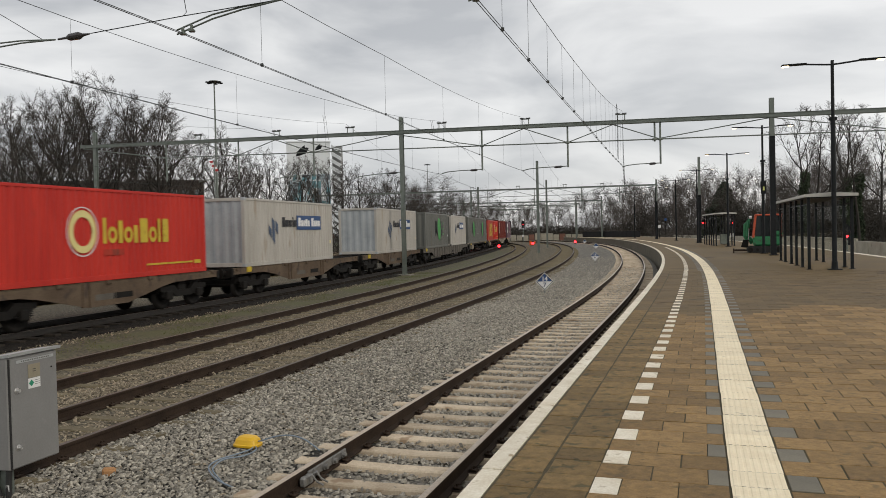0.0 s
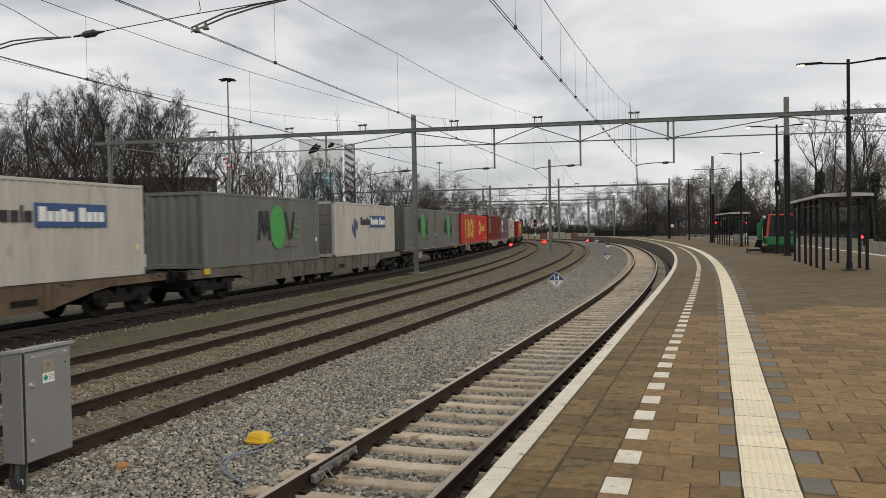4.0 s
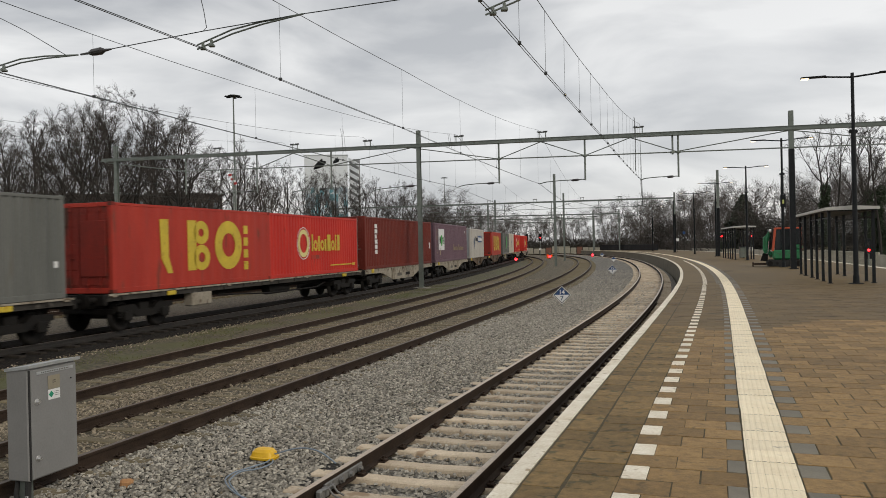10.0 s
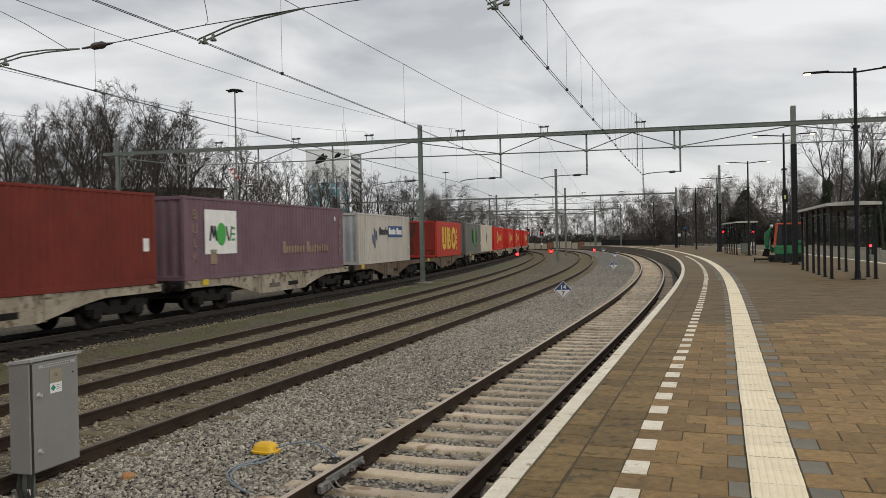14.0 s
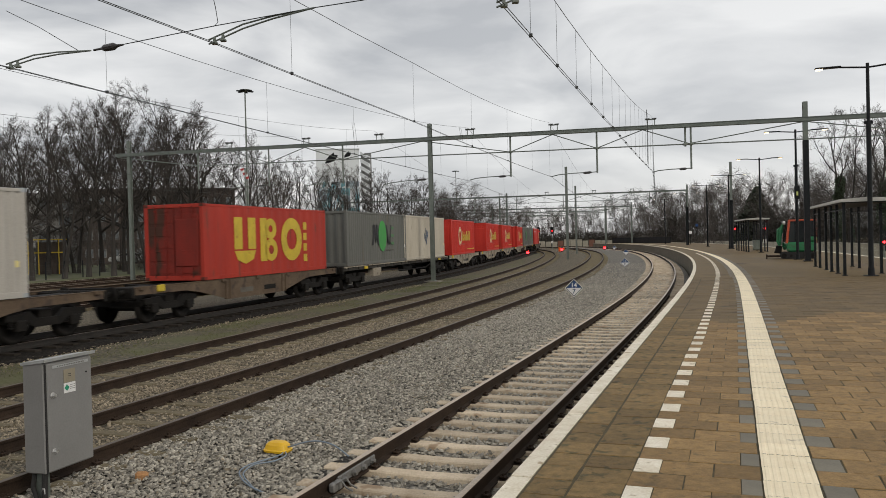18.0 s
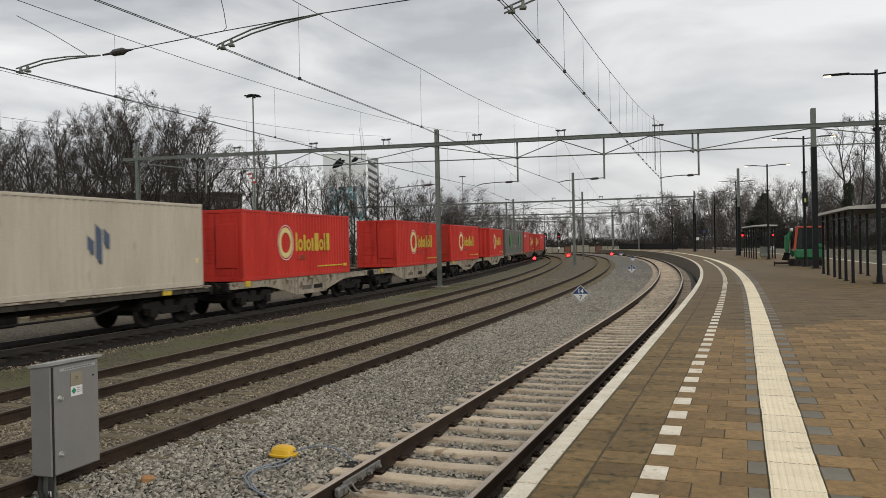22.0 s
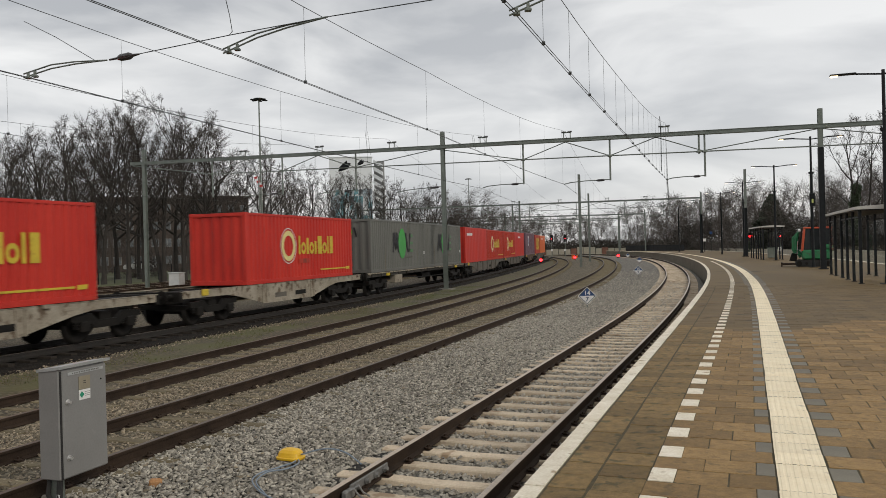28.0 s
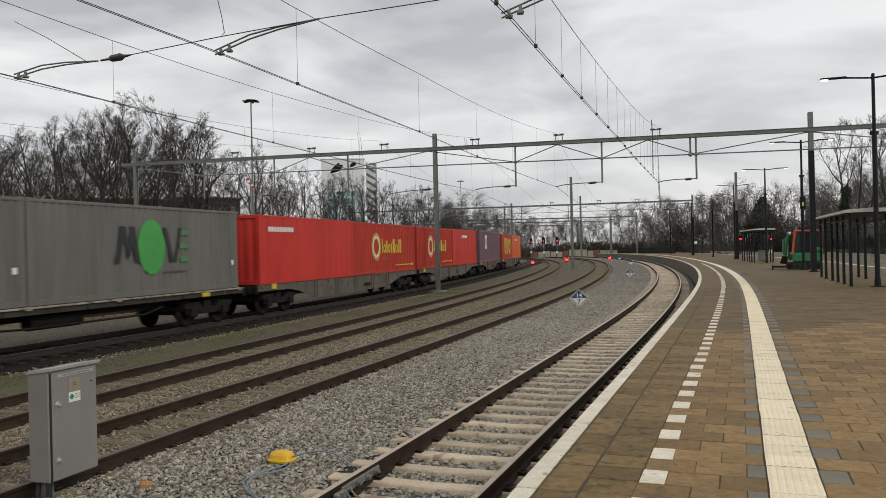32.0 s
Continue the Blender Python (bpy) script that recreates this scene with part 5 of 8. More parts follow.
def simple_portal(label, s_r, n_r, s_l, n_l, z, masts, drop_ns, base=-0.2, dark=True):
    a, b = spot(s_r, n_r), spot(s_l, n_l)
    f = lambda n: (n - n_r) / (n_l - n_r)
    portal(label, (a.x, a.y), (b.x, b.y), z, z + 0.2, [(f(n), PLAT if n < -1.7 and dark else base, t, 6.2 if n < -1.7 and dark else None) for n, t in masts],
           [(f(n), z - 2.4) for n in drop_ns], [(f(n), z - 2.3, f(n + 2.4), z - 2.35) for n in drop_ns], [f(n + 2.4) for n in drop_ns], heavy=0.22)


simple_portal("galvanised portal further down the line", 108.5, -6.9, 117.0, 46.0, 8.55, [(-6.9, 9.34), (8.7, 9.86), (45.5, 10.0)], [-1.8, 3.6, 10.5, 17.5, 24, 31])
simple_portal("distant portal before the junction", 149.5, -5.2, 156.0, 40.0, 8.0, [(-5.0, 8.83), (22.0, 8.8), (39.8, 9)], [-1.5, 6, 13, 20, 28], dark=False)
simple_portal("distant portal by the woods", 186.0, -9.0, 192.0, 46.0, 8.4, [(-8.8, 9.0), (-1.5, 9.2), (25.0, 9.2)], [-5, 2, 9, 16, 24, 32], dark=False)
simple_portal("very distant portal against the trees", 222.0, -12.0, 228.0, 50.0, 8.6, [(-11.8, 9.0), (18.0, 9.2), (49.5, 9.2)], [-5, 4, 12, 20, 30], dark=False)
mast(spot(75.0, -7.35), PLAT, 9.4, dark_to=5.6, label="tall mast with black casing on the platform")
mast(spot(82.5, 9.3), -0.25, 10.3, label="slim galvanised mast between the tracks", wide=0.26)
mast(spot(120.0, 19.4), -0.25, 9.6, label="galvanised mast beside the freight line")
mast(spot(132.0, 20.9), -0.25, 9.6, label="galvanised mast beside the freight line")
mast(spot(157.5, -1.4), -0.25, 8.7, label="galvanised mast near the junction")
mast(spot(2.7, -7.4), PLAT, 9.2, dark_to=7.0, label="dark mast beside the platform lamps")


def chord_wire(supports, s, droop=0.0):
    for (s0, a), (s1, b) in zip(supports, supports[1:]):
        if s0 <= s <= s1:
            q = (s - s0) / (s1 - s0)
            return a + (b - a) * q
    return None


def line_over(label, sup, z_sup, gap, twin=True, s_lo=-28.0, s_hi=183.0, first_gap=4.47):
    """Contact and messenger wires of one track. sup: (s, n) of the points where the wire is held, portal and mid-span in turn."""
    ln = thing("overhead_line", label, "overhead wire", group="overhead lines")
    pts = [(s, spot(s, n)) for s, n in sup]
    span = lambda s: ((s - 2.7 + 36) % 72 - 36) / 36          # 0 at mid-span, +-1 at the portals
    cz = lambda s: 5.5 + 0.47 * span(s) ** 2
    mz = lambda s: z_sup[0] + (z_sup[1] - z_sup[0]) * abs(span(s)) ** 1.75
    ss = [v for v in np.arange(s_lo, s_hi, 3.0)]
    ss = sorted(set(ss) | {s for s, _ in sup if s_lo <= s <= s_hi})
    for q in ((-0.025, 0.025) if twin else (0.0,)):
        g = Solid()
        path = []
        for s in ss:
            p = chord_wire(pts, s)
            if p is not None:
                path.append(p + Vector((q, q * 0.3, cz(s))))
        g.path(path, 0.0062, 5)
        part("contact_wire", g, WIRE, ln)
    g = Solid()
    path = [chord_wire(pts, s) + Vector((0, 0, mz(s))) for s in ss if chord_wire(pts, s) is not None]
    g.path(path, 0.0068, 5)
    part("messenger_wire", g, WIRE, ln)
    s = first_gap - gap * 6
    while s < min(s_hi, 110):
        p = chord_wire(pts, s)
        if p is not None and s > -6:
            g = Solid()
            g.path([p + Vector((0, 0, cz(s))), p + Vector((0, 0, mz(s)))], 0.0032, 4)
            g.box(p.x - 0.025, p.x + 0.025, p.y - 0.03, p.y + 0.03, cz(s) - 0.015, cz(s) + 0.035)
            part("dropper", g, WIRE, ln)
        s += gap
    return ln


def sup_of(n_f, n_mid, n_port, s_q=None, n_q=None):
    return [(-33.3, n_f(-33) + 0.2), (2.7, n_mid)] + ([(s_q, n_q)] if s_q else []) + [(38.8, n_port), (76, n_f(76) - 0.15), (111, n_f(111) + 0.25), (148, n_f(148)), (184, n_f(148))]


line_over("double contact wire over the platform track", sup_of(n1, -0.41, 0.31, 15.6, 0.02), (6.6, 9.15), 2.3, True)
line_over("contact and messenger wire over the second track", sup_of(n2, 4.17, 6.14, 11.8, 4.61), (6.87, 9.15), 6.62, True, first_gap=5.16)
line_over("contact and messenger wire over the third track", sup_of(n3, 8.21, 11.2, 16.6, 9.4), (6.72, 9.2), 6.66, True, first_gap=4.99)
line_over("overhead wires of the freight track", sup_of(n4, 13.3, 17.3), (6.9, 9.4), 6.6, False, first_gap=7.0)
line_over("overhead wires of the first yard track", sup_of(lambda s: n4(s) + 6, 19.6, 23.0), (6.9, 9.4), 6.6, False, s_lo=0, first_gap=7.0)
line_over("overhead wires of the outer yard track", sup_of(lambda s: n4(s) + 11.5, 25.5, 29.2), (6.9, 9.5), 6.6, False, s_lo=0, first_gap=7.0)


def pull_off():
    """The cross-span wire at mid-span with its curved steady arms."""
    po = thing("cross_span", "cross-span wire with curved steel pull-off arms", "overhead wire")
    pts = [Vector(p) for p in ((-6.3, 13.03, 5.55), (-5.12, 12.62, 5.64), (-3.32, 11.98, 5.75), (-1.71, 11.41, 5.82), (-0.05, 10.82, 5.85), (2.6, 9.87, 5.92), (6.5, 8.5, 6.2))]
    g = Solid()
    g.path(pts[1:], 0.008, 5)
    part("span_wire", g, WIRE, po)
    for c0, c1 in (((-7.16, 13.34, 5.5), (-5.55, 12.77, 5.62)), ((-3.34, 12.03, 5.5), (-1.71, 11.41, 5.82)), ((0.96, 10.46, 5.5), (2.6, 9.87, 5.9))):
        c0, c1 = Vector(c0), Vector(c1)
        d = c1 - c0
        g = Solid()
        for q in (-0.02, 0.02):
            o = Vector((0, 0, q * 1.6))
            g.path([c0 - d * 0.06 + Vector((0, 0, 0.05)) + o, c0 + d * 0.3 + Vector((0, 0, 0.10)) + o, c0 + d * 0.6 + Vector((0, 0, 0.075)) + o * 0.6, c1], 0.013, 6)
        arm = part("pull_off_arm", g, GALV, po)
        for e in (0.0, 0.06):
            g = Solid()
            p = c0 + d * e * 1.5
            g.box(p.x - 0.02, p.x + 0.02, p.y - 0.02, p.y + 0.02, p.z - 0.01, p.z + 0.09, 0.005)
            g.box(p.x - 0.045, p.x + 0.045, p.y - 0.045, p.y + 0.045, p.z - 0.02, p.z + 0.02, 0.008)
            part("wire_clamp", g, GALV, arm)
    g = Solid()
    a = Vector((-5.5, 12.75, 5.62))
    d = (pts[1] - a) * 1.25
    g.path([a, a + d * 0.3, a + d * 0.45, a + d * 0.8, a + d * 0.95, a + d * 1.2], [0.015, 0.02, 0.055, 0.06, 0.025, 0.012], 10)
    part("insulator", g, PORCELAIN, po)
    g = Solid()
    g.path([(-7.62, 14.1, 6.7), (-6.7, 13.4, 6.2), (-5.75, 12.83, 5.62)], 0.006, 4)
    part("hanger_wire", g, WIRE, po)
    g = Solid()
    g.path([(-3.32, 11.98, 5.75), (-3.26, 11.96, 5.8), (-3.3, 11.98, 6.05), (-3.4, 12.05, 6.45), (-3.45, 12.05, 6.85)], 0.006, 4)
    part("hanger_wire", g, WIRE, po)


pull_off()


def loops():
    """Slack jumper cables that hang from the messenger wires beside the portal."""
    for s, n, hi_, lo_ in ((30.5, 0.2, 8.3, 5.75), (34.0, 10.4, 8.6, 7.9), (33.5, 16.6, 9.2, 7.9)):
        j = thing("jumper_cable", "slack loop of cable between two overhead wires", "cable", at(s, n), "jumper cables")
        for q in (0.0, 0.35):
            g = Solid()
            g.path([(0, q, hi_), (0.03, q + 0.08, hi_ - (hi_ - lo_) * 0.4), (0.0, q + 0.25, lo_ + 0.2), (0.0, q + 0.35, lo_)], 0.009, 5)
            part("strand", g, WIRE, j)


loops()

# ---- platform furniture ----
WARM_LED = glow("warm_led", (1.0, 0.78, 0.45), 3.2)
DIM_LED = glow("dim_led", (1.0, 0.9, 0.75), 1.2)
RED_LED = glow("red_signal_light", (1.0, 0.012, 0.016), 16.0)
SMALL_RED = glow("small_red_light", (1.0, 0.012, 0.016), 6.0)
GLASS = clear_glass("shelter_glass")
ROOF_WHITE = surface("off_white_roof_edge", (0.42, 0.41, 0.37), (0.58, 0.57, 0.52), 3, 0.6, 0.05, 40)


def lamp_post(lit):
    lp = thing("platform_lamp", "slim black double-armed platform lamp" + (", lit" if lit else ""), "lamp", group="platform lamps")
    g = Solid()
    g.tube((0, 0, 0.02), (0, 0, 5.4), 0.085, 0.08, 12)
    g.tube((0, 0, 5.4), (0, 0, 7.42), 0.06, 0.055, 12)
    part("pole", g, DARK_STEEL, lp)
    g = Solid()
    g.box(-0.22, 0.22, -0.22, 0.22, 0.0, 0.03, 0.01)
    g.tube((0, 0, 0.03), (0, 0, 0.3), 0.11, 0.1, 12)
    part("base_plate", g, DARK_STEEL, lp)
    g = Solid()
    g.box(-0.14, 0.14, -0.05, 0.05, 5.3, 5.42, 0.02)
    part("bracket", g, DARK_STEEL, lp)
    for sx in (-1, 1):
        g = Solid()
        g.path([(0, 0, 7.27), (sx * 0.25, 0, 7.29), (sx * 0.9, 0, 7.35)], 0.032, 8)
        arm = part("arm", g, DARK_STEEL, lp)
        g = Solid()
        g.box(sx * 1.25 - 0.42, sx * 1.25 + 0.42, -0.12, 0.12, 7.335, 7.39, 0.022)
        head = part("lamp_head", g, DARK_STEEL, arm)
        g = Solid()
        g.box(sx * 1.53 - 0.12, sx * 1.53 + 0.12, -0.1, 0.1, 7.295, 7.335, 0.015)
        part("light_panel", g, WARM_LED if lit else DIM_LED, head)
    return lp


LAMP = lamp_post(True)
LAMP.matrix_world = at(23.3, -7.8, PLAT)
for s, n in ((41.2, -7.5), (58.1, -7.5)):
    copy_thing(LAMP, at(s, n, PLAT))
LAMP_FAR = lamp_post(False)
LAMP_FAR.matrix_world = at(74.8, -7.1, PLAT)
for s, n in ((90.8, -6.9), (107.5, -6.6), (125, -6.2)):
    copy_thing(LAMP_FAR, at(s, n, PLAT))


def shelter():
    sh = thing("platform_shelter", "glazed platform shelter with black posts and a pale flat roof", "shelter", group="platform shelters")
    # y along the platform from its near end, x to the far platform side
    fronts = [0.0, 1.55, 3.05, 4.5, 6.4, 7.9]
    backs = [0.1, 1.4, 5.8, 7.5]
    post = Solid()
    post.box(-0.05, 0.05, -0.05, 0.05, 0.0, 2.62, 0.008)
    post.box(-0.09, 0.09, -0.09, 0.09, 0.0, 0.02, 0.004)
    pm = post.mesh("post", DARK_STEEL)
    for y in fronts:
        part("post", pm, None, sh).location = (0, y, 0)
    for y in backs:
        part("post", pm, None, sh).location = (1.43, y, 0)
    for x, ys in ((0.0, fronts), (1.43, backs)):
        for y0, y1 in zip(ys, ys[1:]):
            if x == 0.0 and y0 == 4.5:
                continue
            g = Solid()
            g.box(x - 0.006, x + 0.006, y0 + 0.06, y1 - 0.06, 0.25, 2.35)
            p = part("glass_panel", g, GLASS, sh, "clear glass panel")
            p.visible_shadow = False
            g = Solid()
            for z in (2.36,):
                g.box(x - 0.02, x + 0.02, y0 + 0.05, y1 - 0.05, z - 0.025, z + 0.025)
            part("panel_rail", g, DARK_STEEL, p)
    g = Solid()
    g.prism([(-0.16, 2.62), (1.6, 2.62), (1.6, 2.72), (0.7, 2.77), (-0.16, 2.72)], "y", -0.2, 8.1)
    part("roof", g, ROOF_WHITE, sh, "flat roof with an off-white edge")
    g = Solid()
    g.box(-0.1, 1.54, -0.14, 8.04, 2.585, 2.618, 0.01)
    part("roof_underside", g, DARK_STEEL, sh)
    return sh


SH = shelter()
SH.matrix_world = at(23.65, -7.02, PLAT) @ pose(0, 0, 0, 0, 0, 0.6)
copy_thing(SH, at(60.2, -6.85, PLAT) @ pose(0, 0, 0, 0, 0, 0.3))

MACHINE_GREEN = surface("green_machine_paint", (0.02, 0.16, 0.06), (0.04, 0.24, 0.10), 2, 0.4, 0.05, 40, spots=(0.07, 0.10, 0.06), spot_scale=5)
MACHINE_ORANGE = plain("orange_red_cab_paint", (0.55, 0.09, 0.035), 0.4)
DARK_GLASS = surface("dark_cab_glass", (0.01, 0.013, 0.014), (0.02, 0.025, 0.027), 2, 0.12, 0, 40)
RUBBER = surface("black_rubber", (0.012, 0.012, 0.012), (0.03, 0.028, 0.026), 6, 0.85, 0.3, 60)


def excavator():
    ex = thing("mini_excavator", "green mini excavator with orange cab frame, parked on the platform", "excavator", at(42.95, -7.75, PLAT, -96))
    # its front looks along -y; x across, the cab side at +x
    for sx in (-1, 1):
        g = Solid()
        out = []
        for i in range(20):
            q = 2 * math.pi * i / 20
            y = (0.78 if math.sin(q) > 0 else -0.78) + 0.2 * math.sin(q)
            out.append((y, 0.2 + 0.2 * math.cos(q)))
        g.prism(out, "x", sx * 0.58 - 0.15, sx * 0.58 + 0.15)
        tr_ = part("crawler", g, RUBBER, ex, "black rubber crawler")
        for i in range(5):
            g = Solid()
            y = -0.76 + i * 0.38
            g.tube((sx * 0.72, y, 0.19), (sx * 0.75, y, 0.19), 0.14 if i in (0, 4) else 0.08, sides=12)
            part("track_roller", g, UNDER, tr_)
    g = Solid()
    g.box(-0.8, 0.8, -1.75, -1.67, 0.0, 0.26, 0.02)
    g.box(-0.45, -0.33, -1.67, -0.4, 0.1, 0.2, 0.01)
    g.box(0.33, 0.45, -1.67, -0.4, 0.1, 0.2, 0.01)
    part("dozer_blade", g, RAIL, ex, "worn rusty dozer blade")
    g = Solid()
    g.box(-0.68, 0.68, -0.62, 0.98, 0.42, 0.98, 0.08)
    part("body", g, MACHINE_GREEN, ex)
    g = Solid()
    g.box(-0.68, 0.68, 0.38, 1.02, 0.98, 1.3, 0.1)
    part("engine_cover", g, MACHINE_GREEN, ex)
    g = Solid()
    for x, y in ((-0.55, -0.55), (0.64, -0.55), (-0.55, 0.42), (0.64, 0.42), (-0.55, 0.92), (0.64, 0.92)):
        lean = 0.1 if y < 0 else 0.0
        g.tube((x, y - lean * 0.5, 0.92), (x, y + lean, 2.24), 0.06, sides=6)
    g.box(-0.62, 0.71, -0.52, 1.0, 2.2, 2.3, 0.04)
    part("cab_frame", g, MACHINE_ORANGE, ex, "orange cab frame and roof")
    g = Solid()
    g.box(-0.54, 0.62, -0.5, 0.38, 0.98, 2.2)
    part("cab_window", g, DARK_GLASS, ex, "dark cab windows")
    g = Solid()
    g.box(-0.54, 0.62, 0.46, 0.9, 1.3, 2.2)
    part("rear_window", g, DARK_GLASS, ex)
    g = Solid()
    g.path([(0, -0.62, 0.6), (0.05, -0.95, 1.0), (0.1, -0.9, 1.7), (0.1, -0.74, 2.1)], [0.16, 0.15, 0.12, 0.08], 8)
    part("boom", g, MACHINE_GREEN, ex, "folded green boom")
    g = Solid()
    g.path([(0.1, -0.74, 2.1), (0.1, -1.05, 1.7), (0.1, -1.08, 1.0), (0.1, -0.98, 0.7)], [0.07, 0.09, 0.08, 0.06], 8)
    part("dipper_arm", g, MACHINE_GREEN, ex)
    g = Solid()
    g.tube((0.28, -0.86, 0.75), (0.28, -0.82, 1.5), 0.035, sides=8)
    part("hydraulic_ram", g, CHROME_ROD, ex, "bright hydraulic rod")
    g = Solid()
    g.prism([(-1.3, 0.35), (-0.9, 0.3), (-0.85, 0.75), (-1.15, 0.8)], "x", -0.15, 0.35)
    part("bucket", g, UNDER, ex)
    g = Solid()
    g.tube((0.3, -0.66, 2.12), (0.3, -0.8, 2.12), 0.1, sides=12)
    part("work_light", g, WHITE_MARK, ex)


CHROME_ROD = plain("bright_steel_rod", (0.55, 0.55, 0.55), 0.25, 0.9)


excavator()


def diamond_sign(s, n, top, bottom, size=0.37):
    sg = thing("track_sign", "small blue and white diamond sign on a stake", "sign", at(s, n, -0.18), "track signs")
    g = Solid()
    g.tube((0, 0.02, -0.15), (0, 0.02, 0.5), 0.02, sides=6)
    part("stake", g, GALV, sg)
    c_, h = 0.48, size
    g = Solid()
    g.prism([(0, c_ - h), (h, c_), (0, c_ + h), (-h, c_)], "y", -0.012, 0.012)
    plate = part("plate", g, WHITE_MARK, sg)
    for z0, m_ in ((1, BLUE_MARK), (-1, WHITE_MARK)):
        g = Solid()
        k = h - 0.055
        g.prism([(-k, c_ + z0 * 0.006), (k, c_ + z0 * 0.006), (0, c_ + z0 * k)], "y", -0.018, -0.012)
        part("field", g, m_, plate)
    for sgn in ((1, 1), (1, -1), (-1, 1), (-1, -1)):
        g = Solid()
        k0, k1 = h - 0.03, h - 0.06
        g.prism([(sgn[0] * k0, c_), (0, c_ + sgn[1] * k0), (0, c_ + sgn[1] * k1), (sgn[0] * k1, c_)], "y", -0.0195, -0.013)
        part("border", g, BLACK_MARK, plate)
    for txt, z, m_, sz in ((top, c_ + 0.11, WHITE_MARK, 0.25), (bottom, c_ - 0.14, STEEL_BLUE, 0.25)):
        if not txt:
            continue
        cu = bpy.data.curves.new("number", "FONT")
        cu.body, cu.size, cu.extrude, cu.align_x, cu.align_y = txt, sz, 0.003, "CENTER", "CENTER"
        cu.offset = 0.006
        tmp = new("number", cu)
        bpy.context.view_layer.update()
        me = bpy.data.meshes.new_from_object(tmp.evaluated_get(bpy.context.evaluated_depsgraph_get()))
        bpy.data.objects.remove(tmp)
        me.materials.clear()
        me.materials.append(m_)
        o = new("number", me)
        o.parent = plate
        o.matrix_local = Matrix.Translation((0, -0.024, z)) @ pose(0, 0, 0, 90, 0, 0)
    return sg


for s, n, a_, b_ in ((24.45, 2.8, "14", "7"), (53.7, 2.79, "15", "8"), (91.0, 2.67, "", ""), (128.9, 1.6, "", "")):
    o = diamond_sign(s, n, a_, b_)
    p = spot(s, n, -0.18)
    o.matrix_world = look(tuple(p), (p.x * 2, p.y * 2, -0.18)) @ pose(0, 0, 0, -90, 0, 0)
    o.matrix_world = Matrix.Translation(p) @ pose(0, 0, 0, 0, 0, -math.degrees(math.atan2(p.x, p.y)))


def dwarf_signal(s, n, hooded):
    d = thing("dwarf_signal", "low ground signal showing a red light", "signal", at(s, n, -0.22), "ground signals")
    g = Solid()
    g.box(-0.2, 0.2, -0.12, 0.12, 0.0, 0.08, 0.02)
    g.box(-0.14, 0.14, -0.1, 0.1, 0.08, 0.62, 0.03)
    part("housing", g, DARK_STEEL, d)
    # Lens made wider than the housing to stand in for the light's halo.
    g = Solid()
    g.tube((0, -0.11, 0.42), (0, -0.14, 0.42), 0.21, sides=16)
    part("red_lens", g, RED_LED, d, "glowing red lens, widened to take in its halo")
    g = Solid()
    g.prism([(-0.14, 0.52), (0.14, 0.52), (0.12, 0.6), (-0.12, 0.6)], "y", -0.26, -0.1)
    part("hood", g, DARK_STEEL, d)
    if hooded:
        g = Solid()
        g.box(-0.55, -0.2, -0.1, 0.1, 0.05, 0.85, 0.03)
        g.box(0.2, 0.5, -0.1, 0.1, 0.3, 0.75, 0.03)
        part("orange_cover", g, ORANGE, d, "orange covers beside the lamp")


for s, n, h_ in ((110.0, 15.9, False), (130.0, 10.4, True), (136.6, 2.3, False)):
    dwarf_signal(s, n, h_)


def main_signal(s, n, z_light):
    d = thing("main_signal", "tall signal post showing red", "signal", at(s, n, -0.25), "main signals")
    g = Solid()
    g.tube((0, 0, 0), (0, 0, z_light - 0.3), 0.07, sides=8)
    part("post", g, GALV, d)
    g = Solid()
    g.prism([(-0.3, z_light - 0.7), (0.3, z_light - 0.7), (0.3, z_light + 0.7), (0, z_light + 0.95), (-0.3, z_light + 0.7)], "y", -0.04, 0.04)
    part("backing_plate", g, DARK_STEEL, d)
    g = Solid()
    g.tube((0, -0.05, z_light), (0, -0.1, z_light), 0.09, sides=14)
    part("red_lens", g, RED_LED, d)
    if z_light < 2:
        return
    g = Solid()
    g.box(-0.2, 0.2, -0.06, 0.06, 1.3, 1.75, 0.02)
    part("number_board", g, WHITE_MARK, d)


for s, n, z in ((165.0, 11.45, 3.95), (160.0, 9.3, 3.9), (185.0, 11.2, 4.0), (90.0, -13.2, 3.0), (60.0, -16.7, 1.6)):
    main_signal(s, n, z)

# ---- trackside cabinet, cable box and the yellow detector ----
CAB_GREY = surface("grey_painted_cabinet", (0.19, 0.186, 0.178), (0.24, 0.235, 0.225), 1.2, 0.5, 0.05, 50, spots=(0.25, 0.243, 0.232), spot_scale=4)
TIN = surface("pale_zinc_cover", (0.34, 0.35, 0.345), (0.46, 0.47, 0.465), 2, 0.45, 0.05, 50, 0.3)


CHROME = plain("bright_chrome", (0.75, 0.74, 0.72), 0.3, 0.8)


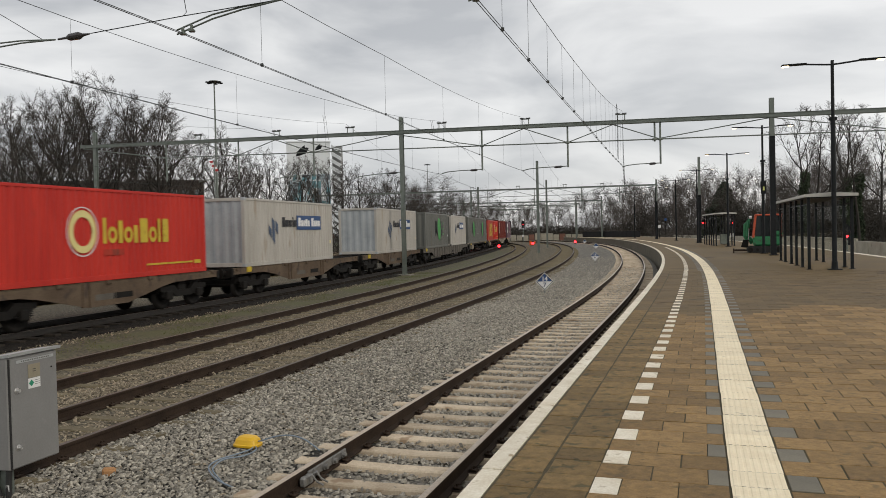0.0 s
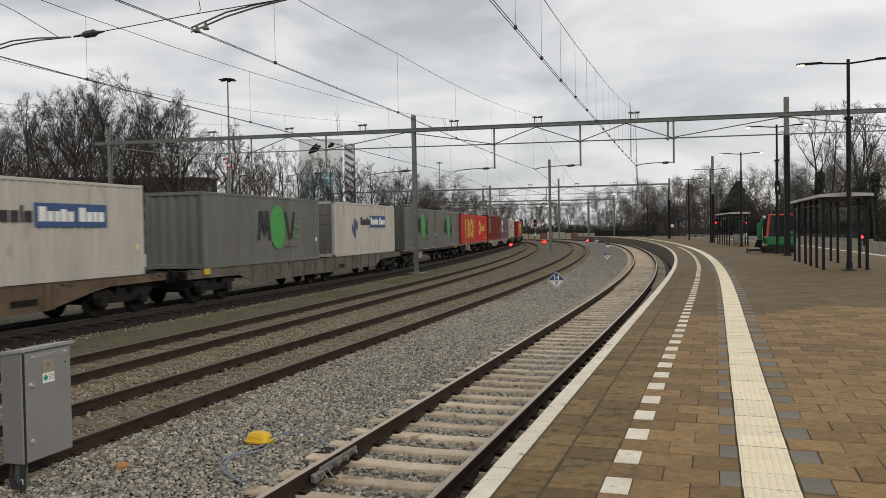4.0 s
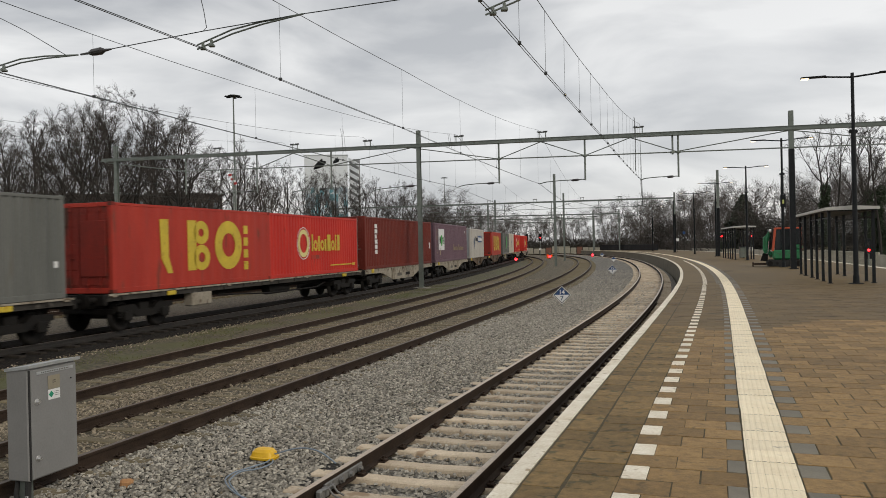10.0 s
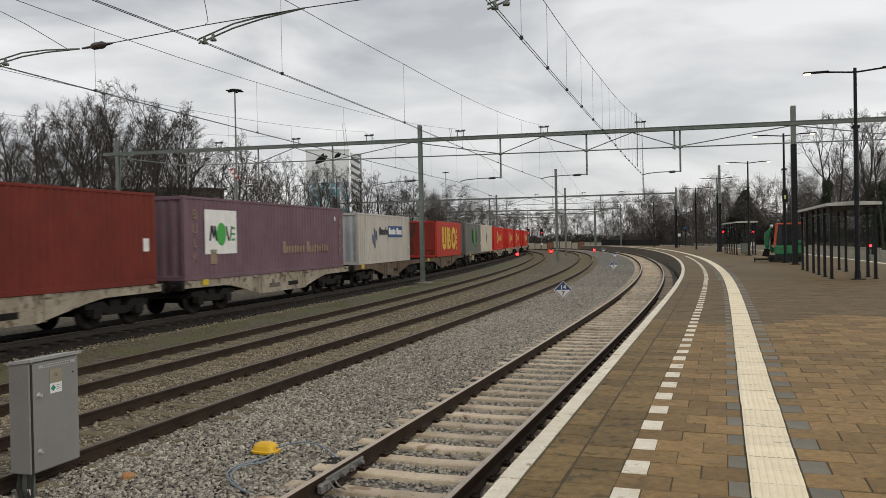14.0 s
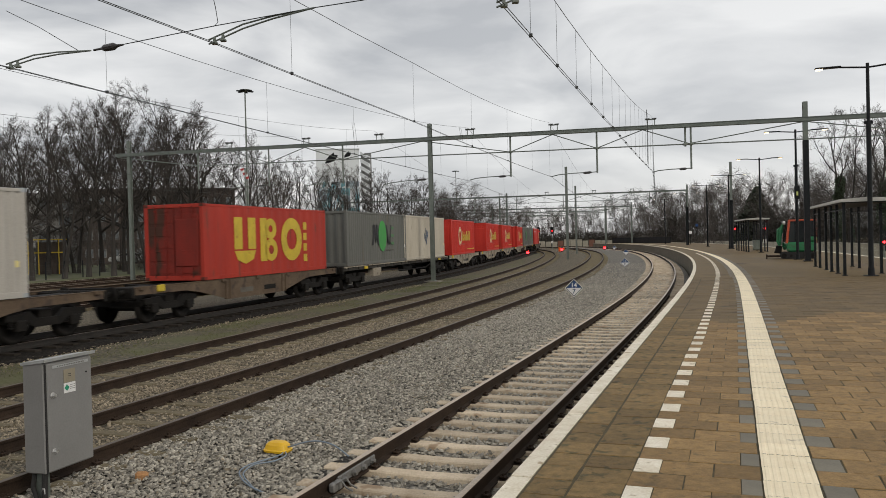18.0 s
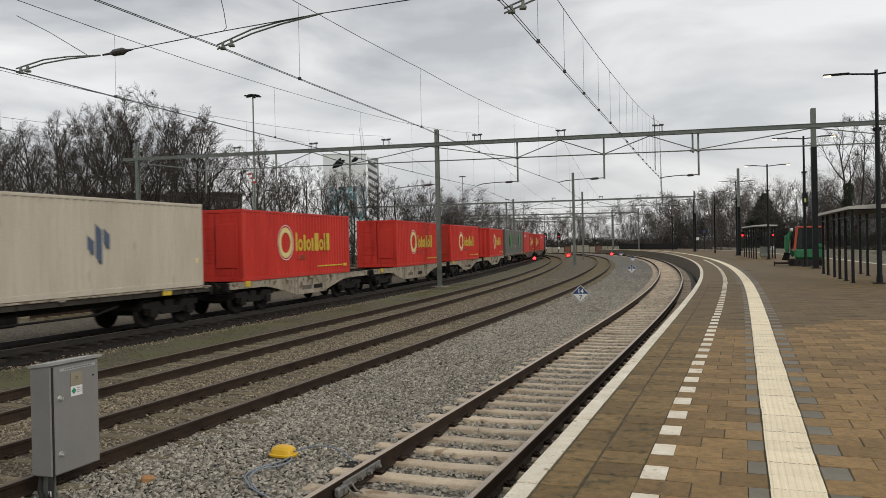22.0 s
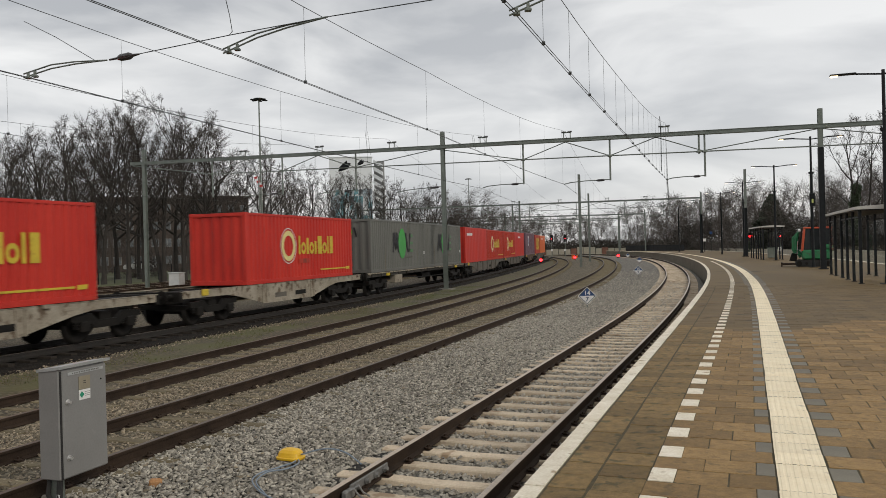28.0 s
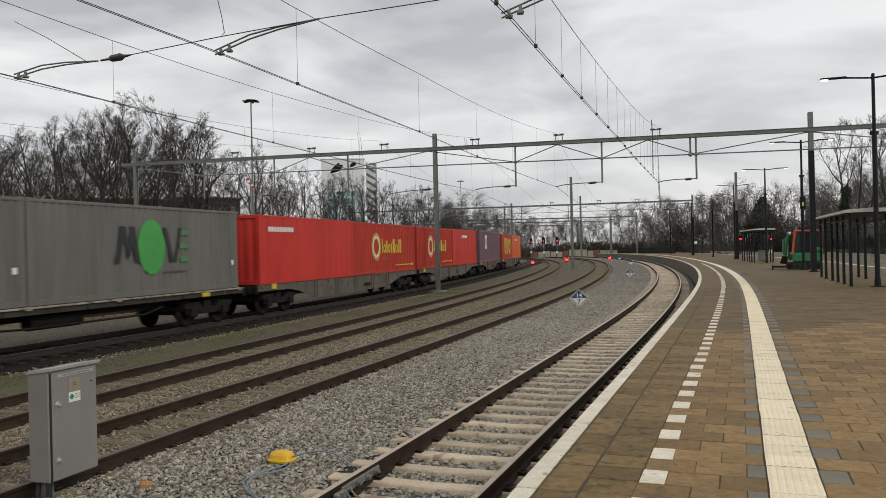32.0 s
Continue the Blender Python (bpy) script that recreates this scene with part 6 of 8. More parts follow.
def cabinet():
    # the near upright edge stands at the origin, the door runs along +y, the plain side along -x
    base = Vector((-4.08, 8.02, -0.2))
    ang = -math.degrees(math.atan2(0.20, 0.61))
    cb = thing("relay_cabinet", "grey steel trackside cabinet on legs, closed", "cabinet", Matrix.Translation(base) @ pose(0, 0, 0, 0, 0, ang))
    W, D, z0, z1 = 0.66, 0.27, 0.30, 1.45
    g = Solid()
    g.box(-D, 0, 0, W, z0, z1, 0.012)
    part("housing", g, CAB_GREY, cb)
    g = Solid()
    g.box(0.002, 0.022, 0.03, W - 0.01, z0 + 0.015, z1 - 0.02, 0.006)
    door = part("door", g, CAB_GREY, cb, "flush grey door with two locks")
    # Black strip added for the shade in the gap beside the door.
    g = Solid()
    g.box(-0.001, 0.012, 0.012, 0.029, z0 + 0.01, z1 - 0.02)
    part("door_seal", g, RUBBER, cb, "dark strip standing in for the shaded gap at the door's edge")
    for z in (0.52, 1.1):
        g = Solid()
        g.tube((0.02, 0.1, z), (0.028, 0.1, z), 0.032, 0.03, sides=14)
        g.tube((0.028, 0.1, z), (0.06, 0.1, z), 0.024, 0.018, sides=14)
        part("lock", g, CHROME, door)
    g = Solid()
    g.tube((0.02, W - 0.09, 1.27), (0.03, W - 0.09, 1.27), 0.008, sides=8)
    part("screw", g, UNDER, door)
    g = Solid()
    g.box(0.023, 0.028, 0.1, W - 0.06, z1 - 0.075, z1 - 0.045)
    strip = part("title_strip", g, TIN, door)
    g = Solid()
    for k in range(16):
        g.box(0.0282, 0.0292, 0.16 + k * 0.024, 0.174 + k * 0.024, z1 - 0.067, z1 - 0.053)
    tagged(part("strip_lettering", g, GREY_BOX, strip), kind="stuff")
    g = Solid()
    g.box(0.023, 0.027, 0.25, 0.41, 1.2, 1.34)
    part("old_label", g, plain("faded_tan_paper", (0.27, 0.235, 0.165), 0.7), door, "yellowed paper label")
    g = Solid()
    g.box(0.0275, 0.0285, 0.31, 0.35, 1.283, 1.290)
    g.box(0.0275, 0.0285, 0.31, 0.35, 1.262, 1.268)
    part("label_mark", g, BLACK_MARK, door)
    g = Solid()
    g.box(0.023, 0.027, 0.25, 0.41, 1.09, 1.195)
    lb = part("white_label", g, WHITE_MARK, door, "white label with a green diamond")
    g = Solid()
    g.prism([(0.255, 1.145), (0.29, 1.18), (0.325, 1.145), (0.29, 1.11)], "x", 0.0275, 0.0285)
    part("green_diamond", g, plain("green_sticker", (0.01, 0.26, 0.14), 0.5), lb)
    g = Solid()
    for k in range(3):
        g.box(0.0275, 0.0283, 0.335, 0.40, 1.165 - k * 0.02, 1.170 - k * 0.02)
    tagged(part("label_lettering", g, GREY_BOX, lb), kind="stuff")
    g = Solid()
    g.prism([(-D - 0.006, z1 - 0.035), (0.035, z1 + 0.003), (0.04, z1 + 0.035), (-D - 0.006, z1 - 0.005)], "y", -0.012, W + 0.04)
    part("rain_cover", g, TIN, cb, "sloping zinc rain cover")
    g = Solid()
    g.box(-0.2, -0.1, 0.06, 0.16, -0.15, z0 + 0.01, 0.008)
    part("post", g, GALV, cb)
    g = Solid()
    g.path([(-0.2, 0.06, z0), (-0.2, 0.03, 0.15), (-0.14, 0.02, 0.02), (0.02, 0.0, -0.08), (0.15, -0.1, -0.15)], 0.024, 8)
    g.path([(-0.05, 0.04, z0), (-0.04, 0.02, 0.1), (-0.02, 0.0, -0.12)], 0.03, 8)
    part("cable", g, RUBBER, cb, "black cables running into the ballast")
    g = Solid()
    g.box(-0.055, -0.015, -0.002, 0.0, 0.10, 0.16)
    part("cable_tag", g, WHITE_MARK, cb)


cabinet()


def detector():
    p = Vector((-2.04, 9.64, -0.2))
    d = thing("axle_detector_box", "bright yellow plastic trackside box in the ballast", "trackside box", Matrix.Translation(p) @ pose(0, 0, 0, 0, 0, -24))
    g = Solid()
    rings = []
    for z, rx, ry in ((0.055, 0.168, 0.12), (0.08, 0.172, 0.125), (0.09, 0.158, 0.112), (0.14, 0.14, 0.096), (0.172, 0.105, 0.07), (0.185, 0.05, 0.03)):
        rings.append([(rx * (abs(math.cos(q)) ** 0.55) * (1 if math.cos(q) > 0 else -1), ry * (abs(math.sin(q)) ** 0.55) * (1 if math.sin(q) > 0 else -1), z) for q in [2 * math.pi * i / 28 for i in range(28)]])
    vs = [v for r in rings for v in r]
    fs = [(j * 28 + i, j * 28 + (i + 1) % 28, (j + 1) * 28 + (i + 1) % 28, (j + 1) * 28 + i) for j in range(len(rings) - 1) for i in range(28)] + [tuple(range(28)), tuple(range(140, 168))]
    g.add(vs, fs)
    part("cover", g, surface("yellow_plastic", (0.72, 0.40, 0.012), (0.82, 0.50, 0.02), 3, 0.4, 0.03, 60, spots=(0.6, 0.36, 0.03), spot_scale=8), d, "yellow plastic cover", smooth=False)
    g = Solid()
    g.box(-0.09, 0.09, -0.06, 0.06, -0.12, 0.057, 0.01)
    part("foot", g, DARK_STEEL, d, "black metal foot")


detector()
CABLE_GREY = plain("grey_blue_cable", (0.20, 0.25, 0.30), 0.5)


def loose_cable(label, pts):
    g = Solid()
    fine = []
    pts = [Vector(p) for p in pts]
    for i in range(len(pts) - 1):
        p0, p1, p2, p3 = pts[max(i - 1, 0)], pts[i], pts[i + 1], pts[min(i + 2, len(pts) - 1)]
        for k in range(6):
            t = k / 6
            fine.append(0.5 * ((2 * p1) + (p2 - p0) * t + (2 * p0 - 5 * p1 + 4 * p2 - p3) * t * t + (3 * p1 - p0 - 3 * p2 + p3) * t ** 3))
    fine.append(pts[-1])
    g.path(fine, 0.009, 6)
    single("cable", g, CABLE_GREY, label, "cable", group="loose cables")


loose_cable("thin blue-grey cable looping over the ballast", [(-2.0, 9.62, -0.12), (-1.95, 9.45, -0.13), (-2.06, 9.15, -0.11), (-2.23, 8.98, -0.12), (-2.29, 8.77, -0.13), (-2.21, 8.51, -0.13), (-2.05, 8.24, -0.14), (-1.86, 8.06, -0.16)])
loose_cable("second blue-grey cable beside the yellow box", [(-1.97, 9.6, -0.12), (-1.89, 9.38, -0.13), (-1.97, 9.06, -0.11), (-2.16, 8.95, -0.11), (-2.23, 8.78, -0.13), (-2.19, 8.55, -0.13), (-1.98, 8.18, -0.16)])
loose_cable("grey cable arching from the yellow box to the rail", [(-1.96, 9.62, -0.1), (-1.86, 9.56, -0.07), (-1.67, 9.5, -0.01), (-1.49, 9.44, 0.01), (-1.31, 9.38, -0.03), (-1.13, 9.32, -0.15)])


ZINC = surface("dull_zinc_plate", (0.17, 0.165, 0.155), (0.29, 0.285, 0.27), 6, 0.5, 0.1, 50, 0.3)


def rail_joint():
    """An insulated joint with bolted plates on the outer rail of the platform track."""
    j = thing("rail_joint", "bolted rail joint with grey fishplates and small clamps", "rail joint", at(0.35, RAILHEAD, 0))
    for sx in (-1, 1):
        g = Solid()
        g.box(sx * 0.03 - 0.014, sx * 0.03 + 0.014, -0.45, 0.45, -0.135, -0.045, 0.008)
        part("fishplate", g, ZINC, j)
    for i in range(4):
        g = Solid()
        y = -0.34 + i * 0.225
        g.tube((-0.06, y, -0.09), (0.075, y, -0.09), 0.016, sides=6)
        g.tube((-0.075, y, -0.09), (-0.045, y, -0.09), 0.034, sides=6)
        g.tube((0.045, y, -0.09), (0.062, y, -0.09), 0.042, sides=12)
        g.tube((0.062, y, -0.09), (0.095, y, -0.09), 0.03, sides=6)
        part("bolt", g, ZINC, j)
    for y in (-0.62, -0.52):
        g = Solid()
        g.box(0.04, 0.11, y - 0.045, y + 0.045, -0.15, -0.05, 0.015)
        g.path([(0.1, y, -0.06), (0.16, y + 0.02, -0.03), (0.2, y + 0.04, -0.1), (0.24, y + 0.1, -0.15)], 0.012, 6)
        part("cable_clamp", g, ZINC, j)


rail_joint()

g = Solid()
g.box(-0.07, 0.07, -0.045, 0.045, -0.05, 0.045, 0.02)
single("brick", g, surface("orange_brick", (0.34, 0.16, 0.06), (0.46, 0.25, 0.11), 8, 0.9, 0.3, 60), "broken orange-brown brick among the ballast stones", "brick", at(-0.35, 3.05, -0.15, 40) @ pose(0, 0, 0, 8, 5, 0))
# a plank left beside the freight track, and a brick among the stones
g = Solid()
g.box(-0.09, 0.09, -1.4, 1.4, 0, 0.05, 0.008)
single("plank", g, surface("bleached_plank", (0.3, 0.29, 0.27), (0.42, 0.41, 0.39), 3, 0.85, 0.2, 40, streak=(14, 1, 14)), "pale weathered plank lying by the track", "plank", at(0.9, 12.55, -0.19, 4))


# ---- trees ----
BARK = surface("grey_brown_bark", (0.024, 0.021, 0.018), (0.058, 0.050, 0.043), 3, 0.95, 0.5, 30, streak=(1, 1, 0.25))
TWIG = surface("dark_twigs", (0.046, 0.039, 0.034), (0.088, 0.075, 0.066), 1.5, 0.95, 0, 20)
FAR_TWIG = surface("grey_brown_twigs", (0.062, 0.053, 0.047), (0.118, 0.102, 0.090), 0.3, 0.95, 0, 12, vary=0.25, island=True)
IVY = surface("dark_ivy", (0.016, 0.028, 0.012), (0.045, 0.062, 0.028), 2, 0.7, 0, 20)
CONIFER = surface("dark_conifer", (0.028, 0.036, 0.025), (0.060, 0.072, 0.046), 1.2, 0.8, 0, 20)


def tree_shape(seed, height, limbs=14, second=8, third=6, twigs=7, spread_=0.30, clear=0.3, twig=0.023, girth=0.017, forked=0, round_=(6, 4, 3), shoots=2, reach=1.5):
    """A trunk with winding limbs that rise from it all the way up, their branches, side branches and fine curling twigs, within a domed crown."""
    rng = random.Random(seed)
    wood, fine = Solid(), Solid()
    up = Vector((0, 0, 1))

    def turned(d, angle):
        u = d.orthogonal().normalized()
        u.rotate(Matrix.Rotation(rng.uniform(0, 2 * math.pi), 3, d))
        return (d * math.cos(angle) + u * math.sin(angle)).normalized()

    def winding(p, d, length, segs, wob, lift):
        pts, dirs = [p.copy()], [d.copy()]
        for i in range(segs):
            d = (d + Vector((rng.uniform(-wob, wob), rng.uniform(-wob, wob), rng.uniform(-wob, wob) + lift))).normalized()
            pts.append(pts[-1] + d * (length / segs))
            dirs.append(d.copy())
        return pts, dirs

    def along(pts, dirs, t):
        k = min(len(pts) - 2, int(t * (len(pts) - 1)))
        return pts[k].lerp(pts[k + 1], t * (len(pts) - 1) - k), dirs[k + 1]

    def blade(p, q, w):
        u = (q - p).cross(Vector((rng.uniform(-1, 1), rng.uniform(-1, 1), rng.uniform(-1, 1)))).normalized() * w * 0.5
        fine.add([p - u, p + u, q + u * 0.55, q - u * 0.55], [(0, 1, 2, 3)])

    def whip(p, d, length, w):
        pts, dirs = winding(p, d, length, shoots, 0.36, 0.09)
        for a, b in zip(pts, pts[1:]):
            u = (b - a).cross(Vector((rng.uniform(-1, 1), rng.uniform(-1, 1), rng.uniform(-1, 1)))).normalized() * w * 0.55
            fine.add([a - u, a + u, b], [(0, 1, 2)])

    def side_branch(p, d, length, r):
        pts, dirs = winding(p, d, length, 3, 0.34, 0.06)
        for a, b in zip(pts, pts[1:]):
            blade(a, b, r * 2)
        for k in range(twigs):
            b, bd = along(pts, dirs, rng.uniform(0.15, 1.0))
            whip(b, turned(bd, rng.uniform(0.25, 0.85)), length * rng.uniform(0.35, 0.7) * reach, twig)

    def branch(p, d, length, r):
        pts, dirs = winding(p, d, length, 4, 0.26, 0.09)
        if round_[2]:
            wood.path(pts, [r * (1 - 0.7 * i / 4) for i in range(5)], round_[2])
        else:
            for a, b in zip(pts, pts[1:]):
                blade(a, b, r * 1.8)
        for k in range(third):
            t = 0.36 + 0.64 * (k + rng.random()) / third
            b, bd = along(pts, dirs, min(t, 0.999))
            side_branch(b, turned(bd, rng.uniform(0.35, 0.95)), length * rng.uniform(0.36, 0.6) * (1.1 - 0.4 * t), max(twig * 0.6, r * 0.4))

    def limb(p, d, length, r):
        pts, dirs = winding(p, d, length, 6, 0.17, 0.10)
        wood.path(pts, [r * (1 - 0.75 * i / 6) for i in range(7)], round_[1])
        for k in range(second):
            t = 0.34 + 0.66 * (k + rng.random()) / second
            b, bd = along(pts, dirs, min(t, 0.999))
            branch(b, turned(bd, rng.uniform(0.35, 0.9)), length * rng.uniform(0.3, 0.5) * (1.15 - 0.5 * t), r * (1 - 0.7 * t) * 0.55)

    stems = [(Vector((0, 0, -0.4)), up)]
    if forked:
        stems = [(Vector((0.25 * math.cos(2.1 * k), 0.25 * math.sin(2.1 * k), -0.4)), (up + Vector((0.13 * math.cos(2.1 * k), 0.13 * math.sin(2.1 * k), 0))).normalized()) for k in range(forked)]
    for p, d in stems:
        few = max(1, len(stems))
        pts, dirs = winding(p, d, height * 0.86, 9, 0.055, 0.03)
        r0 = height * girth / few ** 0.4
        wood.path(pts, [r0 * (1.25 if i == 0 else 1 - 0.85 * (i / 9) ** 0.8) for i in range(10)], round_[0])
        for k in range(limbs // few):
            q = (k + rng.random() * 0.8) / (limbs // few)
            t = clear + (0.99 - clear) * q
            b, bd = along(pts, dirs, min(t / 0.99, 0.999))
            g = k * 2.4 + rng.uniform(-0.5, 0.5)
            rise = 0.45 + 0.75 * q + rng.uniform(-0.15, 0.15)
            out = Vector((math.cos(g) * math.cos(rise), math.sin(g) * math.cos(rise), math.sin(rise)))
            limb(b, out, height * spread_ * (1.3 - 0.62 * q) * rng.uniform(0.8, 1.15), r0 * (1 - 0.75 * t) * 0.62)
    top = float(np.percentile([v[2] for v in fine.v], 99.3))
    k = height / top
    for sol in (wood, fine):
        sol.v = [(x * k, y * k, z * k) for x, y, z in sol.v]
    return wood, fine


def bare_tree(*args, **kw):
    wood, fine = tree_shape(*args, **kw)
    return wood.mesh("trunk", BARK, True, False), fine.mesh("crown", TWIG, False, False)


TREES = [bare_tree(3, 18), bare_tree(8, 18, limbs=13, spread_=0.34, clear=0.27), bare_tree(21, 18, limbs=15, spread_=0.27, clear=0.27), bare_tree(34, 18, limbs=14, forked=2, clear=0.3)]
SPARSE = [bare_tree(55, 14, 10, 6, 5, 5, 0.2, 0.2), bare_tree(63, 14, 10, 6, 5, 5, 0.22, 0.24)]


def tree(kind_, x, y, z, high, turn, label, group, base=18.0):
    t = thing("tree", label, "tree", Matrix.Translation((x, y, z)) @ pose(0, 0, 0, 0, 0, turn), group)
    k = high / base
    for nm, me in zip(("trunk", "crown"), kind_):
        o = part(nm, me, None, t)
        o.scale = (k, k, k)
    return t


rng = random.Random(5)
# the tall row behind the yard
ROW = [(-38.2, 65.7, 12.8), (-35.6, 64.9, 12.9), (-35.0, 67.5, 13.9), (-33.7, 70.4, 15.6), (-32.6, 73.1, 16.6), (-30.6, 73.9, 16.8), (-30.7, 78.2, 16.9), (-28.3, 77.0, 18.6), (-27.2, 79.5, 17.3), (-25.1, 80.2, 17.3), (-25.0, 84.4, 16.6),
       (-23.0, 82.9, 13.6), (-44.1, 78.4, 14.8), (-43.1, 81.3, 16.0), (-40.1, 80.6, 16.4), (-38.5, 83.6, 17.4), (-37.0, 86.4, 17.8), (-34.1, 85.4, 17.6), (-30.9, 87.7, 18.2), (-29.3, 90.4, 17.6), (-52, 84, 15), (-58, 88, 15)]
for i, (x, y, h) in enumerate(ROW):
    tree(TREES[i % 4], x, y, -0.2, h, rng.uniform(0, 360), "tall bare deciduous tree with a dense fine crown", "bare trees behind the yard")
# thinner trees before the tower block, towards the bend
BEND = [(-19.5, 79.7, 14.0), (-21.4, 93.6, 13.5), (-21.3, 101.8, 13.9), (-20.2, 106.1, 14.5), (-19.3, 110.3, 14.1), (-17.7, 114.6, 14.4), (-16.3, 118.9, 14.6), (-13.7, 117.2, 14.2), (-11.8, 121.4, 14.3), (-9.5, 125.6, 14.3), (-7.6, 129.8, 14.1), (-5.5, 133.9, 13.7), (-3.1, 140.0, 13.8), (-0.5, 150.0, 13.8), (-24.5, 123.6, 14.7), (-18.7, 130.7, 15.0), (-12.2, 137.5, 14.9)]
for i, (x, y, h) in enumerate(BEND):
    thin = i % 3 == 1
    tree(SPARSE[i % 2] if thin else TREES[i % 4], x, y, -0.2, h, rng.uniform(0, 360), "slender bare tree beside the freight line", "bare trees along the bend", 14.0 if thin else 18.0)
# the trees on the platform's far side
SPREADING = [bare_tree(71, 15, 9, 7, 5, 5, 0.29, 0.4), bare_tree(77, 15, 10, 7, 5, 5, 0.25, 0.36, forked=2)]
for i, (x, y, h) in enumerate([(43.2, 84.0, 15.6), (44.8, 84.6, 15.8), (48.2, 84.4, 15.8), (50.2, 85.5, 15.6), (54.5, 88.0, 15.0)]):
    tree(SPREADING[i % 2], x, y, -0.2, h, rng.uniform(0, 360), "bare tree with ivy round its trunk", "bare trees beyond the platform", 15.0)


def leaf_cloud(seed, pts, count, size, material, name, slim=0.6):
    """Many small turned leaf faces scattered inside soft lumps (centre, radii)."""
    r = np.random.RandomState(seed)
    per = count // len(pts)
    V_, F_ = [], []
    for c_, rad in pts:
        d = r.normal(size=(per, 3))
        d /= np.linalg.norm(d, axis=1)[:, None]
        q = d * (r.uniform(0.25, 1, per) ** 0.5)[:, None] * np.array(rad) + np.array(c_)
        u = r.normal(size=(per, 3))
        u /= np.linalg.norm(u, axis=1)[:, None]
        w = np.cross(u, r.normal(size=(per, 3)))
        w /= np.linalg.norm(w, axis=1)[:, None] + 1e-9
        sz = size * r.uniform(0.6, 1.4, per)[:, None]
        k = len(V_) and sum(len(v) for v in V_)
        V_.append(np.concatenate([q - u * sz, q + w * sz * slim, q + u * sz, q - w * sz * slim], 1).reshape(-1, 3))
        F_.append(np.arange(per * 4).reshape(-1, 4) + k)
    me = bpy.data.meshes.new(name)
    me.from_pydata(np.concatenate(V_).tolist(), [], np.concatenate(F_).tolist())
    me.materials.append(material)
    return me


# ivy on the right-hand trunks
for x, y, h in ((43.2, 84.0, 7.8), (48.2, 84.4, 7.0), (50.2, 85.5, 7.6)):
    me = leaf_cloud(int(x), [((x + 0.2 * math.sin(k), y, 0.6 + k * h / 9), (0.55, 0.55, 0.8)) for k in range(9)], 4200, 0.12, IVY, "ivy")
    single("ivy", me, IVY, "dark ivy climbing a bare tree", "ivy", group="ivy")
# a dark evergreen
for x, y, h, w_ in ((53.1, 129.6, 10.3, 8.2),):
    t = thing("conifer", "broad dark evergreen tree among bare trees", "tree", Matrix.Translation((x, y, -0.3)), "evergreens")
    g = Solid()
    g.tube((0, 0, 0), (0, 0, h * 0.9), 0.2, 0.04, 8)
    part("trunk", g, BARK, t)
    lumps, er = [], random.Random(7)
    for k in range(54):
        q = (k / 53) ** 1.25
        a_ = k * 2.4
        rad = w_ * 0.5 * (1 - q) ** 0.7 * er.uniform(0.45, 1.0)
        fat = (1.35 - 0.85 * q) * er.uniform(0.8, 1.2)
        lumps.append(((rad * math.cos(a_), rad * math.sin(a_), 0.9 + q * (h - 1.4)), (fat, fat, 0.75 * fat)))
    part("crown", leaf_cloud(int(x), lumps, 15000, 0.19, CONIFER, "crown"), None, t)


FAR_SHAPES = []
for i in range(6):
    w_, f_ = tree_shape(101 + i, 1.0, 10, 5, 3, 0, 0.30 - 0.03 * (i % 3), 0.12 + 0.04 * (i % 2), 0.003, 0.012, (i % 2) * 2, (4, 3, 0))
    k_ = len(w_.v)
    sk = np.array(f_.v)
    # fine shoots that rise from all along the branches
    rs = np.random.RandomState(40 + i)
    n_ = 1950
    at_ = sk[rs.randint(0, len(sk), n_)] + rs.normal(0, 0.028, (n_, 3))
    go = at_ * np.array((1.2, 1.2, 0)) + np.array((0, 0, 0.45)) + rs.normal(0, 0.34, (n_, 3))
    go *= (rs.uniform(0.04, 0.125, n_) / np.linalg.norm(go, axis=1))[:, None]
    side_ = np.cross(go, rs.normal(size=(n_, 3)))
    side_ *= (0.00125 / np.linalg.norm(side_, axis=1))[:, None]
    shoots = np.stack([at_ - side_, at_ + side_, at_ + go], 1).reshape(-1, 3)
    k2 = k_ + len(sk)
    FAR_SHAPES.append((np.concatenate([np.array(w_.v), sk, shoots]), list(w_.f) + [tuple(j + k_ for j in f) for f in f_.f] + [(k2 + 3 * j, k2 + 3 * j + 1, k2 + 3 * j + 2) for j in range(n_)]))


def far_wood(label, spots_, seed, broad=1.1):
    """Woodland too far off to count: many fine bare crowns in one mesh."""
    r = random.Random(seed)
    V_, F_, k = [], [], 0
    for x, y, h in spots_:
        v, f = FAR_SHAPES[r.randrange(6)]
        a_ = r.uniform(0, 2 * math.pi)
        ca, sa = math.cos(a_), math.sin(a_)
        b_ = h * broad * r.uniform(0.85, 1.2)
        V_.append(np.stack([x + (v[:, 0] * ca - v[:, 1] * sa) * b_, y + (v[:, 0] * sa + v[:, 1] * ca) * b_, v[:, 2] * h - 0.5], 1))
        F_ += [tuple(j + k for j in q) for q in f]
        k += len(v)
    me = bpy.data.meshes.new("woodland")
    me.from_pydata(np.concatenate(V_).tolist(), [], F_)
    me.materials.append(FAR_TWIG)
    single("woodland", me, FAR_TWIG, label, "woodland", kind="stuff")


def scatter(seed, count, x0, x1, y0, y1, h0, h1):
    r = random.Random(seed)
    return [(x0 + (x1 - x0) * i / max(1, count - 1) + r.uniform(-1.5, 1.5), y0 + (y1 - y0) * i / max(1, count - 1) + r.uniform(-5, 5), r.uniform(h0, h1)) for i in range(count)]


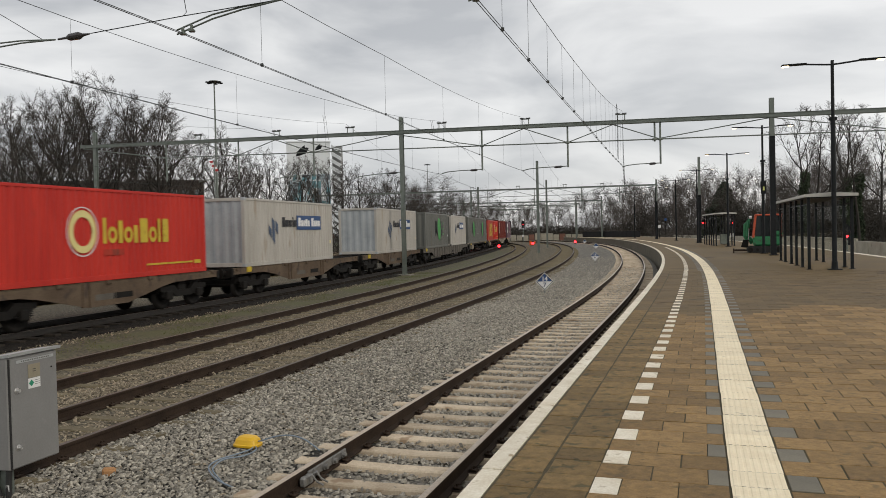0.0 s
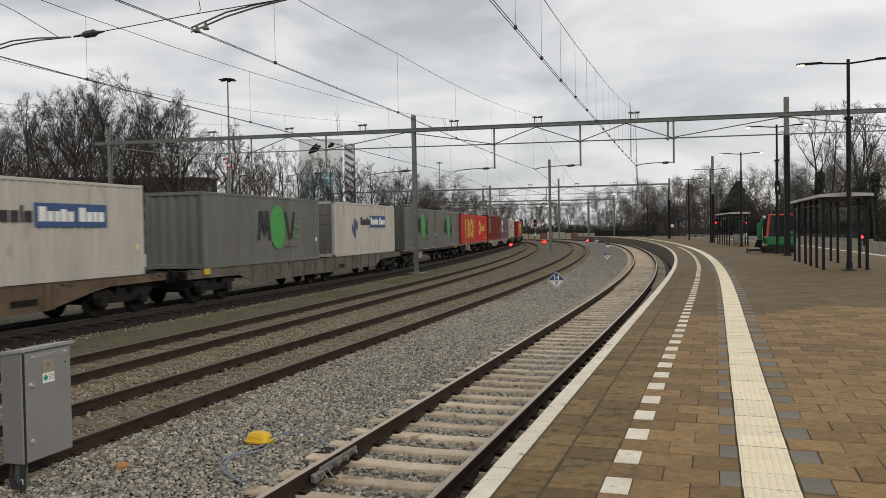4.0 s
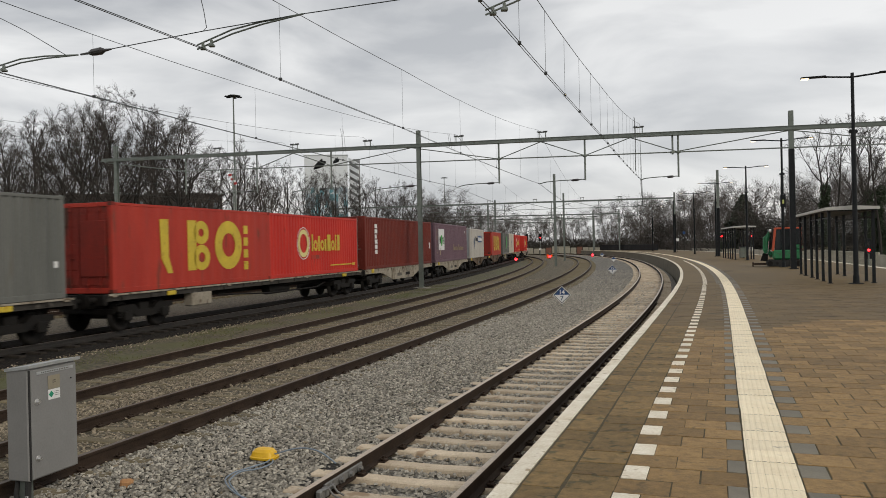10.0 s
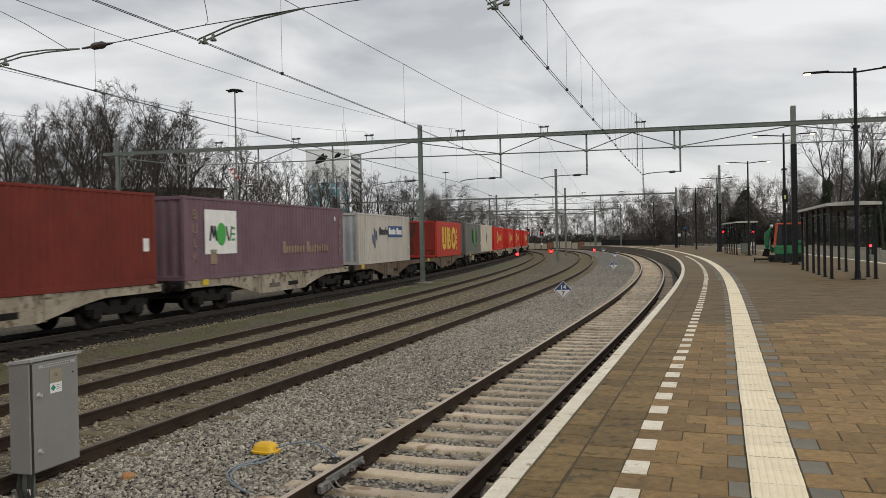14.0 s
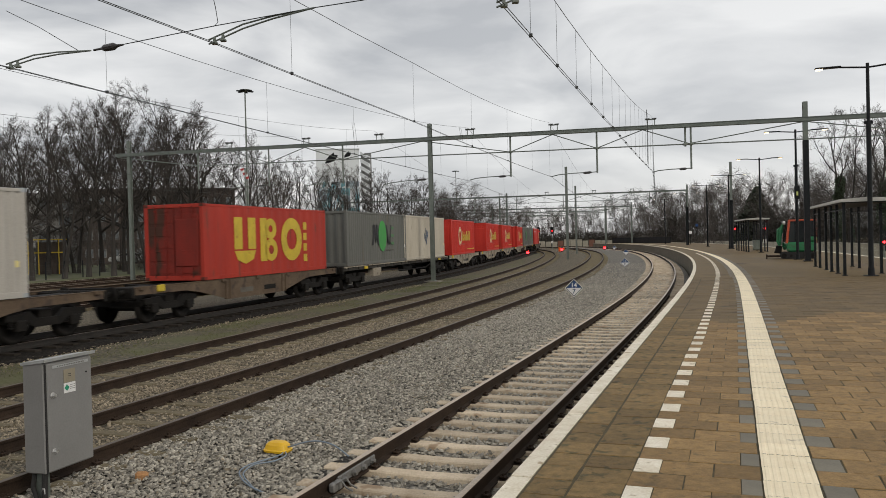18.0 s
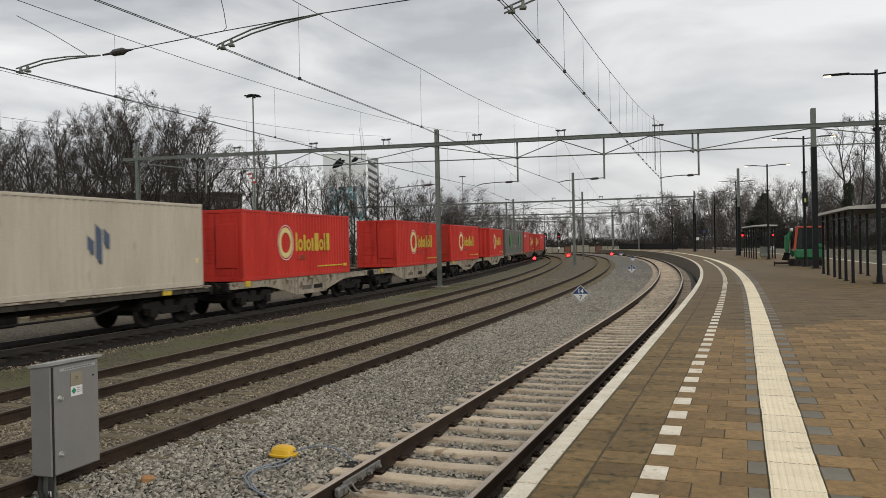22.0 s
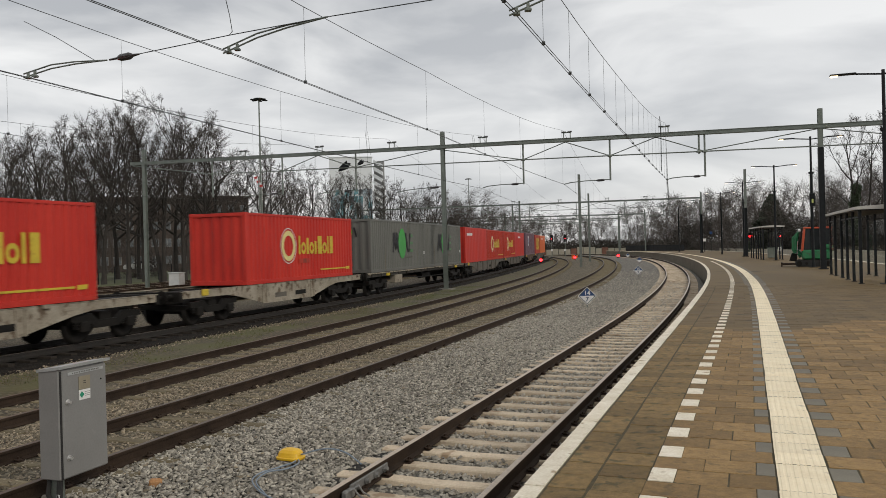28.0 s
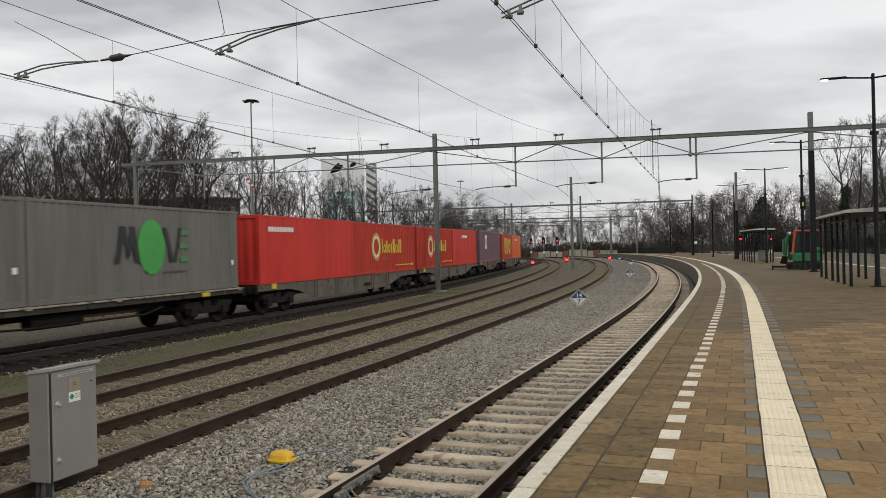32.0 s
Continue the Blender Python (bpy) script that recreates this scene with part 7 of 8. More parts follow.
far_wood("bare brown woodland beyond the platform's far track", scatter(1, 26, 52, 64, 208, 116, 11.5, 13.5) + scatter(2, 26, 59, 80, 235, 104, 13, 16) + scatter(15, 18, 54, 68, 147, 96, 7.5, 11) + scatter(31, 9, 52.5, 57, 128, 104, 8.5, 10.5), 11)
far_wood("bare woodland closing the view at the bend", scatter(3, 13, 21, 44, 222, 214, 8.8, 11.6) + scatter(4, 11, 22, 43, 236, 230, 8, 11.8) + scatter(16, 8, 45, 54, 214, 210, 6.2, 8.0) + scatter(17, 10, 50, 62, 205, 190, 7.5, 10), 12)
far_wood("dense bare trees at the yard's end", scatter(5, 9, -6, 6, 138, 150, 10.5, 13) + scatter(19, 9, -1, 8, 140, 152, 8, 10.5) + scatter(6, 9, -2, 12, 150, 176, 8.5, 11.5) + scatter(18, 8, 8, 20, 180, 205, 6.5, 8.5), 13)
far_wood("bare trees behind the yard fence", scatter(7, 9, -95, -45, 94, 110, 9, 13) + scatter(20, 10, -50, -22, 92, 102, 10, 13), 14)


def thicket(label, spots_, seed, count, material, size):
    me = leaf_cloud(seed, spots_, count, size, material, "undergrowth", 0.12)
    single("undergrowth", me, material, label, "bushes", kind="stuff")


r = random.Random(9)
UNDERGROWTH = surface("brown_undergrowth", (0.030, 0.026, 0.021), (0.064, 0.055, 0.045), 0.8, 0.95, 0, 10)
thicket("dark winter undergrowth beyond the far track", [((53 + i * 0.72 + r.uniform(-1, 1), 188 - i * 2.2 + r.uniform(-3, 3), r.uniform(0.3, 7.4)), (3.2, 3.2, 2.6)) for i in range(48)], 3, 52000, UNDERGROWTH, 0.34)
thicket("dark winter undergrowth behind the parked digger", [((51.5 + i * 0.42 + r.uniform(-1, 1), 124 - i * 1.3 + r.uniform(-2, 2), r.uniform(0.3, 6.6)), (2.6, 2.6, 2.2)) for i in range(20)], 14, 22000, UNDERGROWTH, 0.28)
thicket("dark winter undergrowth near the shelter", [((46.5 + i * 1.0 + r.uniform(-1, 1), 98 - i * 0.9 + r.uniform(-2, 2), r.uniform(0.3, 4.6)), (2.4, 2.4, 1.9)) for i in range(34)], 4, 34000, UNDERGROWTH, 0.24)
thicket("dark hedge closing the bend", [((-2 + i * 1.75 + r.uniform(-1, 1), 209 + r.uniform(-3, 3), r.uniform(0.2, 1.9)), (4, 4, 1.9)) for i in range(36)], 5, 18000, UNDERGROWTH, 0.5)
thicket("bushes under the trees by the yard", [((-22 + i * 0.9 + r.uniform(-1, 1), 98 + i * 2.2 + r.uniform(-2, 2), r.uniform(0.4, 2.6)), (2.4, 2.4, 1.8)) for i in range(30)], 6, 16000, UNDERGROWTH, 0.32)

# ---- buildings ----
BROWN_BRICK = surface("dark_brown_brick", (0.045, 0.034, 0.028), (0.085, 0.066, 0.055), 1.2, 0.9, 0.2, 14)
PALE_RENDER = surface("pale_grey_render", (0.68, 0.70, 0.72), (0.78, 0.80, 0.82), 0.2, 0.8, 0.05, 4)
GREY_BRICK = surface("light_grey_brick", (0.20, 0.20, 0.19), (0.30, 0.295, 0.28), 1, 0.9, 0.1, 14)
PANE = surface("window_glass", (0.10, 0.115, 0.125), (0.22, 0.24, 0.25), 0.5, 0.12, 0, 10)
FRAME_WHITE = plain("white_window_frame", (0.6, 0.6, 0.58), 0.5)
FRAME_GREY = plain("grey_window_frame", (0.26, 0.26, 0.25), 0.5)
TEAL = surface("teal_mural", (0.10, 0.26, 0.30), (0.24, 0.45, 0.50), 0.25, 0.7, 0, 2, spots=(0.02, 0.05, 0.07), spot_scale=0.3, spot_at=0.52)
DARK_BAND = plain("dark_balcony_shade", (0.25, 0.25, 0.25), 0.8)
PALE_BLUE = surface("pale_blue_mural", (0.40, 0.50, 0.56), (0.55, 0.64, 0.70), 0.25, 0.7, 0, 2)
SLATE = surface("slate_mural", (0.12, 0.15, 0.18), (0.28, 0.32, 0.36), 0.25, 0.7, 0, 2)


def window_mesh(w_, h_, sill=True):
    g = Solid()
    g.box(-w_ / 2, w_ / 2, -0.02, 0.02, 0, h_)
    pane = g.mesh("pane", PANE)
    g = Solid()
    t = 0.07
    g.box(-w_ / 2 - t, w_ / 2 + t, -0.07, 0.03, -t, 0.0)
    g.box(-w_ / 2 - t, w_ / 2 + t, -0.07, 0.03, h_, h_ + t)
    g.box(-w_ / 2 - t, -w_ / 2, -0.07, 0.03, 0.0, h_)
    g.box(w_ / 2, w_ / 2 + t, -0.07, 0.03, 0.0, h_)
    g.box(-0.03, 0.03, -0.06, 0.02, 0, h_)
    return pane, g.mesh("window_frame", FRAME_GREY)


def house(name, label, m, w_, d_, h_, wall, cols, rows, z_first, z_step, win, flat=True, category="building"):
    """Front on the plane y = 0, looking along -y."""
    b = thing(name, label, category, m)
    g = Solid()
    g.box(-w_ / 2, w_ / 2, 0, d_, -1.0, h_)
    part("wall", g, wall, b)
    g = Solid()
    g.box(-w_ / 2 - 0.25, w_ / 2 + 0.25, -0.25, d_ + 0.25, h_, h_ + 0.35, 0.05)
    part("roof", g, wall, b)
    pane, frame_ = window_mesh(*win)
    for j in range(rows):
        for i in range(cols):
            x = -w_ / 2 + w_ * (i + 0.5) / cols
            o = part("window", frame_, None, b)
            o.location = (x, -0.01, z_first + j * z_step)
            part("pane", pane, None, o)
    return b


def facing(x, y, z, extra=0.0):
    return Matrix.Translation((x, y, z)) @ pose(0, 0, 0, 0, 0, -math.degrees(math.atan2(x, y)) + extra)


house("apartment_block", "low dark brown brick apartment block behind trees", facing(-46.2, 117, 0.2, 8), 12.5, 10, 10.6, BROWN_BRICK, 7, 4, 0.9, 2.6, (0.95, 1.1))
house("apartment_block", "dark brown apartment wing among the trees", facing(-37, 122, 0.2, 8), 11, 10, 10.9, BROWN_BRICK, 6, 4, 0.9, 2.6, (0.8, 1.0))
flats = house("apartment_block", "long grey apartment flats with balcony bands", facing(-66, 116, 0.2, 4), 34, 10, 10.5, GREY_BRICK, 12, 4, 0.8, 2.55, (1.5, 1.3))
for k in range(4):
    g = Solid()
    g.box(-17, 17, -1.1, -0.02, 2.45 + k * 2.55, 3.15 + k * 2.55, 0.04)
    part("balcony", g, GREY_BRICK, flats)
# the tower block with a mural, and its balcony stripes, slanted to fit the camera's view
tw = house("tower_block", "tall pale apartment tower with a teal mural", facing(-37.3, 297.6, 0.0, 0), 16.2, 16, 37.6, PALE_RENDER, 4, 2, 3.0, 2.7, (1.3, 1.2), category="tower")
mr_ = random.Random(12)
for i in range(9):
    for j in range(5):
        if mr_.random() < 0.26:
            continue
        x0, z0 = -7.9 + i * 1.76, 13.0 + j * 2.5
        g = Solid()
        g.prism([(x0, z0), (x0 + 1.7, z0 + mr_.uniform(-0.8, 0.8)), (x0 + 1.7, z0 + 2.4), (x0 + mr_.uniform(0, 0.8), z0 + 2.5)], "y", -0.25, -0.1)
        part("mural_panel", g, (TEAL, PALE_BLUE, TEAL, SLATE)[mr_.randrange(4)], tw, "painted mural panel")
side = thing("tower_block", "balcony front of a pale tower block, slanted to fit the camera's view", "tower", facing(-27.2, 303, 0.0, -24))
g = Solid()
g.box(-1.95, 1.95, 0, 1.2, -1, 36.6)
part("wall", g, DARK_BAND, side)
for k in range(13):
    g = Solid()
    g.prism([(-1.95, 2.9 + k * 2.75), (1.95, 0.6 + k * 2.75), (1.95, 2.0 + k * 2.75), (-1.95, 4.3 + k * 2.75)], "y", -0.8, -0.05)
    part("balcony", g, PALE_RENDER, side)
# grey service building with a yellow steel frame, by the fence
sv = thing("service_building", "low grey service building with a yellow steel frame", "building", facing(-42.4, 80, -0.2, 6))
g = Solid()
g.box(-7, -0.6, 0, 4, 0, 3.6)
part("wall", g, GREY_BRICK, sv)
g = Solid()
g.box(-7.1, -0.5, -0.1, 4.1, 3.6, 3.8, 0.03)
part("roof", g, DARK_BAND, sv)
g = Solid()
g.box(-2.7, -1.5, -0.05, 0.02, 0, 2.5)
part("door", g, BROWN_BRICK, sv, "brown door")
YELLOW_STEEL = plain("yellow_painted_steel", (0.55, 0.38, 0.02), 0.5)
for x in (-0.4, 0.55, 1.5, 3.4):
    g = Solid()
    g.box(x - 0.05, x + 0.05, 0.0, 0.1, 0, 3.7)
    part("yellow_post", g, YELLOW_STEEL, sv)
for z in (2.3, 3.65):
    g = Solid()
    g.box(-0.4, 4.2, 0.02, 0.08, z - 0.05, z + 0.05)
    part("yellow_rail", g, YELLOW_STEEL, sv)
g = Solid()
g.box(1.6, 4.2, 0.4, 3, 0, 3.4)
part("shed", g, BROWN_BRICK, sv)

# ---- yard: fence, parked locomotive, box, floodlights, car ----
fence = thing("fence", "dark wire fence along the yard", "fence")
fence_p = [spot(20 + i * 2.6, 51.5 + 0.02 * i) for i in range(28)]
post = Solid()
post.box(-0.04, 0.04, -0.04, 0.04, -0.5, 1.55)
pm = post.mesh("post", DARK_STEEL)
for p in fence_p:
    part("post", pm, None, fence).location = (p.x, p.y, -0.2)
for z in (0.15, 0.6, 1.05, 1.25):
    g = Solid()
    g.path([p + Vector((0, 0, z)) for p in fence_p], 0.007, 4)
    part("wire", g, WIRE, fence)

LOCO_RED = surface("red_locomotive_paint", (0.36, 0.02, 0.018), (0.48, 0.035, 0.03), 1.5, 0.45, 0.04, 30)


def locomotive():
    lc = thing("shunting_locomotive", "red diesel shunting locomotive with white railings, parked", "locomotive", at(50.5, 33.6, 0.0, 4.0))
    # y along the track, low hood towards the camera
    g = Solid()
    g.box(-1.5, 1.5, -7.0, 7.0, 0.95, 1.3, 0.04)
    part("frame", g, UNDER, lc)
    g = Solid()
    g.box(-0.95, 0.95, -6.2, 0.6, 1.3, 3.35, 0.15)
    part("front_hood", g, LOCO_RED, lc)
    g = Solid()
    g.box(-0.95, 0.95, 3.2, 6.4, 1.3, 3.2, 0.15)
    part("rear_hood", g, LOCO_RED, lc)
    g = Solid()
    g.box(-1.45, 1.45, 0.6, 3.2, 1.3, 4.2, 0.12)
    cab_ = part("cab", g, LOCO_RED, lc)
    for x in (-0.75, 0.75):
        g = Solid()
        g.box(x - 0.5, x + 0.5, 0.55, 0.6, 3.35, 3.95)
        part("window", g, DARK_GLASS, cab_)
    for sx in (-1, 1):
        g = Solid()
        g.box(sx * 1.455 - 0.012, sx * 1.455 + 0.012, 1.0, 2.8, 2.8, 3.8)
        part("window", g, DARK_GLASS, cab_)
    g = Solid()
    g.box(-1.5, 1.5, 0.5, 3.3, 4.2, 4.3, 0.03)
    part("cab_roof", g, GREY_BOX, lc)
    for sx in (-1, 1):
        g = Solid()
        for y in (-6.9, -5.4, -3.9, -2.4, -0.9, 0.4):
            g.tube((sx * 1.42, y, 1.3), (sx * 1.42, y, 2.35), 0.025, sides=6)
        for z in (1.85, 2.35):
            g.tube((sx * 1.42, -6.9, z), (sx * 1.42, 0.4, z), 0.025, sides=6)
        part("railing", g, WHITE_MARK, lc, "white tube railing")
    g = Solid()
    for z in (1.85, 2.35):
        g.tube((-1.42, -6.9, z), (-0.4, -6.9, z), 0.025, sides=6)
        g.tube((0.4, -6.9, z), (1.42, -6.9, z), 0.025, sides=6)
    part("end_railing", g, WHITE_MARK, lc, "white tube railing")
    g = Solid()
    g.box(-0.8, 0.8, -6.26, -6.18, 2.5, 2.9)
    part("number_panel", g, WHITE_MARK, lc)
    for y in (-4.2, 4.2):
        bo = part("bogie", BOGIE_FRAME, None, lc)
        bo.location = (0, y, 0)
        for dy in (-0.9, 0.9):
            o = part("wheelset", WHEELSET, None, bo)
            o.location = (0, dy, 0)


locomotive()
yc = thing("relay_case", "small white trackside case beside the yard tracks", "cabinet", at(46.5, 38.6, -0.3))
g = Solid()
g.box(-0.48, 0.48, -0.4, 0.4, 0.1, 1.2, 0.03)
part("housing", g, FRAME_WHITE, yc)
g = Solid()
g.box(-0.52, 0.52, -0.45, 0.45, 1.2, 1.28, 0.02)
part("lid", g, FRAME_WHITE, yc)
g = Solid()
g.box(-0.45, 0.45, -0.35, 0.35, -0.2, 0.1)
part("plinth", g, MAST_BASE, yc)


def floodlight(x, y, h, label):
    f = thing("floodlight_mast", label, "floodlight", Matrix.Translation((x, y, -0.3)), "floodlight masts")
    g = Solid()
    g.tube((0, 0, 0), (0, 0, h), 0.12, 0.06, 10)
    part("pole", g, GALV, f)
    g = Solid()
    g.tube((0, 0, h), (0, 0, h + 0.12), 0.25, 0.5, 12)
    g.tube((0, 0, h + 0.12), (0, 0, h + 0.16), 0.5, 0.5, 12)
    part("head_frame", g, GALV, f)
    for i in range(6):
        q = math.pi * i / 3
        g = Solid()
        g.box(-0.13, 0.13, 0.3, 0.8, h - 0.02, h + 0.08, 0.03, m=pose(0, 0, 0, 0, 0, math.degrees(q)))
        part("lamp", g, DARK_STEEL, f)


floodlight(-17.56, 72.9, 16.9, "tall thin floodlight mast over the yard")
floodlight(4.2, 170, 17.4, "far floodlight mast beyond the bend")
# the striped board on the portal
sb = thing("warning_board", "small red and white striped board on a thin pole", "sign", Matrix.Translation((-15.6, 64.1, -0.3)))
g = Solid()
g.tube((0, 0, 0), (0, 0, 8.9), 0.06, sides=8)
part("pole", g, GALV, sb)
for k in range(5):
    g = Solid()
    g.prism([(-0.4 + k * 0.1, 8.9 - k * 0.17), (-0.12 + k * 0.1, 8.95 - k * 0.17), (-0.12 + k * 0.1, 8.78 - k * 0.17), (-0.36 + k * 0.1, 8.74 - k * 0.17)], "y", -0.03, 0.03)
    part("stripe", g, LOCO_RED if k % 2 == 0 else WHITE_MARK, sb)


def decoy(x, y, z, k, lab):
    b = thing("bird_decoy", lab, "decoy", Matrix.Translation((x, y, z)) @ pose(0, 0, 0, 0, 0, 20), "bird decoys")
    g = Solid()
    g.path([(-0.5 * k, 0, -0.25 * k), (-0.2 * k, 0, -0.05 * k), (0.1 * k, 0, 0.1 * k), (0.3 * k, 0, 0.28 * k), (0.4 * k, 0, 0.3 * k)], [0.05 * k, 0.17 * k, 0.2 * k, 0.1 * k, 0.02 * k], 8)
    part("body", g, DARK_STEEL, b)
    for sy in (-1, 1):
        g = Solid()
        g.prism([(-0.5 * k, -0.05 * k), (0.15 * k, 0.02 * k), (0.1 * k, 0.5 * k), (-0.15 * k, 0.3 * k)], "y", sy * 0.1 * k - 0.015, sy * 0.1 * k + 0.015)
        part("wing", g, DARK_STEEL, b)


decoy(-7.0, 53.0, 8.0, 0.95, "black bird-shaped decoy perched on the portal tie")
decoy(-5.85, 52.4, 8.2, 0.55, "small black bird-shaped decoy under the beam")


def car():
    cr = thing("car", "white hatchback parked beyond the fence", "car", facing(-41.5, 104, 0.35, 88))
    g = Solid()
    g.prism([(-2.05, 0.3), (2.0, 0.3), (2.08, 0.62), (1.9, 0.86), (1.0, 0.95), (0.35, 1.45), (-1.2, 1.48), (-1.9, 1.0), (-2.1, 0.8)], "x", -0.85, 0.85)
    part("body", g, FRAME_WHITE, cr)
    for sx in (-1, 1):
        g = Solid()
        g.prism([(0.85, 0.97), (0.3, 1.38), (-1.15, 1.40), (-1.7, 1.02)], "x", sx * 0.855 - 0.01, sx * 0.855 + 0.01)
        part("side_window", g, DARK_GLASS, cr)
        for y in (-1.3, 1.3):
            g = Solid()
            g.tube((sx * 0.72, y, 0.32), (sx * 0.88, y, 0.32), 0.32, sides=18)
            wh = part("wheel", g, RUBBER, cr)
            g = Solid()
            g.tube((sx * 0.87, y, 0.32), (sx * 0.89, y, 0.32), 0.2, sides=14)
            part("rim", g, GALV, wh)


car()
# wall and fence beyond the far track
LIGHT_CONC = surface("pale_concrete_wall", (0.30, 0.275, 0.215), (0.46, 0.425, 0.34), 1, 0.9, 0.15, 20, spots=(0.15, 0.14, 0.1), spot_scale=2)
RUST_BOARD = surface("rusty_painted_board", (0.16, 0.07, 0.05), (0.26, 0.13, 0.09), 1, 0.9, 0.1, 20)
fw = thing("barrier_wall", "low pale concrete wall beyond the far track", "wall", kind="structure")
for i in range(36):
    s = 40 + i * 3.0
    p, q = spot(s, -18.6), spot(s + 2.96, -18.6)
    d = q - p
    m = Matrix.Translation(p) @ d.to_track_quat("Y", "Z").to_matrix().to_4x4()
    if 8 <= i < 16:
        for k in range(9):
            g = Solid()
            g.box(-0.06, 0.06, k * 0.33, k * 0.33 + 0.2, -0.3, 0.95, 0.01, m=m)
            part("picket", g, LIGHT_CONC, fw)
        g = Solid()
        g.box(-0.09, 0.09, 0, 2.96, 0.95, 1.08, 0.02, m=m)
        part("coping", g, LIGHT_CONC, fw)
    else:
        g = Solid()
        g.box(-0.1, 0.1, 0, 2.96, -0.5, 0.9, 0.02, m=m)
        part("wall_panel", g, LIGHT_CONC, fw)
# pale panels and painted boards closing the bend
pf = thing("fence", "pale weathered panel fence by the junction", "fence")
pfr = random.Random(4)
for i in range(16):
    x = 23.5 + i * 1.55
    g = Solid()
    g.box(-0.7, 0.7, -0.04, 0.04, -0.3, pfr.uniform(1.1, 1.7), 0.02)
    o = part("panel", g, LIGHT_CONC if i % 5 else RUST_BOARD, pf)
    o.matrix_world = facing(x, 200 - 0.15 * i, 0)
# end fence of the platform and small platform signs
ef = thing("fence", "dark panel fence across the far platform end", "fence")
for i in range(14):
    p, q = spot(136 + i * 1.6, -9.2 + i * 0.45), spot(137.5 + i * 1.6, -9.2 + (i + 1) * 0.45)
    d = q - p
    g = Solid()
    g.box(-0.03, 0.03, 0, d.length, PLAT, PLAT + 1.1, 0.01, m=Matrix.Translation(p) @ d.to_track_quat("Y", "Z").to_matrix().to_4x4())
    part("panel", g, DARK_STEEL, ef)
for s, n, z, lab in ((112.0, -7.8, 2.0, "small white platform number sign"), (121.0, -10.4, 3.1, "small blue platform sign on posts")):
    sg = thing("platform_sign", lab, "sign", at(s, n, PLAT), "platform signs")
    g = Solid()
    g.tube((0, 0, 0), (0, 0, z), 0.04, sides=8)
    part("post", g, DARK_STEEL, sg)
    g = Solid()
    g.box(-0.2, 0.2, -0.06, -0.02, z - 0.42, z, 0.01)
    part("panel", g, WHITE_MARK if "white" in lab else BLUE_MARK, sg)
bn = thing("litter_bin", "grey steel litter bin by the second shelter", "bin", at(65.5, -8.2, PLAT))
g = Solid()
g.box(-0.32, 0.32, -0.2, 0.2, 0.05, 0.95, 0.04)
part("body", g, GALV, bn)
g = Solid()
g.box(-0.34, 0.34, -0.22, 0.22, 0.95, 1.02, 0.02)
part("lid", g, DARK_STEEL, bn)
# a display and a camera on the second lamp post's neighbour mast
ds = thing("platform_display", "small dark signal box with a lit yellow panel", "display", at(41.0, -7.5, 4.2))
g = Solid()
g.box(-0.14, 0.14, -0.1, 0.1, 0.0, 0.75, 0.03)
part("housing", g, DARK_STEEL, ds)
g = Solid()
g.box(-0.045, 0.045, -0.115, -0.1, 0.2, 0.42)
part("panel", g, glow("dim_yellow_panel", (0.8, 0.85, 0.25), 0.05), ds)
for s, n, z in ((67.9, -6.72, 2.72),):
    rl = thing("indicator_light", "small red departure light under the roof", "light", at(s, n, z), "red indicator lights")
    g = Solid()
    g.box(-0.1, 0.1, -0.05, 0.05, -0.1, 0.3, 0.02)
    part("housing", g, DARK_STEEL, rl)
    g = Solid()
    g.tube((0, -0.06, 0), (0, -0.08, 0), 0.08, sides=12)
    part("lens", g, SMALL_RED, rl)


# ---- paving stones and loose ballast, last ----
def paver_mesh(name, along, across, material, bev=0.003, high=0.03):
    g = Solid()
    a, b = along / 2 - 0.006, across / 2 - 0.004
    g.add([(-b, -a, -high), (b, -a, -high), (b, a, -high), (-b, a, -high), (-b, -a, -bev), (b, -a, -bev), (b, a, -bev), (-b, a, -bev),
           (-b + bev, -a + bev, 0), (b - bev, -a + bev, 0), (b - bev, a - bev, 0), (-b + bev, a - bev, 0)],
          [(0, 1, 5, 4), (1, 2, 6, 5), (2, 3, 7, 6), (3, 0, 4, 7), (4, 5, 9, 8), (5, 6, 10, 9), (6, 7, 11, 10), (7, 4, 8, 11), (8, 9, 10, 11)])
    return g.mesh(name, material)


COURSE = 0.33
U = 0.19
EDGE_ST = paver_mesh("edge_stone", COURSE * 3, 0.15, WHITE_PAINT, high=0.05)
A_ST, B_ST = paver_mesh("edge_paver", COURSE, 0.27, PAVER_EDGE), paver_mesh("edge_paver", COURSE, 0.28, PAVER_EDGE)
FULL, HALF = paver_mesh("paver", COURSE, 2 * U, PAVER), paver_mesh("paver", COURSE, U, PAVER)
BLOCK, BLUE_T = paver_mesh("white_block", COURSE, U, WHITE_PAINT), paver_mesh("grey_paver", COURSE, U, GREY_TILE)


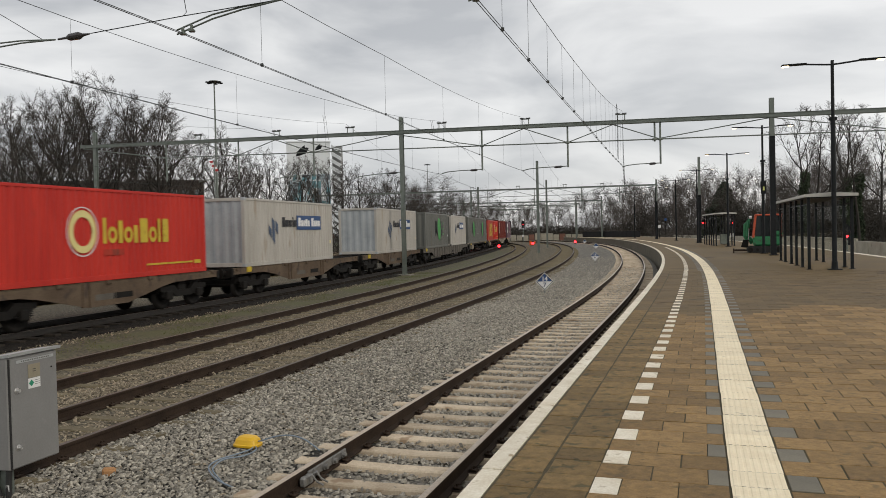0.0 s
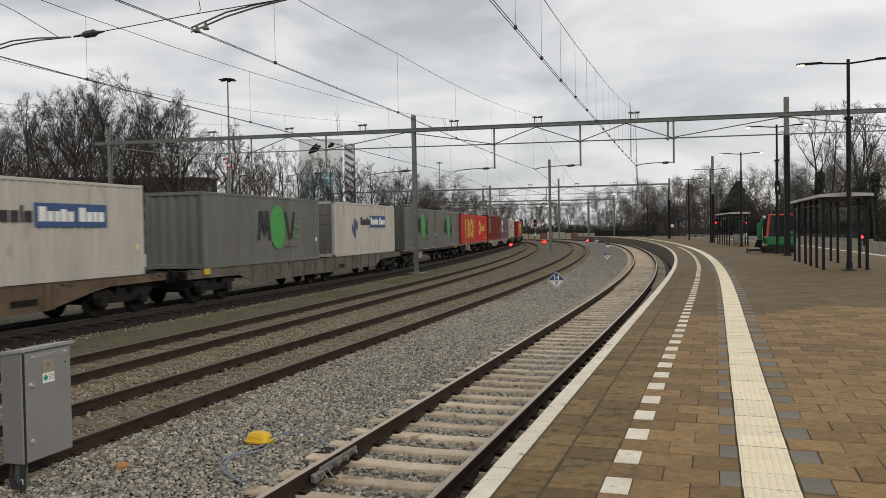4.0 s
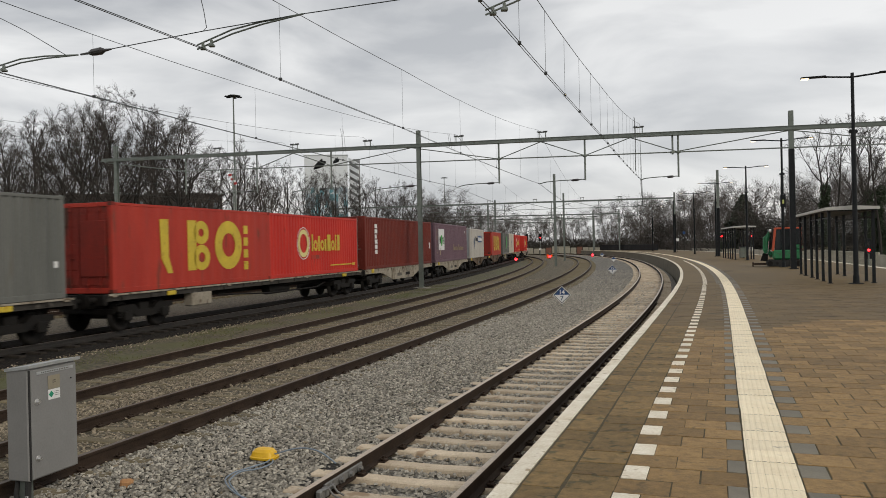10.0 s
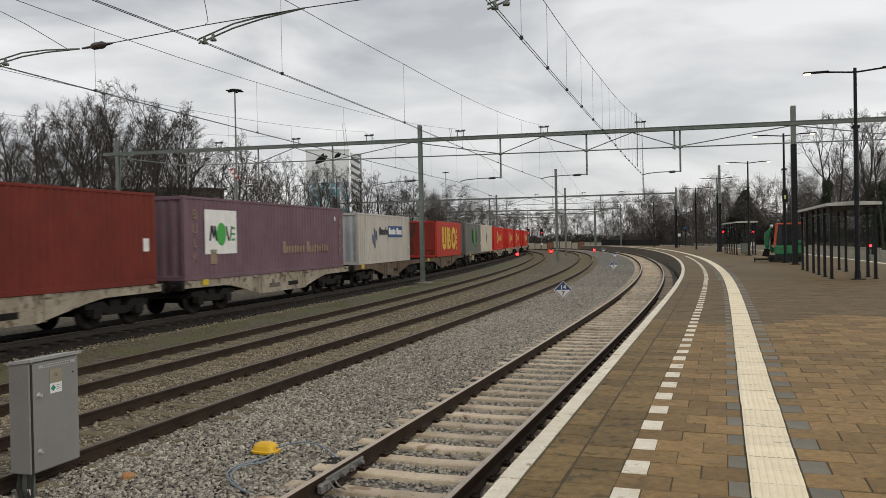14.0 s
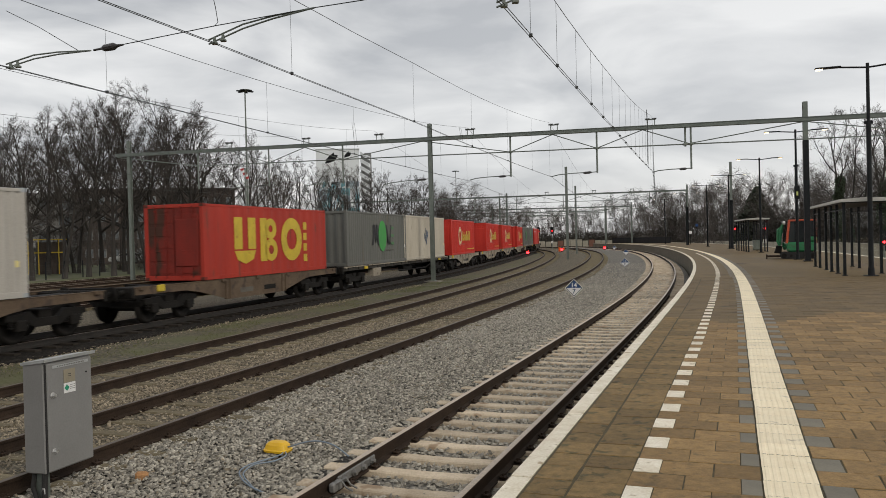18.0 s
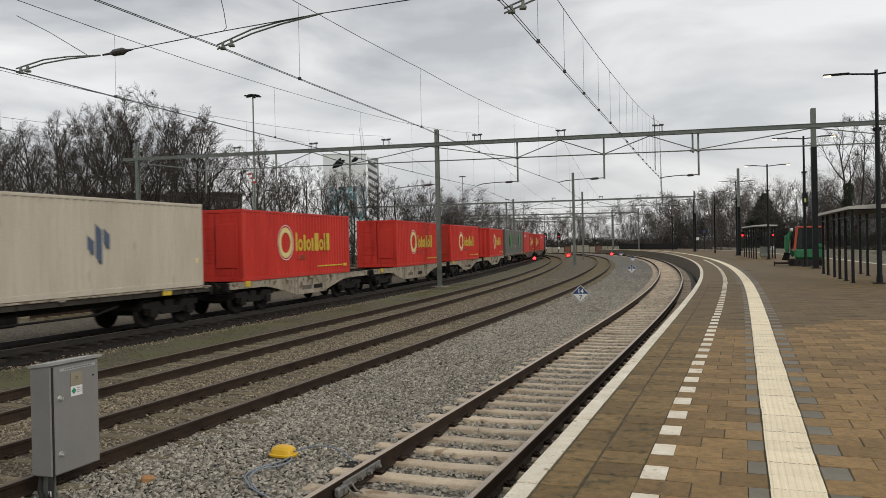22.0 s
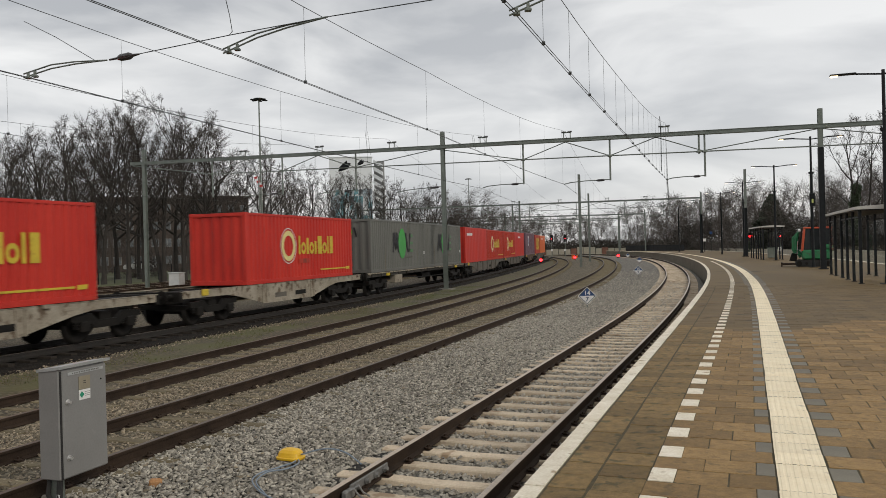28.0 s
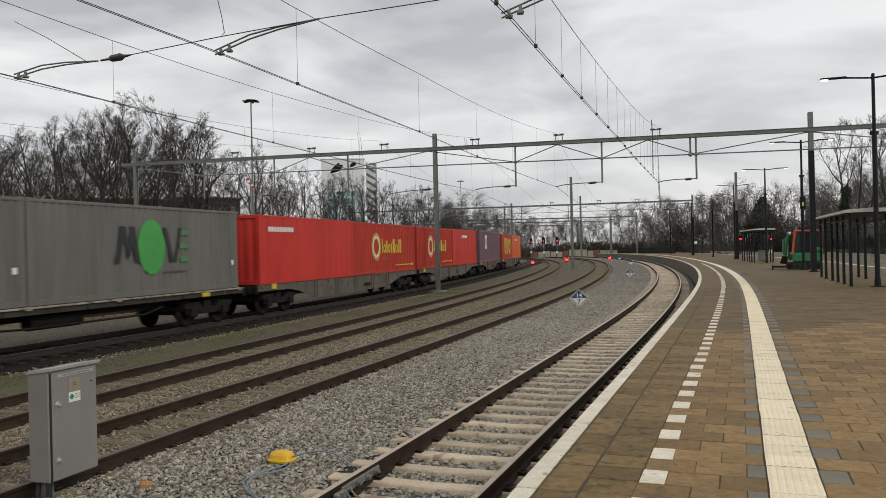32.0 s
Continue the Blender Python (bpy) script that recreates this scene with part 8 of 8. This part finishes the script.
def ribbed_tile():
    g = Solid()
    a, b = COURSE / 2 - 0.003, 0.34 / 2 - 0.002
    pts = []
    k = 7
    w = 2 * b / k
    for i in range(k):
        x = -b + i * w
        pts += [(x, 0), (x + 0.3 * w, 0), (x + 0.42 * w, 0.0028), (x + 0.88 * w, 0.0028), (x + w, 0)]
    vs = [(x, y, z) for x, z in pts for y in (-a, a)]
    fs = [(2 * i, 2 * i + 2, 2 * i + 3, 2 * i + 1) for i in range(len(pts) - 1)]
    k0 = len(vs)
    vs += [(-b, -a, -0.03), (b, -a, -0.03), (b, a, -0.03), (-b, a, -0.03)]
    fs += [(k0, k0 + 1, 2 * len(pts) - 2, 0), (k0 + 2, k0 + 3, 1, 2 * len(pts) - 1)]
    g.add(vs, fs)
    return g.mesh("guide_tile", WHITE_TILE)


TILE = ribbed_tile()
JOINED = {}
prng = random.Random(77)


def lay(me, s, n, near, tilt=0.45, lift=0.0, wide=1.0):
    m = at(s + prng.uniform(-0.003, 0.003), n + prng.uniform(-0.004, 0.004), PLAT + prng.uniform(0.0, 0.004) + lift, prng.uniform(-0.6, 0.6) if tilt > 0.2 else prng.uniform(-0.15, 0.15)) @ pose(0, 0, 0, prng.uniform(-tilt, tilt), prng.uniform(-tilt, tilt), 0) @ Matrix.Diagonal((wide, 1, 1, 1))
    if near:
        o = part(me.name.split(".")[0], me, None, PLATFORM)
        o.matrix_world = m
    else:
        dirty = me.materials[0] in (PAVER, PAVER_EDGE) and s + 3.5 * noise.noise((n * 0.45, s * 0.35, 0)) + 0.25 * (n + 4) > 9.0
        key = (me.name, dirty)
        if key not in JOINED:
            JOINED[key] = (me, Solid())
        base, g = JOINED[key]
        g.add([m @ v.co for v in base.vertices], [tuple(p.vertices) for p in base.polygons])


def veer(s):
    """How far the dotted line strays from its even distance to the edge."""
    return float(np.interp(s, [-3, 6, 20, 32, 60], [0.045, 0.13, 0.19, 0.215, 0.23]))


row = 0
s = -3.105
while s < 23.2:
    near = s < 7.5
    mid = s + COURSE / 2
    if row % 3 == 0:
        lay(EDGE_ST, s + COURSE * 1.5, P_IN - 0.04, near, 0.1)
    lay(A_ST, mid, P_IN - 0.13 - 0.135, near)
    out = veer(s)
    n0 = -2.458 - out
    lay(B_ST, mid + 0.02, (P_IN - 0.41 + n0) / 2, near, wide=(P_IN - 0.41 - n0) / 0.28)
    k = (0.895 - out) / 0.895
    u = U * k
    if row % 2 == 0:
        lay(BLOCK, mid, n0 - u / 2, near, 0.2, 0.002, k)
        lay(FULL, mid, n0 - u - u, near, wide=k)
        lay(FULL, mid, n0 - 3 * u - u * 0.85, near, wide=k * 0.85)
    else:
        lay(FULL, mid, n0 - u, near, wide=k)
        lay(FULL, mid, n0 - 3 * u, near, wide=k)
        lay(BLUE_T, mid, n0 - 4 * u - u * 0.36, near, wide=k * 0.72)
    lay(TILE, mid, -3.53, near and s < 7.5, 0.08, 0.004)
    n = -3.707
    if row % 2:
        lay(BLUE_T, mid, n - U / 2, near)
        n -= U
    while n > -11.2:
        lay(FULL, mid, n - U, near and n > -5.6 and s < 5)
        n -= 2 * U
    row += 1
    s += COURSE
while s < 60:
    if row % 2 == 0:
        lay(BLOCK, s + COURSE / 2, -2.458 - veer(s) - U / 2, False, 0.1, 0.003, 0.85)
        lay(BLUE_T, s + COURSE / 2, -3.25, False, 0.1, 0.0)
        lay(BLUE_T, s + COURSE / 2, -3.82, False, 0.1, 0.0)
    if row % 3 == 0 and s < 40:
        lay(EDGE_ST, s + COURSE * 1.5, P_IN - 0.04, False, 0.1)
    if s < 30:
        lay(TILE, s + COURSE / 2, -3.53, False, 0.08, 0.004)
    row += 1
    s += COURSE
for (key, dirty), (base, g) in JOINED.items():
    me = bpy.data.meshes.new(key + "_far")
    me.from_pydata(g.v, [], g.f)
    me.materials.append({"brown_platform_paver": PAVER_I, "worn_white_paint": WHITE_I, "cream_ribbed_tile": TILE_I, "bluish_grey_paver": GREY_I, "mossy_edge_paver": EDGE_I}[base.materials[0].name] if not dirty else PAVER_D)
    single(key.split(".")[0] + "s", me, None, "dirty brown paving stones along the platform" if dirty else "paving stones continuing along the platform", "paving", kind="stuff")


def stones(label, material, boxes, seed, size=(0.022, 0.05)):
    """Flat angular crushed stones strewn over the beds: boxes of (s0, s1, n0(s), n1(s), z, count)."""
    r = np.random.RandomState(seed)
    # a four-sided chip: a wide under ring, a smaller upper one, and a flat top
    g4 = [2 * math.pi * i / 4 for i in range(4)]
    base_v = np.array([(math.cos(q), math.sin(q), -0.55) for q in g4] + [(0.72 * math.cos(q + 0.3), 0.72 * math.sin(q + 0.3), 0.75) for q in g4])
    base_f = np.array([f for i in range(4) for f in ((i, (i + 1) % 4, 4 + (i + 1) % 4), (i, 4 + (i + 1) % 4, 4 + i))] + [(4, 5, 6), (4, 6, 7)])
    VV, FF, k = [], [], 0
    for s0, s1, na, nb, z, count in boxes:
        ss = r.uniform(s0, s1, count)
        q = r.uniform(0, 1, count)
        n_ = np.array([na(v) for v in ss]) * (1 - q) + np.array([nb(v) for v in ss]) * q
        h = np.interp(ss, S_AX, HEAD)
        px = np.interp(ss, S_AX, CX) - n_ * np.cos(h)
        py = np.interp(ss, S_AX, CY) + n_ * np.sin(h)
        pz = z + r.uniform(-0.026, 0.016, count)
        # any heading, and a tilt that is mostly small
        yaw, tilt, way = r.uniform(0, 2 * math.pi, count), r.normal(0, 0.5, count), r.uniform(0, 2 * math.pi, count)
        sc = r.uniform(size[0], size[1], (count, 1)) * np.stack([r.uniform(1.0, 1.85, count), r.uniform(0.6, 0.98, count), r.uniform(0.35, 0.7, count)], 1)
        v = base_v[None] * sc[:, None] * r.uniform(0.68, 1.25, (count, 8, 1))
        x = v[..., 0] * np.cos(yaw)[:, None] - v[..., 1] * np.sin(yaw)[:, None]
        y = v[..., 0] * np.sin(yaw)[:, None] + v[..., 1] * np.cos(yaw)[:, None]
        d = x * np.cos(way)[:, None] + y * np.sin(way)[:, None]
        ct, st = np.cos(tilt)[:, None], np.sin(tilt)[:, None]
        d2, z2 = d * ct - v[..., 2] * st, d * st + v[..., 2] * ct
        x, y = x + (d2 - d) * np.cos(way)[:, None], y + (d2 - d) * np.sin(way)[:, None]
        VV.append(np.stack([x + px[:, None], y + py[:, None], z2 + pz[:, None]], 2).reshape(-1, 3))
        FF.append((base_f[None] + (np.arange(count) * 8)[:, None, None] + k).reshape(-1, 3))
        k += count * 8
    V_, F_ = np.concatenate(VV), np.concatenate(FF)
    me = bpy.data.meshes.new("stones")
    me.vertices.add(len(V_))
    me.vertices.foreach_set("co", V_.astype(np.float32).ravel())
    me.loops.add(len(F_) * 3)
    me.loops.foreach_set("vertex_index", F_.astype(np.int32).ravel())
    me.polygons.add(len(F_))
    me.polygons.foreach_set("loop_start", np.arange(0, len(F_) * 3, 3, dtype=np.int32))
    me.polygons.foreach_set("loop_total", np.full(len(F_), 3, dtype=np.int32))
    me.update(calc_edges=True)
    me.materials.append(material)
    single("ballast_stones", me, material, label, "ballast", kind="stuff")


stones("loose grey crushed stones beside the platform track", STONE_FAR,
       [(10, 20, c(1.1), lambda s: n2(s) - 0.85, -0.176, 13500), (20, 34, c(0.9), lambda s: n2(s) - 0.9, -0.176, 7500), (34, 48, c(0.9), lambda s: n2(s) - 0.9, -0.175, 3192), (48, 66, c(0.9), lambda s: n2(s) - 0.9, -0.182, 1824),
        (-3, 10, c(-0.7), c(0.7), -0.212, 5400), (7, 24, c(-0.7), c(0.7), -0.195, 3600), (24, 44, c(-0.7), c(0.7), -0.185, 2200), (1, 9, c(-0.7), c(0.7), -0.205, 900), (-3, 14, c(-1.7), c(-0.82), -0.21, 2584), (-3, 14, c(0.82), c(1.36), -0.195, 4600)], 1, (0.016, 0.038))
stones("loose grey crushed stones at the foot of the platform", STONE_GREY,
       [(-2.5, 4, c(1.25), lambda s: n2(s) - 0.85, -0.176, 19500), (4, 10, c(1.2), lambda s: n2(s) - 0.85, -0.176, 15500)], 5, (0.012, 0.031))
mid_lo, mid_hi = (lambda s: n2(s) + 0.85), (lambda s: n3(s) - 0.85)
stones("brown-stained stones between the older tracks", STONE_BROWN,
       [(-3, 6, mid_lo, mid_hi, -0.185, 8200), (6, 16, mid_lo, mid_hi, -0.185, 8000), (16, 30, mid_lo, mid_hi, -0.185, 5200), (30, 50, mid_lo, mid_hi, -0.188, 2600),
        (-3, 16, lambda s: n2(s) - 0.7, lambda s: n2(s) + 0.7, -0.174, 8000), (16, 34, lambda s: n2(s) - 0.7, lambda s: n2(s) + 0.7, -0.174, 1800), (-3, 20, lambda s: n3(s) - 0.7, lambda s: n3(s) + 0.7, -0.182, 2400), (-2.5, 14, c(1.25), lambda s: n2(s) - 0.85, -0.166, 684),
        (-4, 36, lambda s: n4(s) - 2.75, lambda s: n4(s) - 1.85, -0.235, 3000)], 2, (0.012, 0.029))


def grass_tufts():
    r = np.random.RandomState(8)
    g_v, g_f = [], []
    for i in range(16000):
        s = r.uniform(-4, 45)
        lo_, hi_ = n3(s) + 1.1, n4(s) - 2.0
        n = lo_ + (hi_ - lo_) * r.beta(2.2, 2.2)
        p = spot(s, n, -0.24)
        if noise.noise((p.x * 0.5, p.y * 0.5, 3)) < -0.05:
            continue
        a = r.uniform(0, 2 * math.pi)
        h, w = r.uniform(0.02, 0.06), r.uniform(0.006, 0.014)
        k = len(g_v)
        dx, dy = math.cos(a) * w, math.sin(a) * w
        lx, ly = r.uniform(-0.03, 0.03, 2)
        g_v += [(p.x - dx, p.y - dy, p.z), (p.x + dx, p.y + dy, p.z), (p.x + lx, p.y + ly, p.z + h)]
        g_f.append((k, k + 1, k + 2))
    me = bpy.data.meshes.new("grass")
    me.from_pydata(g_v, [], g_f)
    me.materials.append(GRASS)
    single("grass", me, GRASS, "short weedy grass beside the freight track", "grass", kind="stuff")


grass_tufts()


def motions():
    """The train rolls along its bend, slowing a little."""
    for ob, (s0, z) in MOVERS:
        rows = []
        for k in range(33):
            s = train_s(s0, k)
            rows.append((float(k), at(s, n4(s), z, -math.degrees(math.atan(n4_slope(s))) * -1)))
        walk(ob, rows)


def n4_slope(s):
    return (n4(s + 0.5) - n4(s - 0.5))


motions()
